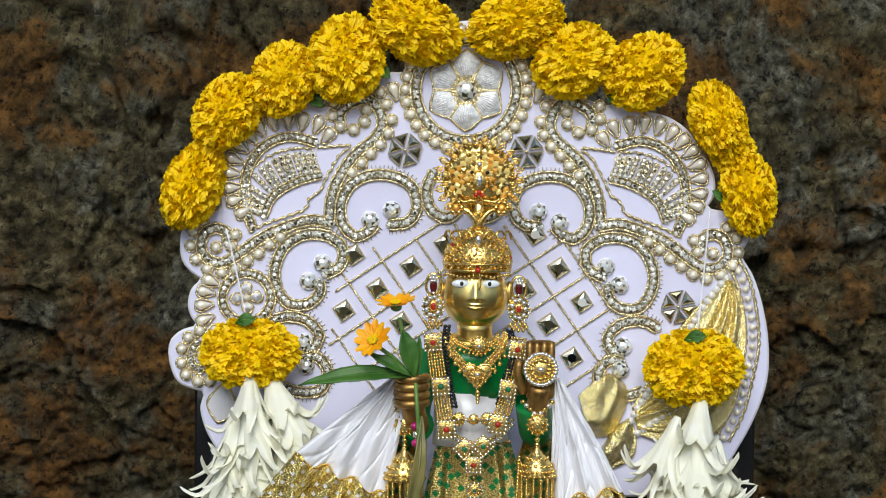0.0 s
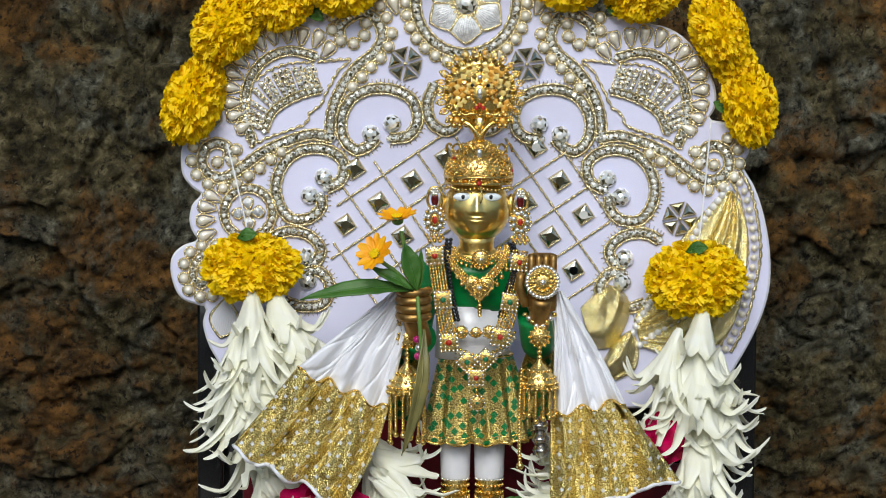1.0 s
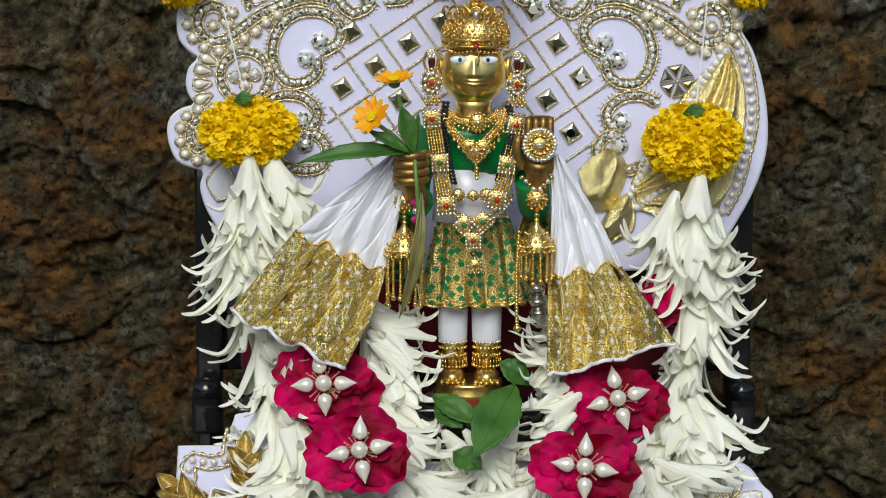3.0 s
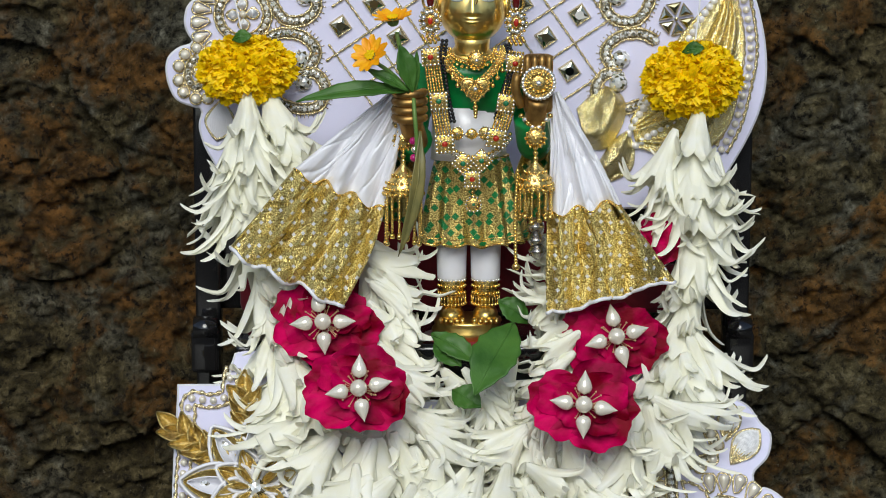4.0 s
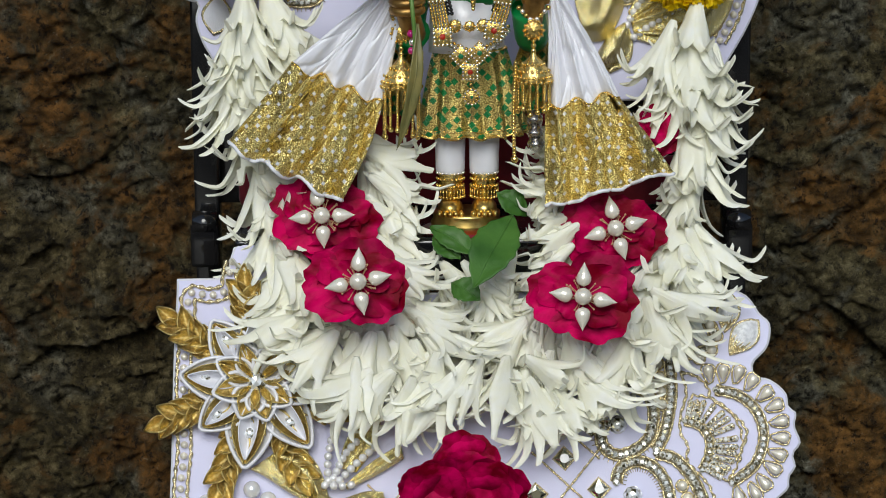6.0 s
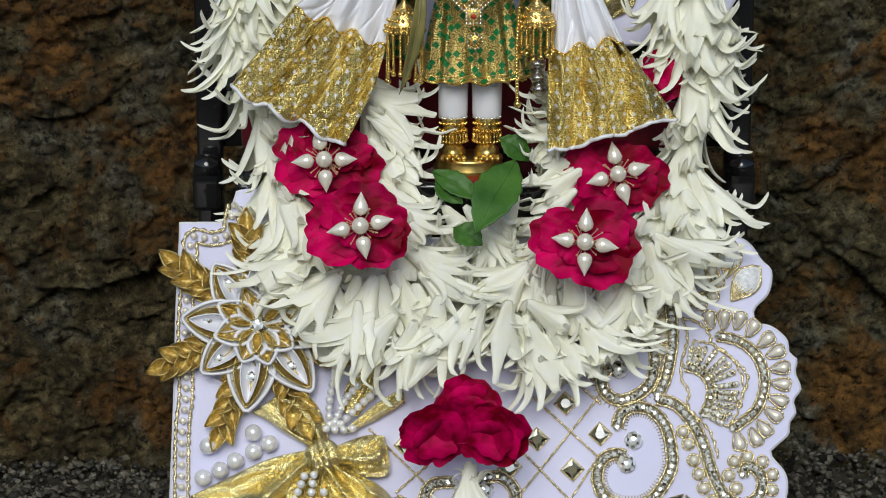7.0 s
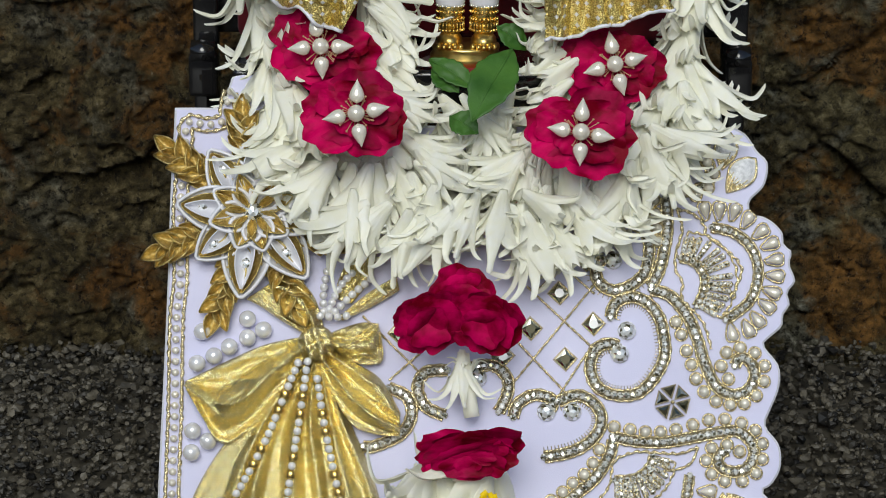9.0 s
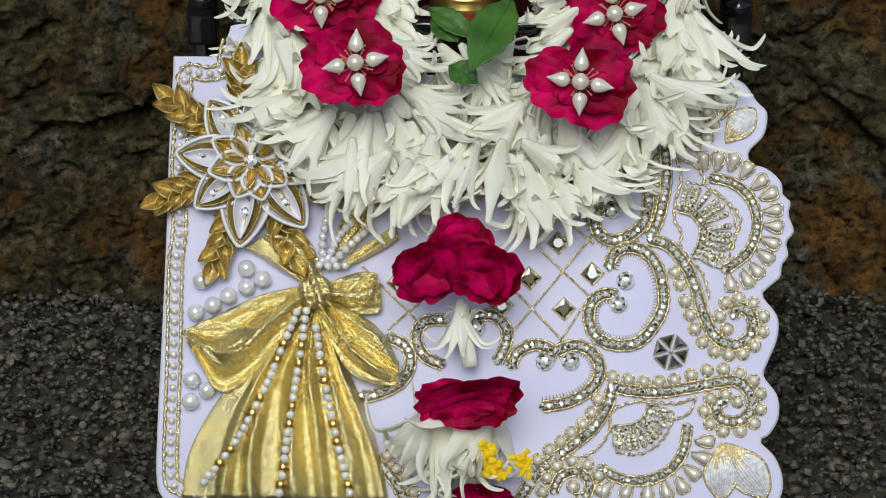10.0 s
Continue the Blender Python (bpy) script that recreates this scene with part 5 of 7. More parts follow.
thing("sash", m.data("sash", SATIN), "white satin waist sash on the figurine", "sash")

skirt_top, skirt_low = (0.0151, 1.41, 0.3731), (0.0166, 1.41, 0.3238)
m = Mesh()
h = skirt_top[2] - skirt_low[2]


def skirt_point(u, v):
    a = 2 * math.pi * u
    r = 0.0195 + (0.0285 - 0.0195) * v ** 0.8
    r *= 1 + (0.02 + 0.10 * v) * math.sin(11 * a) + 0.03 * math.sin(5 * a + 1)
    return (skirt_top[0] * (1 - v) + skirt_low[0] * v + r * math.cos(a), AX + 0.72 * r * math.sin(a), skirt_top[2] - h * v + 0.0012 * math.sin(11 * a + 1) * v)


sheet(m, skirt_point, 132, 26)
skirt = thing("skirt", None, "pleated green and gold brocade skirt on the figurine", "skirt", Matrix.Identity(4))
thick(part("cloth", m.data("cloth", SKIRT), skirt), 0.0006)
for nm, v, r in (("hem", 1.0, 0.0009), ("hem", 0.93, 0.0005), ("waistband", 0.02, 0.0010)):
    m = Mesh()
    tube(m, [Vector(skirt_point(k / 132, v)) for k in range(132)], r, 5, True)
    part(nm, m.data(nm, GOLD), skirt, "gold cord")
for a, b, w in (((-0.0254, 1.42, 0.3748), (-0.0267, 1.42, 0.3325), 0.012), ((0.0561, 1.42, 0.3751), (0.0467, 1.42, 0.3327), 0.015)):
    m = Mesh()
    a, b = Vector(a), Vector(b)
    sheet(m, lambda u, v: a.lerp(b, v) + Vector((w * (2 * u - 1) * (0.7 + 0.4 * v), 0.004 * math.sin(u * 17), 0)), 30, 14)
    thick(thing("sleeve_drape", m.data("sleeve_drape", SKIRT), "hanging green and gold brocade sleeve end", "drape"), 0.0005)
for px_ in ((0.0041, 1.41, 0.3146), (0.0234, 1.41, 0.3147)):
    m = Mesh()
    lathe(m, [(0.0076, 0.0), (0.0083, 0.002), (0.0085, 0.012), (0.0090, 0.03), (0.0093, 0.045)], 22, pose(px_[0], AX, (0.0128, 1.41, 0.3009)[2]), ripple=0.008, waves=7)
    thing("legging", m.data("legging", SATIN), "white satin legging on the figurine", "legging", group="leggings")


def between(a, b, v):
    s = v * (len(a) - 1)
    i = min(int(s), len(a) - 2)
    return a[i].lerp(a[i + 1], s - i)


def shawl(label, left, right, split, hem_left, hem_right, folds, seed):
    """A gathered satin shawl end with a woven gold border and a white hem."""
    top = thing("shawl", None, label, "shawl", Matrix.Identity(4), group="shawl ends")
    a, b = spline(left, 0.004), spline(right, 0.004)
    c, d = spline(hem_left, 0.004), spline(hem_right, 0.004)

    def fold(u, v, deep):
        w = noise.noise(Vector((u * 5, v * 2.5, seed))) * 0.35
        crease = noise.noise(Vector((u * 11, v * 1.6, seed + 9))) * 0.45 + noise.noise(Vector((u * 26, v * 4, seed + 3))) * 0.16 - max(0.0, 1 - abs(noise.noise(Vector((u * 6 + v * 2, v * 2, seed + 6)))) / 0.10) * 0.35
        return Vector((0, -deep * (0.5 + 0.5 * math.sin(2 * math.pi * folds * u + 1.6 * math.sin(2.5 * v + seed) + w * 4) + w + crease), 0))

    def upper(u, v):
        return between(a, a, v).lerp(between(b, b, v), u) + fold(u, v, 0.0030 + 0.0024 * v) + Vector((0, 0, split * math.sin(2 * math.pi * folds * u + 1) * v))

    def lower(u, v):
        p = between(c, c, v).lerp(between(d, d, v), u)
        return p + fold(u, 1 + v, 0.0085) + Vector((0, 0, split * math.sin(2 * math.pi * folds * u + 1))) + Vector((0, -0.0012, 0))

    m = Mesh()
    sheet(m, upper, 110, 50)
    thick(part("satin", m.data("satin", SATIN), top, "white satin"), 0.0006)
    m = Mesh()
    sheet(m, lower, 110, 40)
    thick(part("border", m.data("border", BROCADE), top, "woven gold brocade border"), 0.0008)
    for v, mt, r, nm in ((1.0, SATIN, 0.0011, "hem"), (0.0, GOLD, 0.0008, "trim")):
        m = Mesh()
        tube(m, [lower(k / 60, v) for k in range(61)], r, 7)
        part(nm, m.data(nm, mt), top)


shawl("white satin shawl end with gold brocade border in the figurine's fist",
      [(-0.0286, 1.386, 0.4121), (-0.0473, 1.384, 0.3969), (-0.0661, 1.382, 0.3813), (-0.083, 1.38, 0.3666)], [(-0.0204, 1.384, 0.4136), (-0.0229, 1.386, 0.392), (-0.028, 1.388, 0.3663), (-0.033, 1.388, 0.3424)],
      0.0022, [(-0.0829, 1.379, 0.3674), (-0.1002, 1.374, 0.3459), (-0.1182, 1.37, 0.3244)], [(-0.033, 1.387, 0.3441), (-0.0409, 1.378, 0.32), (-0.0555, 1.364, 0.2933)], 3.2, 1.0)
shawl("white satin shawl end with gold brocade border over the arm",
      [(0.0592, 1.386, 0.4105), (0.0588, 1.386, 0.3827), (0.0583, 1.385, 0.3574), (0.0572, 1.384, 0.341)], [(0.0629, 1.384, 0.4114), (0.0748, 1.382, 0.3927), (0.0859, 1.38, 0.3741), (0.0982, 1.378, 0.3504)],
      0.0018, [(0.0572, 1.384, 0.3423), (0.0565, 1.376, 0.3143), (0.0563, 1.366, 0.2895)], [(0.0975, 1.377, 0.3511), (0.1124, 1.372, 0.3311), (0.1278, 1.366, 0.3094)], 2.6, 2.0)

# ---------------------------------------------------------------- jewellery
ENAMEL_RED = mat("red_stone", (0.42, 0.02, 0.008), 0.1, coat=0.6, vary=0.2)
ENAMEL_GREEN = mat("green_stone", (0.01, 0.16, 0.06), 0.1, coat=0.6)
ENAMEL_PINK = mat("pink_stone", (0.5, 0.01, 0.16), 0.1, coat=0.6)
AMBER = mat("amber_foil", (0.93, 0.42, 0.04), 0.14, 0.3, color2=(0.95, 0.56, 0.12), scale=400, island=0.3, coat=0.5)
CRYSTAL = mat("crystal", (0.93, 0.90, 0.82), 0.12, 0.8)
BLACK_BEAD = mat("black_bead", (0.01, 0.01, 0.012), 0.18)


def beads(mesh, path, r, slot=0, seg=8):
    for p in path:
        ball(mesh, p, r, seg, 5, slot=slot)


def rosette(mesh, c, r, n, slot_rim=0, slot_mid=1, depth=0.24, bead=0.15):
    """A round jewel that faces the viewer: a dome, a ring of beads and a centre stone."""
    turn = pose(c[0], c[1], c[2], 90)
    lathe(mesh, [(r, -0.001), (r * 0.98, r * 0.1), (r * 0.6, r * depth), (r * 0.2, r * depth * 1.2), (0.0002, r * depth * 1.25)], 20, turn)
    for k in range(n):
        a = 2 * math.pi * k / n
        ball(mesh, (c[0] + r * math.cos(a), c[1] - r * 0.15, c[2] + r * math.sin(a)), r * bead, 7, 5, slot=slot_rim)
    for k in range(n // 2 + 3):
        a = 2 * math.pi * k / (n // 2 + 3) + 0.2
        ball(mesh, (c[0] + r * 0.6 * math.cos(a), c[1] - r * depth * 0.9, c[2] + r * 0.6 * math.sin(a)), r * bead * 0.9, 6, 4)
    ball(mesh, (c[0], c[1] - r * depth * 1.1, c[2]), r * 0.22, 10, 6, slot=slot_mid)


# sunburst crest over the crown
c = (0.0167, 1.412, 0.5198)
m = Mesh()
lathe(m, [(0.020, -0.001), (0.0205, 0.001), (0.012, 0.0045), (0.004, 0.006), (0.0003, 0.0062)], 32, pose(c[0], 1.412, c[2], 90), ripple=0.04, waves=16)
crest = thing("crest", None, "round gold filigree crest with amber foil plates above the crown", "crest", Matrix.Identity(4))
FOIL = mat("pale_gold_foil", (0.98, 0.72, 0.22), 0.18, 0.3, island=0.2, coat=0.5)
loop = Mesh()
tube(loop, [Vector((0.0024 * math.cos(t), 0.0017 * math.sin(t), 0.0004)) for t in [2 * math.pi * k / 12 for k in range(12)]], 0.00055, 5, True)
ball(loop, (0.0002, 0, 0.0004), 0.0011, 8, 5, (1.3, 0.9, 0.7), slot=1)
ball(loop, (0.0027, 0, 0.0006), 0.0010, 7, 5)
loops = [loop.data("scroll", GOLD, st) for st in (AMBER, GOLD, FOIL)]
for ring, (r, n, s, lift) in enumerate(((0.0222, 26, 1.0, 0.0), (0.0188, 22, 0.9, 0.0016))):
    for k in range(n):
        a = 2 * math.pi * (k + 0.5 * ring) / n
        if -2.2 < math.remainder(a, 2 * math.pi) < -0.94:
            continue
        q = Matrix.Translation((c[0] + r * math.cos(a), 1.4085 - lift, c[2] + r * math.sin(a))) @ pose(0, 0, 0, 90) @ pose(0, 0, 0, 0, 0, math.degrees(a)) @ pose(0, 0, 0, random.uniform(-10, 10), random.uniform(-8, 8), 0)
        part("scroll", loops[(k + ring) % 3], crest, m=q @ Matrix.Diagonal((s, s, 1, 1)))
# the spread tail: rows of small foil plates, each at its own tilt
plate = Mesh()
plate.add([(-0.0021, 0, 0), (0, -0.0016, 0.0004), (0.0023, 0, 0), (0, 0.0016, 0.0004), (0.0003, 0, 0.0009)], [(0, 1, 4), (1, 2, 4), (2, 3, 4), (3, 0, 4), (3, 2, 1, 0)])
plates = [plate.data("plate", mt, smooth=False) for mt in (GOLD, AMBER, FOIL)]
for row, (r, n) in enumerate(((0.0160, 21), (0.0128, 17), (0.0098, 13), (0.0070, 9))):
    for k in range(n):
        a = math.radians(-38 + 256 * (k + 0.5) / n)
        q = Matrix.Translation((c[0] + r * math.cos(a), 1.4065 - 0.0007 * row, c[2] + r * math.sin(a))) @ pose(0, 0, 0, 90) @ pose(0, 0, 0, 0, 0, math.degrees(a)) @ pose(0, 0, 0, random.uniform(-14, 14), random.uniform(-14, 14), 0)
        part("plate", plates[random.choice((0, 1, 2, 2, 2) if row % 2 else (0, 0, 1, 1, 2))], crest, m=q @ Matrix.Diagonal((1, 1 + 0.19 * (3 - row), 1, 1)))
lathe(m, [(0.0044, 0), (0.0046, 0.0010), (0.0036, 0.0018), (0.0004, 0.0020)], 18, pose(c[0], 1.4045, c[2] - 0.0012, 90), squash=1.4)
for k in range(16):
    a = 2 * math.pi * k / 16
    ball(m, (c[0] + 0.0046 * math.cos(a), 1.4032, c[2] - 0.0012 + 0.0062 * math.sin(a)), 0.0009, 7, 5, slot=k % 2)
ball(m, (c[0], 1.4012, c[2] - 0.0004), 0.0026, 12, 8, (0.62, 0.5, 1.35), slot=3)
for dx in (-0.0042, 0.0046):
    ball(m, (c[0] + dx, 1.4030, c[2] + 0.0042), 0.0011, 9, 6, slot=5)
for dx, z, r_, sl in ((0.0, 0.0088, 0.0016, 3), (-0.0018, -0.0084, 0.0014, 2), (0.0018, -0.0084, 0.0014, 2), (0.0, -0.0068, 0.0013, 2), (-0.0062, 0.0002, 0.0012, 1), (0.0064, 0.0, 0.0012, 1)):
    ball(m, (c[0] + dx, 1.4028, c[2] + z), r_, 9, 6, slot=sl)
# a cluster of scrolls at either foot of the tail, and the neck down to the crown
for sx in (-1, 1):
    for k in range(7):
        a = 2 * math.pi * k / 6
        rr = 0.0 if k == 6 else 0.0032
        ball(m, (c[0] + sx * 0.0128 + rr * math.cos(a), 1.4060, c[2] - 0.0155 + rr * math.sin(a)), 0.0017, 8, 6, slot=1 if k == 6 else 0)
    tube(m, spline([(c[0] + sx * 0.0095, 1.407, c[2] - 0.0165), (c[0] + sx * 0.0055, 1.406, c[2] - 0.0180), (c[0] + sx * 0.0018, 1.406, c[2] - 0.0225), (c[0], 1.407, c[2] - 0.027)], 0.0015), lambda t: 0.0014 + 0.0008 * t, 7)
    tube(m, spline([(c[0], 1.406, c[2] - 0.013), (c[0] + sx * 0.0040, 1.405, c[2] - 0.0115), (c[0] + sx * 0.0085, 1.405, c[2] - 0.0125), (c[0] + sx * 0.0115, 1.405, c[2] - 0.0105)], 0.0012), 0.0008, 6)
tube(m, [Vector((c[0], 1.410, c[2] - 0.010)), Vector((c[0], 1.409, c[2] - 0.021)), Vector((c[0] - 0.0004, 1.411, c[2] - 0.028)), Vector((c[0] - 0.0006, 1.412, c[2] - 0.034))], lambda t: 0.0042 - 0.0022 * t, 10)
part("disc", m.data("disc", GOLD, AMBER, ENAMEL_RED, CRYSTAL, FOIL, BLACK_BEAD), crest)

# crown
top, rim = (0.0161, 1.41, 0.4938), (0.0164, 1.41, 0.469)
m = Mesh()
hgt = top[2] - rim[2]
crown_line = [(0.0180, 0), (0.0187, 0.2), (0.0181, 0.42), (0.0150, 0.64), (0.0088, 0.86), (0.002, 1.0)]
lathe(m, [(r, hgt * f) for r, f in crown_line], 40, pose(rim[0], AX, rim[2]), ripple=0.015, waves=20)
for k in range(420):
    f = (k + 0.5) / 420
    a = k * 2.39996
    i = max(j for j in range(5) if crown_line[j][1] <= f)
    w = (f - crown_line[i][1]) / (crown_line[i + 1][1] - crown_line[i][1])
    r = crown_line[i][0] * (1 - w) + crown_line[i + 1][0] * w
    if random.random() > r / 0.0187:
        continue
    p = Vector((rim[0] + r * 1.015 * math.cos(a), AX + r * 1.015 * math.sin(a), rim[2] + hgt * f))
    if k % 4:
        ball(m, p, random.uniform(0.0006, 0.0011), 6, 4, slot=1 if k % 61 == 1 else 0)
    else:
        t = Vector((-math.sin(a), math.cos(a), 0))
        tube(m, [p + (t * math.cos(q) + Vector((0, 0, 1)) * math.sin(q)) * 0.0015 for q in [math.pi * j / 4 for j in range(8)]], 0.00045, 4, True)
for f, r in ((0.02, 0.0186), (0.17, 0.0191)):
    ring_ = [Vector((rim[0] + r * math.cos(2 * math.pi * k / 40), AX + r * math.sin(2 * math.pi * k / 40), rim[2] + hgt * f)) for k in range(40)]
    tube(m, ring_, 0.0009, 6, True)
for k in range(7):
    a = math.radians(-150 + 20 * k)
    q = Vector((rim[0] + 0.0192 * math.cos(a), AX + 0.0192 * math.sin(a), rim[2] + hgt * 0.72))
    arcp = [q + Vector((0.0038 * math.cos(t) * -math.sin(a), 0.0038 * math.cos(t) * math.cos(a), 0.0048 * math.sin(t))) for t in [math.pi * j / 8 for j in range(9)]]
    tube(m, arcp, 0.0007, 5)
for k in range(24):
    a = math.radians(-180 + 7.5 * k)
    ball(m, (rim[0] + 0.0186 * math.cos(a), AX + 0.0186 * math.sin(a), rim[2] - 0.0018 - 0.0012 * math.cos(3 * a) ** 2), 0.0010, 6, 4)
ball(m, (rim[0], AX - 0.0205, rim[2] + hgt * 0.72), 0.0022, 8, 6, (0.7, 0.5, 1.2), slot=2)
ball(m, (rim[0], AX - 0.0200, rim[2] + 0.001), 0.0016, 8, 6, slot=1)
tube(m, spline([(rim[0] + 0.0005, AX - 0.0192, rim[2]), (rim[0] + 0.0018, AX - 0.0195, rim[2] - 0.006), (rim[0] + 0.0008, AX - 0.0195, rim[2] - 0.010)], 0.0015), 0.0005, 5)
thing("crown", m.data("crown", GOLD, ENAMEL_RED, CRYSTAL), "gold filigree crown with small red stones on the figurine", "crown")

# earrings
for c, label in (((-0.0081, 1.4, 0.4523), "red stone and crystal earring with gold drops"), ((0.0396, 1.4, 0.4513), "red stone and crystal earring with gold drops")):
    m = Mesh()
    for k in range(9):
        a = 2 * math.pi * k / 9
        ball(m, (c[0] + 0.0038 * math.cos(a), 1.3960, c[2] - 0.003 + 0.0052 * math.sin(a)), 0.0015, 8, 6, slot=1)
    for k in range(20):
        a = 2 * math.pi * k / 20
        ball(m, (c[0] + 0.0058 * math.cos(a), 1.3968, c[2] - 0.003 + 0.0076 * math.sin(a)), 0.0009, 6, 5, slot=k % 2)
    ball(m, (c[0], 1.3958, c[2] - 0.003), 0.0018, 10, 6, (0.8, 0.5, 1.25), slot=2)
    lathe(m, [(0.0056, -0.001), (0.0056, 0.001), (0.0002, 0.0016)], 18, pose(c[0], 1.399, c[2] - 0.003, 90), squash=1.3)
    ball(m, (c[0], 1.3975, c[2] + 0.0085), 0.0030, 10, 8, (0.7, 0.4, 1.5), slot=3)
    for k in range(7):
        a = 2 * math.pi * k / 6
        ball(m, (c[0] + (0.0017 * math.cos(a) if k < 6 else 0), 1.3965, c[2] + 0.0128 + (0.0017 * math.sin(a) if k < 6 else 0)), 0.0010, 7, 5, slot=1)
    tube(m, [Vector((c[0] + 0.0042 * math.cos(t), 1.3985, c[2] + 0.0088 + 0.0064 * math.sin(t))) for t in [2 * math.pi * k / 18 for k in range(18)]], 0.0008, 6, True)
    for k in range(11):
        ball(m, (c[0] - 0.0045 + 0.0009 * k, 1.3975, c[2] - 0.0118 - 0.0016 * (k % 3)), 0.0012, 7, 5)
    thing("earring", m.data("earring", GOLD, CRYSTAL, ENAMEL_RED, mat("dark_red_enamel", (0.10, 0.006, 0.006), 0.15, coat=0.5)), label, "earring", group="earrings")

# short necklaces
m = Mesh()
for half, drop, r in ((0.0122, 0.0060, 0.0008), (0.0132, 0.0078, 0.0009)):
    pts = [(fx + half * math.cos(t), 1.3885 + 0.006 * abs(math.cos(t)) ** 2, fz - 0.0200 - drop * math.sin(t)) for t in [math.pi * k / 8 for k in range(9)]]
    beads(m, spline(pts, r * 1.8), r)
for k in range(15):
    t = math.pi * (k + 0.5) / 15
    ball(m, (fx + 0.0142 * math.cos(t), 1.3880 + 0.006 * abs(math.cos(t)) ** 2, fz - 0.0210 - 0.0092 * math.sin(t)), 0.0011, 7, 5)
for sx in (-1, 1):
    line = spline([(fx + sx * 0.0172, 1.3960, fz - 0.0190), (fx + sx * 0.0160, 1.3915, fz - 0.0250), (fx + sx * 0.0110, 1.3875, fz - 0.0318), (fx + sx * 0.0055, 1.3855, fz - 0.0372)], 0.0016)
    for d, r in ((-0.0020, 0.0008), (0.0, 0.0011), (0.0020, 0.0008)):
        beads(m, offset(line, d, Vector((0, -1, 0))), r, seg=7)
    for q in line[1::2]:
        tube(m, [q + Vector((0.0012 * math.cos(t), -0.0012, 0.0012 * math.sin(t))) for t in [math.pi * k / 4 for k in range(8)]], 0.0004, 4, True)
    for q in line[3::3]:
        e = q + Vector((-sx * 0.0012, 0, -0.0036))
        tube(m, [q, e], 0.0004, 4)
        ball(m, e, 0.0011, 7, 5)
part_at = (0.0177, 1.386, 0.4283)
rosette(m, part_at, 0.0052, 14, 0, 1)
thing("necklace", m.data("necklace", GOLD, CRYSTAL), "gold bead necklace with a round pendant", "necklace", group="necklaces")
c = (0.0169, 1.3845, 0.4124)
m = Mesh()
heart = [Vector((c[0] + 0.0078 * math.sin(t) ** 3, 1.3845, c[2] + 0.0006 + 0.0062 * math.cos(t) - 0.0024 * math.cos(2 * t) - 0.0010 * math.cos(3 * t))) for t in [2 * math.pi * k / 40 for k in range(40)]]
m.add([tuple(q) for q in heart] + [(c[0], 1.3826, c[2])], [((k + 1) % 40, k, 40) for k in range(40)])
tube(m, heart, 0.0008, 6, True)
for q in heart[::2]:
    ball(m, Vector((c[0], 1.3845, c[2])) + (q - Vector((c[0], 1.3845, c[2]))) * 1.12, 0.0008, 6, 5)
for k in range(8):
    a = 2 * math.pi * k / 8
    at_ = Vector((c[0] + 0.0038 * math.cos(a), 1.3824, c[2] + 0.0002 + 0.0036 * math.sin(a)))
    tube(m, [at_ + Vector((0.0012 * math.cos(t), 0, 0.0012 * math.sin(t))) for t in [math.pi * j_ / 4 for j_ in range(8)]], 0.0004, 4, True)
    ball(m, at_, 0.0006, 6, 4)
ball(m, (c[0], 1.3820, c[2] + 0.0004), 0.0014, 9, 6, slot=1)
for sx in (-1, 1):
    for k in range(3):
        at_ = Vector((c[0] + sx * (0.0098 + 0.0026 * k), 1.3855, c[2] + 0.0020 + 0.0042 * k))
        tube(m, [at_ + Vector((0, 0, 0.004)), at_], 0.0004, 4)
        ball(m, at_, 0.0014, 8, 6)
for k in range(4):
    ball(m, (c[0] + 0.0002, 1.384, c[2] - 0.0098 - 0.0018 * k), 0.0017 - 0.0002 * k, 8, 5)
thing("pendant", m.data("pendant", GOLD, CRYSTAL), "heart-shaped gold filigree pendant on the chest", "pendant")

# long black bead string
string = thing("bead_string", None, "string of black beads round the neck", "necklace", Matrix.Identity(4))
for pts in ([(-0.0013, 1.395, 0.4382), (-0.0023, 1.389, 0.4255), (-0.0003, 1.385, 0.4102), (0.0031, 1.384, 0.3947)], [(0.0334, 1.395, 0.4361), (0.0365, 1.389, 0.426), (0.0316, 1.385, 0.4106), (0.0281, 1.384, 0.3966)]):
    m = Mesh()
    for d in (0, 0.0022):
        beads(m, [p + Vector((d, 0.0005, 0)) for p in spline(pts, 0.0021)], 0.0012)
    part("strand", m.data("strand", BLACK_BEAD), string)


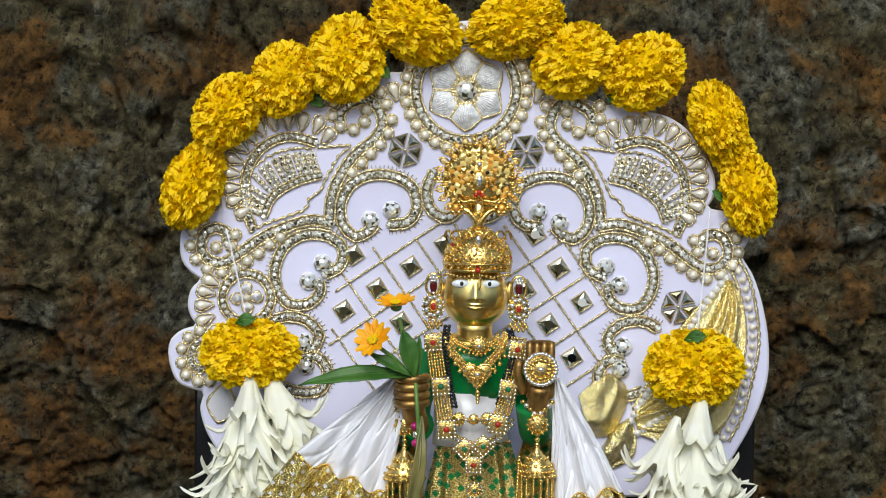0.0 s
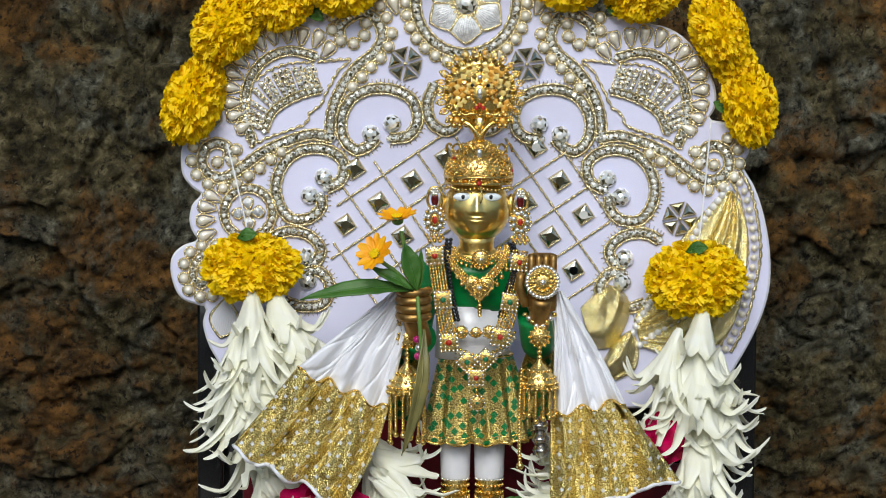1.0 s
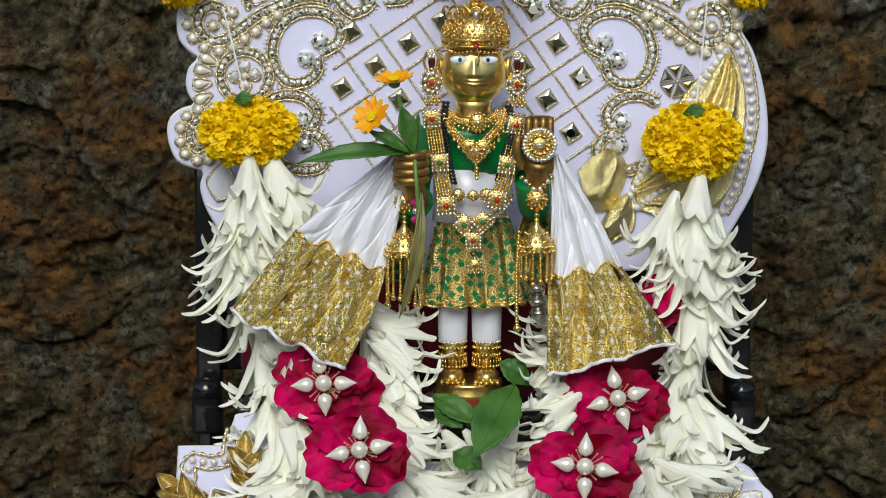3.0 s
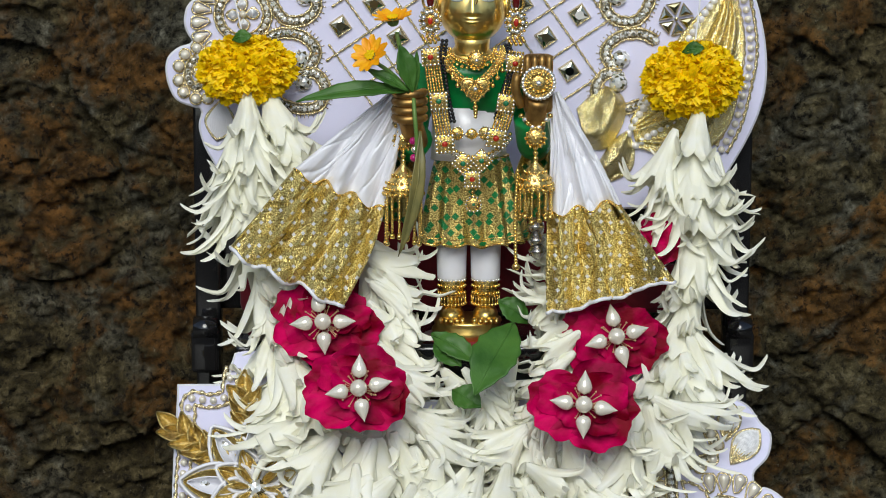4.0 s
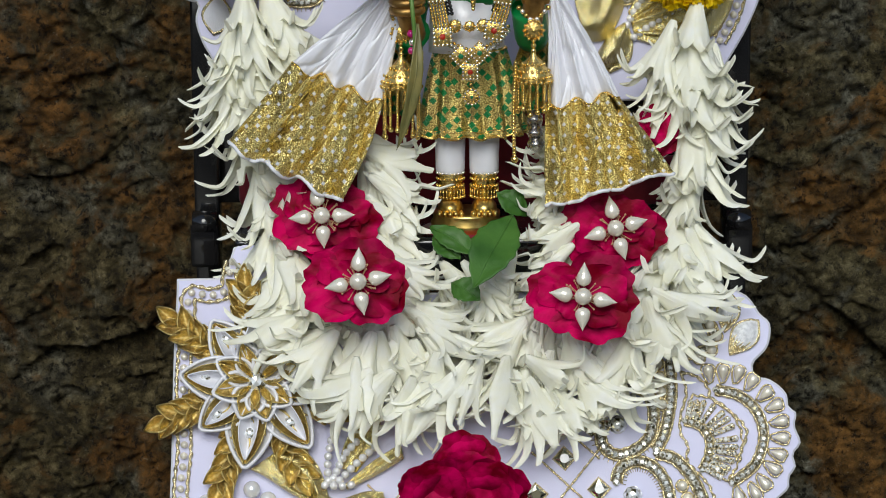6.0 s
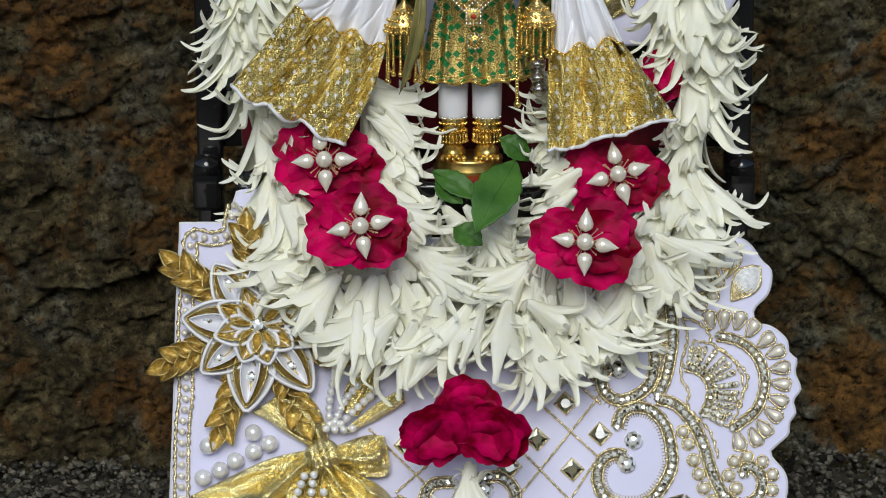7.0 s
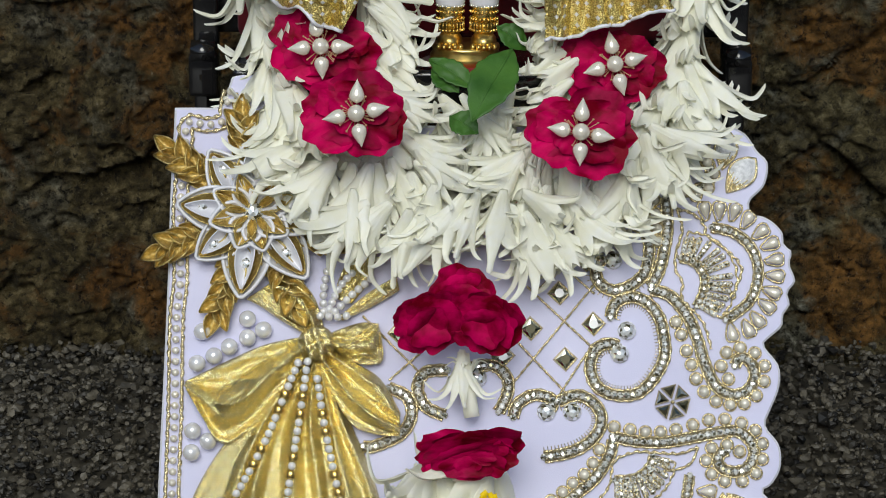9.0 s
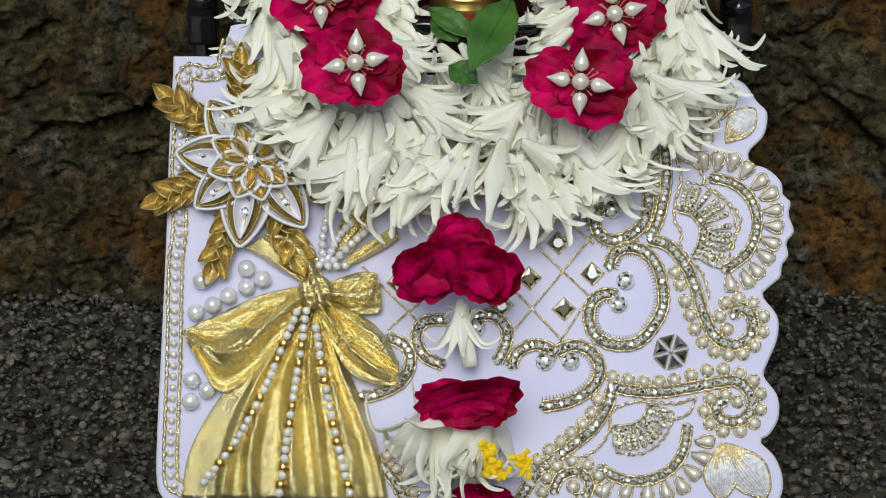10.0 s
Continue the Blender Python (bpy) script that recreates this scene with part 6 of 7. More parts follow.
def square_jewel(mesh, c, half, slot_mid, turn=0.0):
    q = Matrix.Translation(c) @ pose(0, 0, 0, 90, 0, 0) @ pose(0, 0, 0, 0, 0, turn)
    pts = [Vector((x * half, y * half, 0)) for x, y in ((-1, -1), (1, -1), (1, 1), (-1, 1))]
    verts = [(p.x, p.y, -0.001) for p in pts] + [(p.x, p.y, 0.001) for p in pts] + [(p.x * 0.8, p.y * 0.8, 0.0016) for p in pts]
    mesh.add(verts, [(k, (k + 1) % 4, 4 + (k + 1) % 4, 4 + k) for k in range(4)] + [(4 + k, 4 + (k + 1) % 4, 8 + (k + 1) % 4, 8 + k) for k in range(4)] + [(8, 9, 10, 11)], q)
    for k in range(16):
        s, f = divmod(k, 4)
        a, b = pts[s], pts[(s + 1) % 4]
        p = a.lerp(b, f / 4) * 0.86
        ball(mesh, (p.x, p.y, 0.0016), half * 0.16, 8, 5, (1, 1, 0.7), slot=1, matrix=q)
    ball(mesh, (0, 0, 0.0016), half * 0.34, 8, 5, (1, 1, 0.6), slot=slot_mid, matrix=q)
    for k in range(8):
        a = 2 * math.pi * k / 8
        ball(mesh, (half * 0.52 * math.cos(a), half * 0.52 * math.sin(a), 0.0016), half * 0.10, 6, 4, slot=1 if k % 2 else 0, matrix=q)


for pts, jew, lab in (([(-0.0081, 1.392, 0.434), (-0.006, 1.387, 0.4194), (-0.003, 1.383, 0.401), (0.0001, 1.38, 0.3851)], [(-0.008, 1.3885, 0.4299), (-0.0033, 1.3815, 0.4062), (0.0001, 1.378, 0.3828)], "left"),
                      ([(0.0397, 1.392, 0.4321), (0.0379, 1.387, 0.4168), (0.0342, 1.383, 0.4015), (0.0294, 1.38, 0.3876)], [(0.039, 1.3885, 0.4264), (0.0338, 1.3815, 0.4051), (0.0284, 1.378, 0.386)], "right")):
    m = Mesh()
    line = spline(pts, 0.0017)
    for d in (-0.0040, -0.0024, -0.0008, 0.0008, 0.0024, 0.0040):
        for q in offset(line, d, Vector((0, -1, 0))):
            ball(m, q, 0.0010, 7, 5, (0.75, 0.7, 1.0))
    for i, c in enumerate(jew):
        square_jewel(m, c, 0.0050 if i < 2 else 0.0053, 3 if i == 1 else 2, 4 if lab == "left" else -8)
    thing("chain_strap", m.data("chain_strap", GOLD, CRYSTAL, ENAMEL_RED, ENAMEL_GREEN), "gold chain strap with square jewelled plaques", "necklace", group="chain straps")

# jewelled belt
m = Mesh()
belt = [(-0.0031, 1.392, 0.3835), (0.0033, 1.387, 0.377), (0.0159, 1.3835, 0.3722), (0.0284, 1.387, 0.3757), (0.0366, 1.392, 0.384)]
beads(m, spline(belt, 0.0024), 0.0013, 1)
beads(m, [p + Vector((0, 0, 0.0026)) for p in spline(belt, 0.0024)], 0.0011, 0)
for i, c in enumerate([(0.0102, 1.381, 0.3716), (0.0205, 1.381, 0.3733)]):
    square_jewel(m, c, 0.0048, 3, 45)
square_jewel(m, (0.0153, 1.3795, 0.363), 0.0046, 2)
for p in spline([(0.0047, 1.388, 0.3885), (0.0151, 1.386, 0.3867), (0.0251, 1.388, 0.3888)], 0.0026):
    ball(m, p, 0.0016, 7, 5, slot=1)
for s in [(0.0069, 1.386, 0.3875), (0.0226, 1.386, 0.3877)]:
    rosette(m, s, 0.0038, 10, 1, 1)
rosette(m, (0.0151, 1.385, 0.3875), 0.0030, 8, 0, 1)
for k, p in enumerate(spline([(0.0154, 1.379, 0.3584), (0.0157, 1.379, 0.3546), (0.0161, 1.379, 0.3509)], 0.0022)):
    ball(m, p, 0.0011, 7, 5)
rosette(m, (0.0161, 1.378, 0.3491), 0.0042, 12, 1, 3)
thing("belt", m.data("belt", GOLD, CRYSTAL, ENAMEL_RED, ENAMEL_GREEN), "silver crystal belt with square jewelled plaques", "belt")

# disc on the raised palm
c = (0.0515, 1.375, 0.417)
m = Mesh()
rosette(m, (c[0], 1.3755, c[2]), 0.0086, 26, 1, 1, 0.3, 0.15)
for k in range(12):
    a = 2 * math.pi * k / 12
    ball(m, (c[0] + 0.0052 * math.cos(a), 1.3728, c[2] + 0.0052 * math.sin(a)), 0.0015, 7, 5)
thing("palm_ornament", m.data("palm_ornament", GOLD, CRYSTAL), "round gold ornament ringed with crystals on the palm", "ornament")


def bell_tassel(c, r, fringe, label, tail=None):
    """A domed filigree bell with bead chains hanging from its rim."""
    m = Mesh()
    lathe(m, [(r, 0), (r * 1.02, r * 0.1), (r * 0.86, r * 0.6), (r * 0.5, r * 1.1), (r * 0.16, r * 1.45), (r * 0.12, r * 1.7)], 28, pose(c[0], c[1], c[2]), ripple=0.03, waves=14)
    for row, (f, z) in enumerate(((1.02, 0.02), (0.98, 0.28), (0.86, 0.6), (0.6, 0.98))):
        n = round(22 * f)
        for k in range(n):
            a = 2 * math.pi * (k + 0.5 * (row % 2)) / n
            ball(m, (c[0] + r * f * math.cos(a), c[1] + r * f * math.sin(a), c[2] + r * z), r * 0.11, 6, 4)
    for k in range(14):
        a = 2 * math.pi * k / 14
        x, y = c[0] + r * 0.92 * math.cos(a), c[1] + r * 0.92 * math.sin(a)
        ln = fringe * random.uniform(0.85, 1.1)
        beads(m, [Vector((x, y, c[2] - 0.0016 * j)) for j in range(1, int(ln / 0.0016))], 0.00085, seg=6)
        ball(m, (x, y, c[2] - ln), 0.0016, 7, 5)
    tip = Vector((c[0], c[1], c[2] + r * 1.7))
    for j in range(4):
        ball(m, tip + Vector((0, 0, 0.003 * j)), 0.0016, 8, 5)
    rosette(m, (c[0], c[1] - 0.001, c[2] + r * 1.7 + 0.0115), 0.0056, 12, 0, 0)
    for s in (-1, 1):
        for j in range(4):
            ball(m, (c[0] + s * (0.0018 + 0.0021 * j), c[1], c[2] + r * 1.7 + 0.0175 + 0.0021 * j), 0.0015, 8, 5, slot=0 if j % 2 else 1)
    if tail:
        beads(m, spline(tail, 0.0019), 0.0012)
        ball(m, tail[-1], 0.0022, 8, 6)
    thing("bell_tassel", m.data("bell_tassel", GOLD, CRYSTAL), label, "tassel", group="bell tassels")


c = (-0.0229, 1.385, 0.354)
bell_tassel((c[0], 1.385, c[2]), 0.0108, 0.026, "gold filigree bell tassel with bead fringe at the fist")
c = (0.0503, 1.38, 0.3575)
bell_tassel((c[0], 1.380, c[2]), 0.0100, 0.016, "gold filigree bell tassel with one long chain", [(0.0404, 1.375, 0.3683), (0.0393, 1.375, 0.3462), (0.0394, 1.375, 0.3272), (0.0398, 1.375, 0.3145)])
m = Mesh()
for k, p in enumerate([(-0.0175, 1.378, 0.3844), (-0.0165, 1.378, 0.3797), (-0.0171, 1.378, 0.375)]):
    ball(m, p, 0.0022, 8, 6, slot=0 if k != 1 else 1)
thing("bracelet_charm", m.data("bracelet_charm", ENAMEL_PINK, CRYSTAL), "pink stones on a hanging bracelet charm", "charm")
m = Mesh()
lathe(m, [(0.0008, -0.0048), (0.0030, -0.0036), (0.0047, -0.0008), (0.0052, 0), (0.0047, 0.0008), (0.0030, 0.0036), (0.0008, 0.0048)], 16)
m = m.data("bead", mat("tarnished_silver", (0.5, 0.48, 0.45), 0.25, 1.0, color2=(0.3, 0.28, 0.26), scale=300))
string = thing("bead_string", None, "string of dull silver beads beside the skirt", "beads", Matrix.Identity(4))
for p in [(0.051, 1.385, 0.3358), (0.0513, 1.385, 0.3281), (0.052, 1.385, 0.3217)]:
    part("bead", m, string, m=Matrix.Translation(p))

# anklets
for px_ in ((0.0042, 1.41, 0.2966), (0.0235, 1.41, 0.2967)):
    m = Mesh()
    z = px_[2]
    lathe(m, [(0.0070, -0.005), (0.0075, -0.004), (0.0070, 0), (0.0078, 0.004), (0.0074, 0.005)], 26, pose(px_[0], AX, z), ripple=0.02, waves=13)
    for row, (dz, s, sl) in enumerate(((0.0045, 0.0009, 1), (0.001, 0.0009, 0), (-0.003, 0.0010, 0))):
        for k in range(20):
            a = 2 * math.pi * (k + 0.5 * row) / 20
            ball(m, (px_[0] + 0.0077 * math.cos(a), AX + 0.0077 * math.sin(a), z + dz), s, 6, 4, slot=sl)
    for k in range(13):
        a = math.radians(-180 + 15 * k)
        x, y = px_[0] + 0.0080 * math.cos(a), AX + 0.0095 * math.sin(a)
        tube(m, [Vector((x, y, z - 0.004)), Vector((x, y - 0.001, z - 0.0080))], 0.0005, 4)
        ball(m, (x, y - 0.001, z - 0.0088), 0.0010, 7, 5)
    thing("anklet", m.data("anklet", GOLD, CRYSTAL), "gold anklet with hanging bells on the figurine", "anklet", group="anklets")

# ---------------------------------------------------------------- plants
def leaf_sheet(mesh, base, tip, width, normal, curl=0.15, slot=0, nu=8, nv=14, power=1.0, seed=0):
    a, b, n = Vector(base), Vector(tip), Vector(normal).normalized()
    t = b - a
    s = t.normalized().cross(n)
    L = t.length

    def f(u, v):
        w = width * 0.5 * math.sin(math.pi * min(1, 0.02 + 0.98 * v ** power)) ** 0.95 * (1 + 0.05 * math.sin(40 * v))
        e = 2 * u - 1
        return a + t * v + s * w * e + n * (curl * L * math.sin(math.pi * v) + abs(e) * w * 0.25 + 0.0012 * noise.noise(Vector((u * 3, v * 6, seed))))

    sheet(mesh, f, nu, nv, slot)
    tube(mesh, [f(0.5, v / 10) + n * 0.0002 for v in range(11)], lambda q: 0.0005 * (1.1 - q), 5, slot=slot)


STEM = mat("green_stem", (0.10, 0.22, 0.04), 0.5, color2=(0.16, 0.26, 0.06), scale=100)
DAISY = mat("orange_petal", (1.0, 0.50, 0.006), 0.5, color2=(0.95, 0.36, 0.0), scale=150, vary=0.05, translucent=0.15)
sprig = thing("flower_sprig", None, "green sprig with yellow daisies held in the fist", "flower sprig", Matrix.Identity(4))
m = Mesh()
for pts in ([(-0.0173, 1.374, 0.3399), (-0.0151, 1.366, 0.3788), (-0.0164, 1.364, 0.4009), (-0.0174, 1.372, 0.4124)], [(-0.019, 1.372, 0.4124), (-0.0227, 1.372, 0.428), (-0.0264, 1.372, 0.445)], [(-0.0196, 1.372, 0.4124), (-0.0282, 1.37, 0.4219), (-0.0369, 1.368, 0.4283)]):
    tube(m, spline(pts, 0.003), 0.0012, 8)
part("stem", m.data("stem", STEM), sprig)
for a, b, w, cu in (((-0.0174, 1.37, 0.4126), (-0.0813, 1.365, 0.4074), 0.0105, 0.10), ((-0.0174, 1.368, 0.4122), (-0.0245, 1.366, 0.4384), 0.0150, 0.05), ((-0.0195, 1.366, 0.4131), (-0.0435, 1.364, 0.4256), 0.0075, 0.05), ((-0.0165, 1.37, 0.4111), (-0.0152, 1.368, 0.4352), 0.0065, 0.03)):
    m = Mesh()
    leaf_sheet(m, a, b, w, (0.1, -0.75, 0.65), cu)
    thick(part("leaf", m.data("leaf", LEAF), sprig), 0.0004)
m = Mesh()
leaf_sheet(m, (-0.0133, 1.362, 0.3918), (-0.0255, 1.36, 0.3226), 0.0088, (0.5, -0.85, 0.1), 0.10)
thick(part("leaf", m.data("leaf", mat("dry_leaf", (0.16, 0.15, 0.05), 0.4, color2=(0.26, 0.22, 0.07), scale=90)), sprig, "drying olive leaf blade"), 0.0004)
for c, tilt, r in (((-0.0398, 1.362, 0.4326), (-0.5, -0.7, 0.55), 0.0098), ((-0.0282, 1.366, 0.452), (-0.1, -0.25, 0.95), 0.0088)):
    n = Vector(tilt).normalized()
    q = Matrix.Translation(c) @ n.to_track_quat("Z", "Y").to_matrix().to_4x4()
    m = Mesh()
    for k in range(11):
        a = 2 * math.pi * k / 11 + random.uniform(-0.1, 0.1)
        d, o = Vector((math.cos(a), math.sin(a), 0)), Vector((-math.sin(a), math.cos(a), 0))
        ln = r * random.uniform(0.9, 1.1)
        sheet(m, lambda u, v: q @ (d * (0.002 + ln * v) + o * (0.0026 * math.sin(math.pi * (0.12 + 0.76 * v)) * (2 * u - 1)) + Vector((0, 0, 0.003 * v + 0.0008 * abs(2 * u - 1)))), 4, 6)
    for k in range(40):
        rr, a = 0.0030 * (k / 40) ** 0.5, k * 2.4
        ball(m, (rr * math.cos(a), rr * math.sin(a), 0.0022), 0.0006, 5, 4, slot=1, matrix=q)
    ball(m, (0, 0, -0.0008), 0.0034, 10, 6, (1, 1, 0.8), slot=2, matrix=q)
    part("daisy", m.data("daisy", DAISY, PETAL_YELLOW, STEM), sprig, "yellow daisy head")


def marigold_mesh(seed, n=760):
    """A ball of ruffled petals of radius 1, with a green cup under it."""
    r = random.Random(seed)
    m = Mesh()
    for k in range(n):
        z = 1 - 1.72 * (k + 0.5) / n
        a = k * 2.39996 + r.uniform(-0.25, 0.25)
        s = math.sqrt(max(0.0, 1 - z * z))
        nrm = Vector((s * math.cos(a), s * math.sin(a), z))
        up = Vector((0, 0, 1)) if abs(z) < 0.9 else Vector((1, 0, 0))
        side = nrm.cross(up).normalized()
        side = (side * math.cos(r.uniform(-1.2, 1.2)) + nrm.cross(side) * math.sin(r.uniform(-1.2, 1.2))).normalized()
        out = nrm.cross(side) * r.choice((-1, 1))
        w, ln = r.uniform(0.075, 0.125), r.uniform(0.90, 1.10)
        ph, bend = r.uniform(0, 6), r.uniform(0.14, 0.30)

        def f(u, v):
            e = 2 * u - 1
            wv = w * (0.35 + 0.65 * v)
            ruffle = 0.045 * v * math.sin(e * 6.5 + ph) + 0.02 * v * math.sin(e * 13 + 2 * ph)
            return nrm * (0.64 + (ln - 0.64) * v ** 0.75 - 0.05 * e * e * v + 0.035 * v * math.sin(e * 10 + ph)) + side * (wv * e) + out * (ruffle + bend * v ** 2)

        sheet(m, f, 5, 4)
    ball(m, (0, 0, 0), 0.84, 16, 10)
    cup = Mesh()
    lathe(cup, [(0.10, -1.15), (0.2, -1.0), (0.42, -0.8), (0.55, -0.55)], 12)
    return m.data("bloom", PETAL_YELLOW), cup.data("calyx", LEAF)


MARIGOLDS = [marigold_mesh(s) for s in (1, 2, 3)]
place = (
    ((-0.148, 1.452, 0.5133), 46, 74, 20), ((-0.1284, 1.452, 0.556), 50, 68, 35), ((-0.096, 1.452, 0.5753), 52, 62, 20), ((-0.0605, 1.45, 0.5874), 60, 72, 10), ((-0.0204, 1.452, 0.6061), 76, 54, 30),
    ((0.0369, 1.452, 0.6081), 78, 50, -20), ((0.0709, 1.45, 0.5877), 68, 58, -25), ((0.1115, 1.452, 0.5818), 68, 58, -35), ((0.1543, 1.452, 0.555), 44, 66, -20), ((0.1636, 1.456, 0.5368), 36, 44, -20), ((0.1727, 1.452, 0.5128), 44, 70, -10),
)
K = 0.000326
for i, (c, w, hh, lean) in enumerate(place):
    big = max(w, hh) * K
    q = Matrix.Translation(c) @ pose(0, 0, 0, 0, lean, 0) @ pose(0, 0, 0, 70) @ Matrix.Diagonal((w * K * 1.08, hh * K * 1.08, big * 0.85, 1))
    head = thing("marigold", None, "bright yellow marigold head on the backdrop's rim", "flower", q, "marigolds round the backdrop")
    part("bloom", MARIGOLDS[i % 3][0], head)
    part("calyx", MARIGOLDS[i % 3][1], head)
for c, w, hh in (((-0.1135, 1.435, 0.4177), 84, 56), ((0.1416, 1.435, 0.4125), 84, 62)):
    q = Matrix.Translation(c) @ pose(0, 0, 0, 42) @ Matrix.Diagonal((w * K, hh * K * 1.1, hh * K * 1.05, 1))
    head = thing("marigold", None, "large yellow marigold head at the top of the garland", "flower", q, "garland marigolds")
    part("bloom", MARIGOLDS[1][0], head)
    part("calyx", MARIGOLDS[1][1], head)
for pts in ([(-0.1289, 1.452, 0.4884), (-0.1225, 1.448, 0.4642), (-0.114, 1.44, 0.429)], [(0.1507, 1.452, 0.5027), (0.1477, 1.448, 0.4676), (0.1431, 1.44, 0.429)]):
    m = Mesh()
    tube(m, spline(pts, 0.006), 0.0005, 5)
    thing("thread", m.data("thread", SATIN), "thin white cotton thread holding the garland", "thread", group="threads")
for a, b in (((-0.1203, 1.425, 0.436), (-0.1091, 1.422, 0.4384)), ((0.1351, 1.425, 0.4296), (0.147, 1.422, 0.432))):
    m = Mesh()
    leaf_sheet(m, a, b, 0.0085, (0, -0.9, 0.4), 0.2)
    thick(thing("calyx", m.data("calyx", LEAF), "green calyx over the marigold", "leaf", group="calyxes"), 0.0004)
for a, b in (((-0.0824, 1.456, 0.5664), (-0.0734, 1.454, 0.5593)), ((-0.0424, 1.456, 0.5825), (-0.0351, 1.454, 0.5767)), ((0.0908, 1.456, 0.5695), (0.0989, 1.454, 0.5621)), ((0.1529, 1.456, 0.5137), (0.1626, 1.454, 0.5074))):
    m = Mesh()
    leaf_sheet(m, a, b, 0.0075, (0, -0.95, 0.3), 0.1)
    thick(thing("calyx", m.data("calyx", LEAF), "dark green calyx between marigolds", "leaf", group="calyxes"), 0.0004)


def floret_mesh(seed, n=8, slim=1.0):
    """A bell of wide white petals, joined at the neck, whose tips roll into fingers that flare and turn up; it opens along -z."""
    r = random.Random(seed)
    m = Mesh()
    for k in range(n):
        a0 = 2 * math.pi * k / n
        a = a0 + r.uniform(-0.25, 0.25)
        ln, lift, curl = r.uniform(0.78, 1.18), r.uniform(-0.0035, 0.006), r.uniform(-0.7, 0.7)
        d, o = Vector((math.cos(a), math.sin(a), 0)), Vector((-math.sin(a), math.cos(a), 0))
        far = r.uniform(0.9, 1.12)
        prof = [Vector(p) for p in ((0.0022, 0.004), (0.0052, -0.008), (0.0095, -0.0180), (0.0140, -0.0265 + lift * 0.3), (0.0190 * far, -0.0325 + lift * 1.0), (0.0278 * far, -0.0342 + lift * 2.6))]
        wid = [0.0016, 0.0040, 0.0053, 0.0037, 0.0023, 0.0019]
        wrap = [0.5, 0.7, 0.8, 1.1, 1.45, 1.2]
        ph, flip = r.uniform(0, 6), r.choice((-1, 1, 1))

        def mid(v):
            s = v * 5
            i = min(int(s), 4)
            w = s - i
            p0, p1, p2, p3 = prof[max(i - 1, 0)], prof[i], prof[i + 1], prof[min(i + 2, 5)]
            q = 0.5 * (2 * p1 + (p2 - p0) * w + (2 * p0 - 5 * p1 + 4 * p2 - p3) * w * w + (3 * p1 - p0 - 3 * p2 + p3) * w ** 3)
            return q, wid[i] * (1 - w) + wid[i + 1] * w, wrap[i] * (1 - w) + wrap[i + 1] * w

        def f(u, v):
            e = 2 * u - 1
            if v < 1e-6:
                w = a0 + e * math.pi / n
                return Vector((0.0020 * math.cos(w), 0.0020 * math.sin(w), 0.004))
            q, ww, th = mid(v)
            t = (mid(min(1, v + 0.02))[0] - mid(max(0, v - 0.02))[0]).normalized()
            out, up = -t.y, t.x
            ww *= slim if v > 0.15 else 1
            ww *= math.sqrt(max(0.0, 1 - max(0.0, (v - 0.88) / 0.12) ** 2)) + 0.02
            rad = q.x * (0.6 + 0.4 * ln if v < 0.4 else ln)
            side = ww * math.sin(e * th) / th * 1.15
            sag = ww * (1 - math.cos(e * th)) / th * (flip if v > 0.5 else 1) - 0.0006 * math.sin(e * 4 + ph) * math.sin(math.pi * v) - 0.00022 * math.cos(e * 15)
            return d * (rad - out * sag) + o * (side + curl * 0.013 * v * v) + Vector((0, 0, q.y - up * sag))

        sheet(m, f, 6, 20)
    bm = bmesh.new()
    me = m.data("floret", PETAL_WHITE)
    bm.from_mesh(me)
    bmesh.ops.remove_doubles(bm, verts=bm.verts, dist=0.00002)
    bm.to_mesh(me)
    bm.free()
    me.polygons.foreach_set("use_smooth", [True] * len(me.polygons))
    return me


FLORETS = [floret_mesh(s, 10 - s % 3, (1.0, 0.9, 1.08, 0.95)[s % 4]) for s in range(8)]
garland = thing("garland", None, "thick white flower garland hanging round the figurine in a loop", "garland", Matrix.Identity(4))


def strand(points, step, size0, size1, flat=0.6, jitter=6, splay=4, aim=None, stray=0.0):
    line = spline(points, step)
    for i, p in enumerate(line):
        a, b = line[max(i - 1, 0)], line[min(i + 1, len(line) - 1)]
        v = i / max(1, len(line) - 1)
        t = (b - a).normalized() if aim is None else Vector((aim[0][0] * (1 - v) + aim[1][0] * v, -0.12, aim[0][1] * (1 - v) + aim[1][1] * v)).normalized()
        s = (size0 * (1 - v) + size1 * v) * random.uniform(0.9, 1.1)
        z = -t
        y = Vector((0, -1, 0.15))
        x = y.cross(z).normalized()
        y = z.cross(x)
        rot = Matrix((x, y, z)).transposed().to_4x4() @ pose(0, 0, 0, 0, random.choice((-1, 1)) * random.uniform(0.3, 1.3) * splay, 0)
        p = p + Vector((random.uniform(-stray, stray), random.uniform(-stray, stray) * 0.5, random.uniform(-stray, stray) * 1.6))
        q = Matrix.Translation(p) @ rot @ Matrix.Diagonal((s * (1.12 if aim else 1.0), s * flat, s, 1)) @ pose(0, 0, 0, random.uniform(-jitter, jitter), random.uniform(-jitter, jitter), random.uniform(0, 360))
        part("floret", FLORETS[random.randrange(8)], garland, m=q)


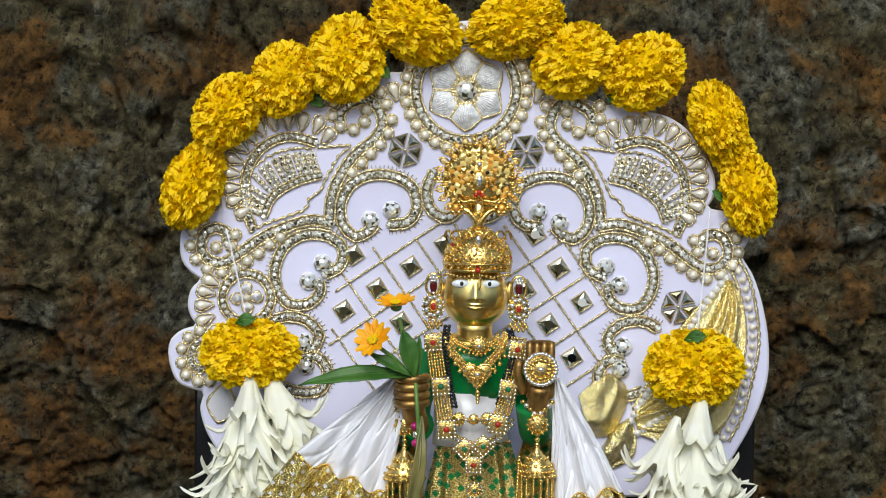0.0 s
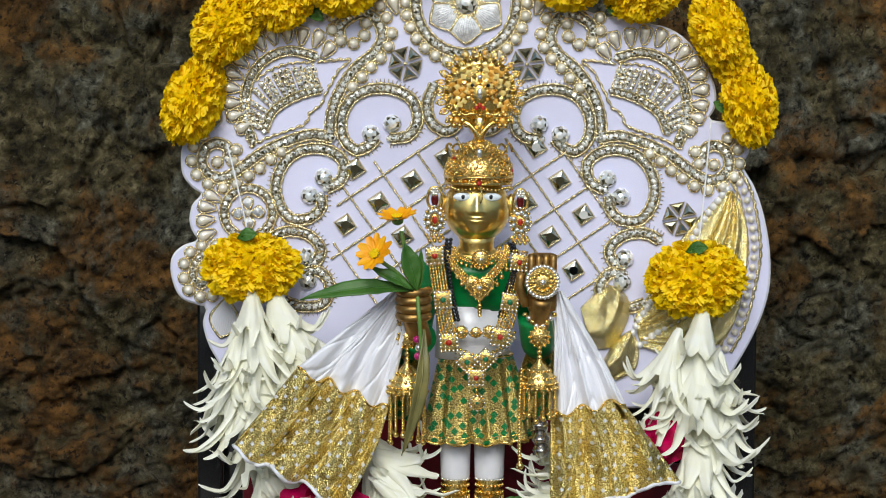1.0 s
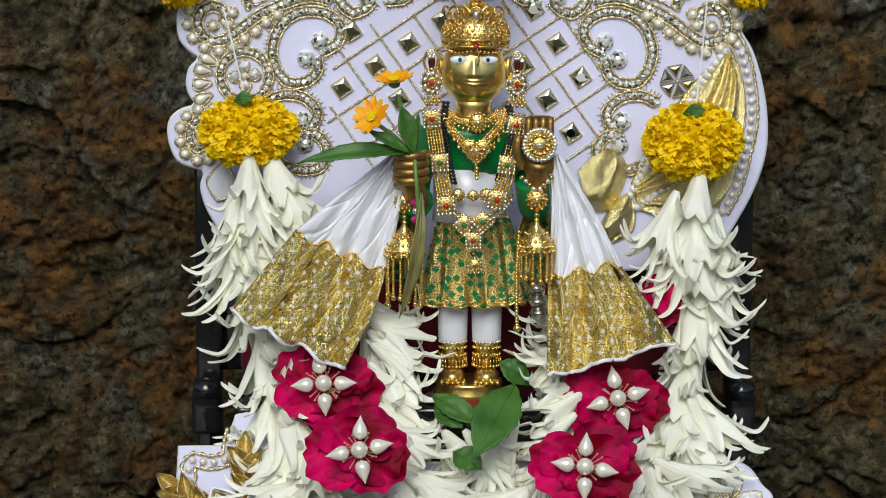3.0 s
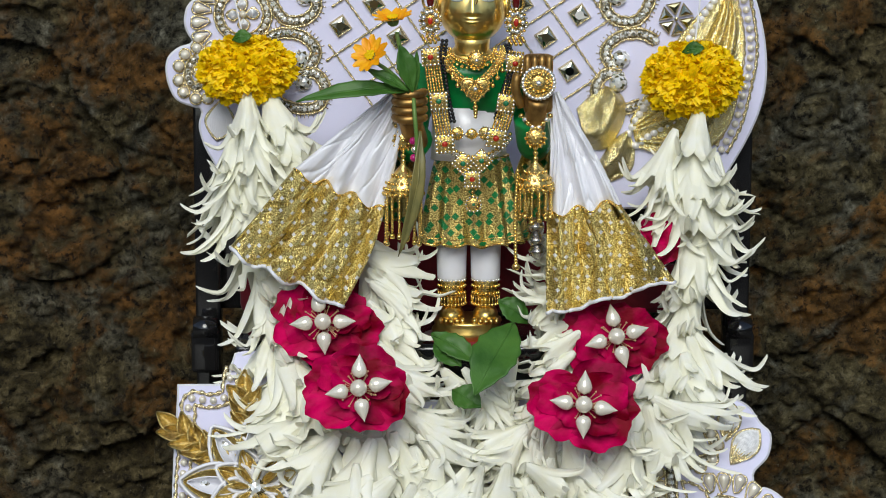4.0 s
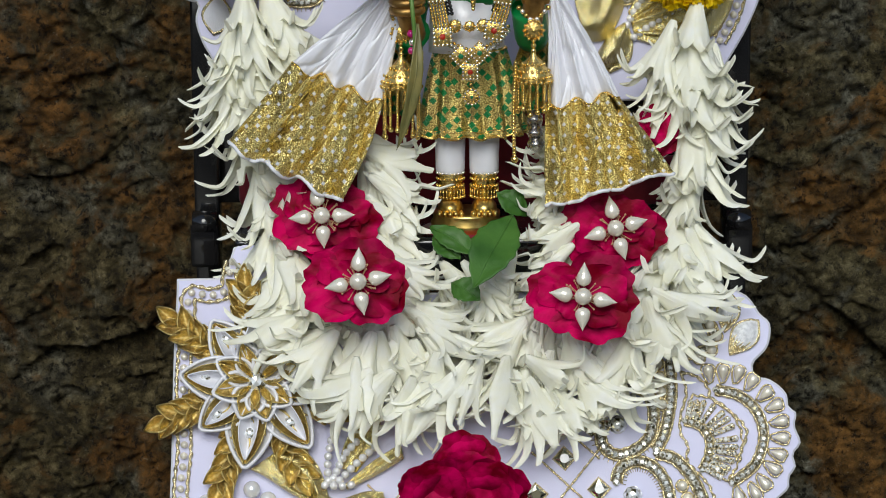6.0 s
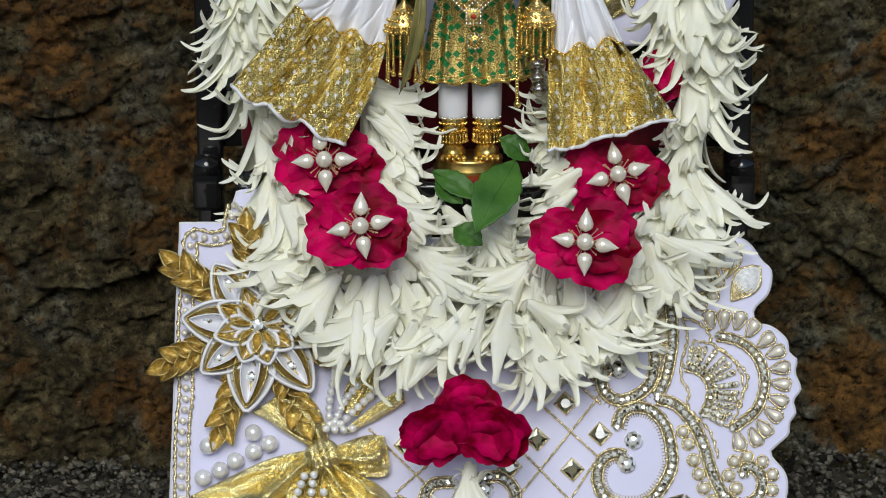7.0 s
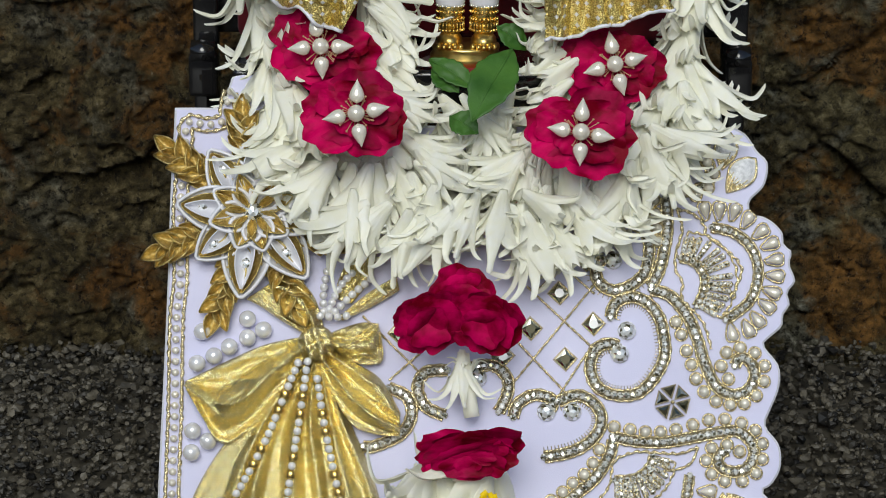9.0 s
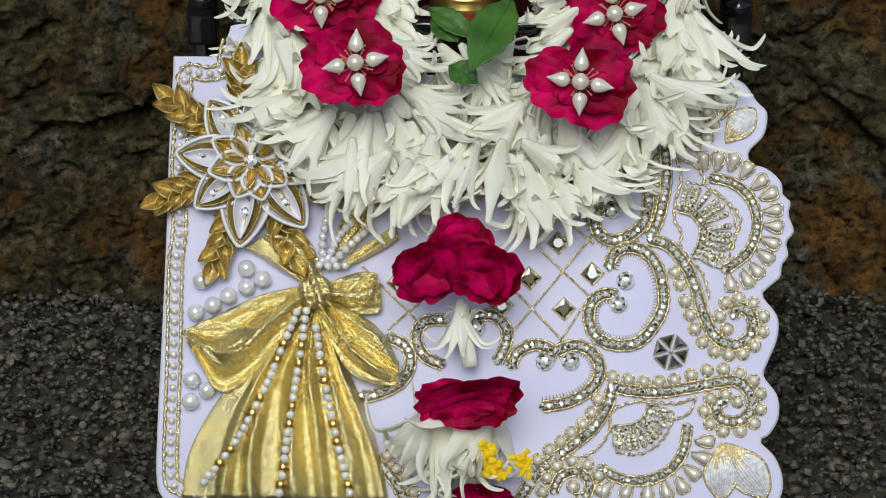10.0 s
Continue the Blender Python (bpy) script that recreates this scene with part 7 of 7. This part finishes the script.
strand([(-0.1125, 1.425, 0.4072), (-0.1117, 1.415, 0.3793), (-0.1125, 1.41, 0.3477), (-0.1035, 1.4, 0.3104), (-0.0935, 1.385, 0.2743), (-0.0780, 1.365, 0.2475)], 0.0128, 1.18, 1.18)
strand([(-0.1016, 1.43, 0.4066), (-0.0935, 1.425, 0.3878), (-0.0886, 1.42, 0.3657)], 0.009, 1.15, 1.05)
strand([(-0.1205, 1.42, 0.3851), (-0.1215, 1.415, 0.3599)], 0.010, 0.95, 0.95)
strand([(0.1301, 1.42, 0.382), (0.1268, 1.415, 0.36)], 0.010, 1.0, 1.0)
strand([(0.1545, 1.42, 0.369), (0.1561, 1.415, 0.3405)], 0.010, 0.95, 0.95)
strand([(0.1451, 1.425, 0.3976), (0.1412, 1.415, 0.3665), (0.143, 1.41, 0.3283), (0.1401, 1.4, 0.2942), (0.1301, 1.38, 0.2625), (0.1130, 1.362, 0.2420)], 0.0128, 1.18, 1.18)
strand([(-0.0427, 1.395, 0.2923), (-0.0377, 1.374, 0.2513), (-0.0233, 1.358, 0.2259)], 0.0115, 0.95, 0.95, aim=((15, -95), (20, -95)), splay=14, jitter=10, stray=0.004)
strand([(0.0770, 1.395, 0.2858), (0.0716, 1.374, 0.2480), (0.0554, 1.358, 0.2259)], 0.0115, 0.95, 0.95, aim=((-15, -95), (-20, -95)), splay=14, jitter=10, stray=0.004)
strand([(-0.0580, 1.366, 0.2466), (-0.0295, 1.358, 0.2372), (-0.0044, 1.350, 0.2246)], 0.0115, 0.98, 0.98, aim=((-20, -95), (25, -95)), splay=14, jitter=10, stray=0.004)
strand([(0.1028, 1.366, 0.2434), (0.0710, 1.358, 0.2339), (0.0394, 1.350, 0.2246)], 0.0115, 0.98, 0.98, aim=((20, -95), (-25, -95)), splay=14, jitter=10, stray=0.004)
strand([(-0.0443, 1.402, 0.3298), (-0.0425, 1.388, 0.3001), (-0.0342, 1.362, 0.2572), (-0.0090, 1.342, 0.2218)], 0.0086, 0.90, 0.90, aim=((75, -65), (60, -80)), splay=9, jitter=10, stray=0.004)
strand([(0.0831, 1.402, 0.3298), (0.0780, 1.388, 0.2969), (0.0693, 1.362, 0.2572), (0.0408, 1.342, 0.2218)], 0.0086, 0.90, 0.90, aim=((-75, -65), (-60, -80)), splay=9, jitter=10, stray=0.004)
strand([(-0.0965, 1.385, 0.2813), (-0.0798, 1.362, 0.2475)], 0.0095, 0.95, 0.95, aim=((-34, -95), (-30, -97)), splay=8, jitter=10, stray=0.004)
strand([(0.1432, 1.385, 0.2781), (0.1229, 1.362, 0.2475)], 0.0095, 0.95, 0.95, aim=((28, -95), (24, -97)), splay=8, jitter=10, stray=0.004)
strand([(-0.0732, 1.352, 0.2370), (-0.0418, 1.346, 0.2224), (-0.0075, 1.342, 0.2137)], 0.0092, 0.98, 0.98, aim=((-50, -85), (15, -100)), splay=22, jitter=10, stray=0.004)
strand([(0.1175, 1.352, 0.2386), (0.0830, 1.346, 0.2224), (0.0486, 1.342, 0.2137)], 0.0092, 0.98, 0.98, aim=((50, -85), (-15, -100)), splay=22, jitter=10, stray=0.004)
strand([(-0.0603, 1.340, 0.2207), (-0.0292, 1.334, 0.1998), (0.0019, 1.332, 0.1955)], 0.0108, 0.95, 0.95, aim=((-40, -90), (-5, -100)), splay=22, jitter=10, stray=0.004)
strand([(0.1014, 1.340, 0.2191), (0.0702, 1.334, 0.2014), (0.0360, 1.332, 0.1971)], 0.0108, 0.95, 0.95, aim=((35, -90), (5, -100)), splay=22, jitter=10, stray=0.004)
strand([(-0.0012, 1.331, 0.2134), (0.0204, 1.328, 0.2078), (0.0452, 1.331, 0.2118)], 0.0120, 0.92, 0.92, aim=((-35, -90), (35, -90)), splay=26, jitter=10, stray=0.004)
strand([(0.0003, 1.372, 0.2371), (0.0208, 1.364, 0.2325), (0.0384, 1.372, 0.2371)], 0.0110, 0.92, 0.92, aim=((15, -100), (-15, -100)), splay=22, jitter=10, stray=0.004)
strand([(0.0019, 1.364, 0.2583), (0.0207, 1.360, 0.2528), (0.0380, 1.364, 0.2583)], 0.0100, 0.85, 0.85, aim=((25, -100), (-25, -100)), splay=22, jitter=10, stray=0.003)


def rose_mesh(seed, rings, ruffle=1.0):
    """Wide ruffled petals laid in turns round a low centre; radius 1, opening along +z."""
    r = random.Random(seed)
    m = Mesh()
    for ring, (n, rad, rise, wide) in enumerate(rings):
        for k in range(n):
            a = 2 * math.pi * (k + 0.5 * ring) / n + r.uniform(-0.3, 0.3)
            d, o = Vector((math.cos(a), math.sin(a), 0)), Vector((-math.sin(a), math.cos(a), 0))
            ph, s, bend = r.uniform(0, 6), r.uniform(0.85, 1.12), r.uniform(-0.12, 0.12)

            def f(u, v):
                e = 2 * u - 1
                w = wide * math.sin(math.pi * (0.08 + 0.60 * v)) ** 0.8
                rr = rad * s * v * (1 - 0.22 * e * e * v + 0.05 * v * math.sin(7 * e + ph))
                edge = ruffle * (0.12 * v * v * math.sin(4 * e + ph) + 0.06 * v * math.sin(9 * e + ph * 2))
                return d * rr + o * (w * e) + Vector((0, 0, rise * (1 - v) * 0.2 + rise * v * (1 - 0.5 * v) + edge + bend * v + 0.10 * e * e * v + 0.06 * ring))

            sheet(m, f, 9, 8)
    return m


def rose_data(name, seed, rings, ruffle=1.0):
    return rose_mesh(seed, rings, ruffle).data(name, PETAL_RED)


PEARL_ROSE = pearl_mesh(0.0048, PEARL, False)
OPEN_ROSE = [rose_data("petals", s, ((5, 1.04, 0.10, 0.60), (4, 0.84, 0.20, 0.52), (3, 0.55, 0.30, 0.34))) for s in (1, 2, 3, 4)]
ROUND_DROP = drop_mesh(0.0046, 0.0132, PEARL, False)
for i, (c, w, hh) in enumerate((((-0.0672, 1.373, 0.2822), 100, 72), ((-0.0458, 1.324, 0.2558), 98, 78), ((0.0955, 1.374, 0.2740), 100, 72), ((0.0748, 1.322, 0.2475), 100, 78))):
    flower = thing("rose", None, "flattened crimson rose with a pearl cross on the garland", "rose", Matrix.Translation(c) @ pose(0, 0, 0, 72), "roses on the garland")
    part("petals", OPEN_ROSE[i], flower, m=Matrix.Diagonal((w * 0.000302, hh * 0.000302, 0.019, 1)))
    for k in range(4):
        q = pose(0, 0, 0.0085, 0, 0, (8, 5, 12, -8)[i] + 90 * k + random.uniform(-8, 8)) @ Matrix.Translation((0, 0.0112, 0)) @ pose(0, 0, 0, 6, 0, 0)
        part("drop_pearl", ROUND_DROP, flower, m=q)
    part("pearl", PEARL_ROSE, flower, m=Matrix.Translation((0, 0, 0.0085)))
    st = Mesh()
    for k in range(26):
        a = random.uniform(0, 6.28)
        e = Vector((0.011 * math.cos(a), 0.011 * math.sin(a), 0.011)) * random.uniform(0.6, 1.0)
        tube(st, [Vector((0, 0, 0.003)), e], 0.0003, 4)
        ball(st, e, 0.0007, 5, 4)
    part("stamens", st.data("stamens", mat("stamen", (0.55, 0.32, 0.18), 0.6)), flower, kind="stuff")


def front(p, lift):
    """A place over the front board, lift metres off it."""
    return FRONT @ Vector((p[0], p[1], lift))


deep = ((4, 1.0, 0.42, 0.86), (4, 0.84, 0.70, 0.78), (3, 0.56, 0.92, 0.56))
ROUND_ROSE = [rose_data("petals", s, deep, 0.28) for s in (11, 12, 13)]
tilt = FRONT.to_3x3().to_4x4()
drop = thing("rose_drop", None, "paired dark crimson roses hanging under the garland", "rose", Matrix.Translation(front((0.0095, 0.1390), 0.038)) @ tilt)
for dx, s, rx, rz, i in ((-0.0165, 0.0200, 34, 20, 0), (0.0165, 0.0200, 34, -15, 1), (0.0, 0.0190, 14, 80, 2)):
    part("petals", ROUND_ROSE[i], drop, m=pose(dx, 0.007 if i == 2 else -0.003, 0.004 if i < 2 else -0.004, rx, 0, rz) @ Matrix.Diagonal((s, s, s * 0.8, 1)))
m = Mesh()
tube(m, [front(q, h_) for q, h_ in zip(spline([(0.0138, 0.117), (0.0159, 0.1), (0.0187, 0.0817)], 0.004), [0.012] * 99)], lambda t: 0.0032 + 0.0014 * t, 12)
stemf = thing("tube_flower", None, "white tubular flower with curled petals between the roses", "flower", Matrix.Identity(4))
part("tube", m.data("tube", PETAL_WHITE), stemf)
for at_, a, s in (((0.0128, 0.1162), 0, 0.74), ((0.0152, 0.1006), 180, 0.42)):
    part("floret", FLORETS[1], stemf, m=Matrix.Translation(front(at_, 0.014)) @ tilt @ pose(0, 0, 0, -90 if a == 0 else 90, 0, 0) @ Matrix.Diagonal((s, s * 0.6, s, 1)))
low_rose = thing("rose", None, "ruffled crimson rose above the white blossom", "rose", Matrix.Translation(front((0.0169, 0.0668), 0.041)) @ tilt, "hanging roses")
part("petals", ROUND_ROSE[1], low_rose, m=pose(0, 0, 0, 45, 0, 10) @ Matrix.Diagonal((0.0290, 0.0175, 0.014, 1)))
part("petals", OPEN_ROSE[2], low_rose, m=pose(0, -0.004, 0.003, 25, 0, 0) @ Matrix.Diagonal((0.0275, 0.0150, 0.013, 1)))
end = thing("white_blossom", None, "drooping white blossom with yellow stamens under the rose", "flower", Matrix.Translation(front((0.016, 0.0395), 0.010)) @ tilt)
for k, (dx, dy, rz, s) in enumerate(((0, 0.018, 0, 1.25), (-0.014, 0.016, -40, 1.35), (0.016, 0.016, 32, 1.2), (-0.006, 0.008, -10, 1.2), (-0.016, 0.006, -26, 1.15), (0.018, 0.018, 50, 1.4), (0.012, 0.008, 16, 1.0))):
    part("floret", FLORETS[k % 6], end, m=pose(dx, dy + 0.006, 0.002 * k, -90, 0, 0) @ pose(0, 0, 0, 0, -rz, 40 * k) @ Matrix.Diagonal((s, s * 0.6, s, 1)))
st = Mesh()
for k in range(60):
    cx, cy = random.choice(((0.016, -0.012), (0.012, -0.005), (0.030, -0.010)))
    sheet(st, lambda u, v, x=cx + random.uniform(-0.005, 0.005), y=cy + random.uniform(-0.006, 0.006), a=random.uniform(0, 6), z=random.uniform(0.024, 0.030):
          (x + 0.002 * (2 * u - 1) * math.cos(a) - 0.003 * v * math.sin(a), y + 0.002 * (2 * u - 1) * math.sin(a) + 0.003 * v * math.cos(a), z + 0.0015 * math.sin(3 * v)), 2, 2)
part("stamens", st.data("stamens", PETAL_YELLOW), end, kind="stuff")
part("petals", ROUND_ROSE[2], end, "dark red rose under the blossom", m=pose(0.010, -0.030, 0.002, 40) @ Matrix.Diagonal((0.017, 0.014, 0.012, 1)))
side_rose = thing("rose", None, "dark red rose tucked behind the shawl", "rose", Matrix.Translation((0.1226, 1.41, 0.3254)) @ pose(0, 0, 0, 75), "hanging roses")
part("petals", ROUND_ROSE[0], side_rose, m=Matrix.Diagonal((0.013, 0.015, 0.012, 1)))

for a, b, w in (((0.0385, 1.362, 0.2849), (0.0162, 1.322, 0.2531), 0.026), ((-0.0072, 1.374, 0.2766), (0.0197, 1.36, 0.2629), 0.014), ((0.0477, 1.385, 0.2809), (0.0301, 1.385, 0.2938), 0.016), ((0.0047, 1.345, 0.251), (0.0201, 1.335, 0.2438), 0.016), ((-0.0053, 1.372, 0.2722), (0.0094, 1.362, 0.2605), 0.015)):
    m = Mesh()
    leaf_sheet(m, a, b, w, (0, -0.8, 0.6), 0.05, nu=12, nv=26, power=0.95, seed=w * 900)
    thick(thing("leaf", m.data("leaf", LEAF), "fresh green leaf in front of the plinth", "leaf", group="leaves before the plinth"), 0.0004)
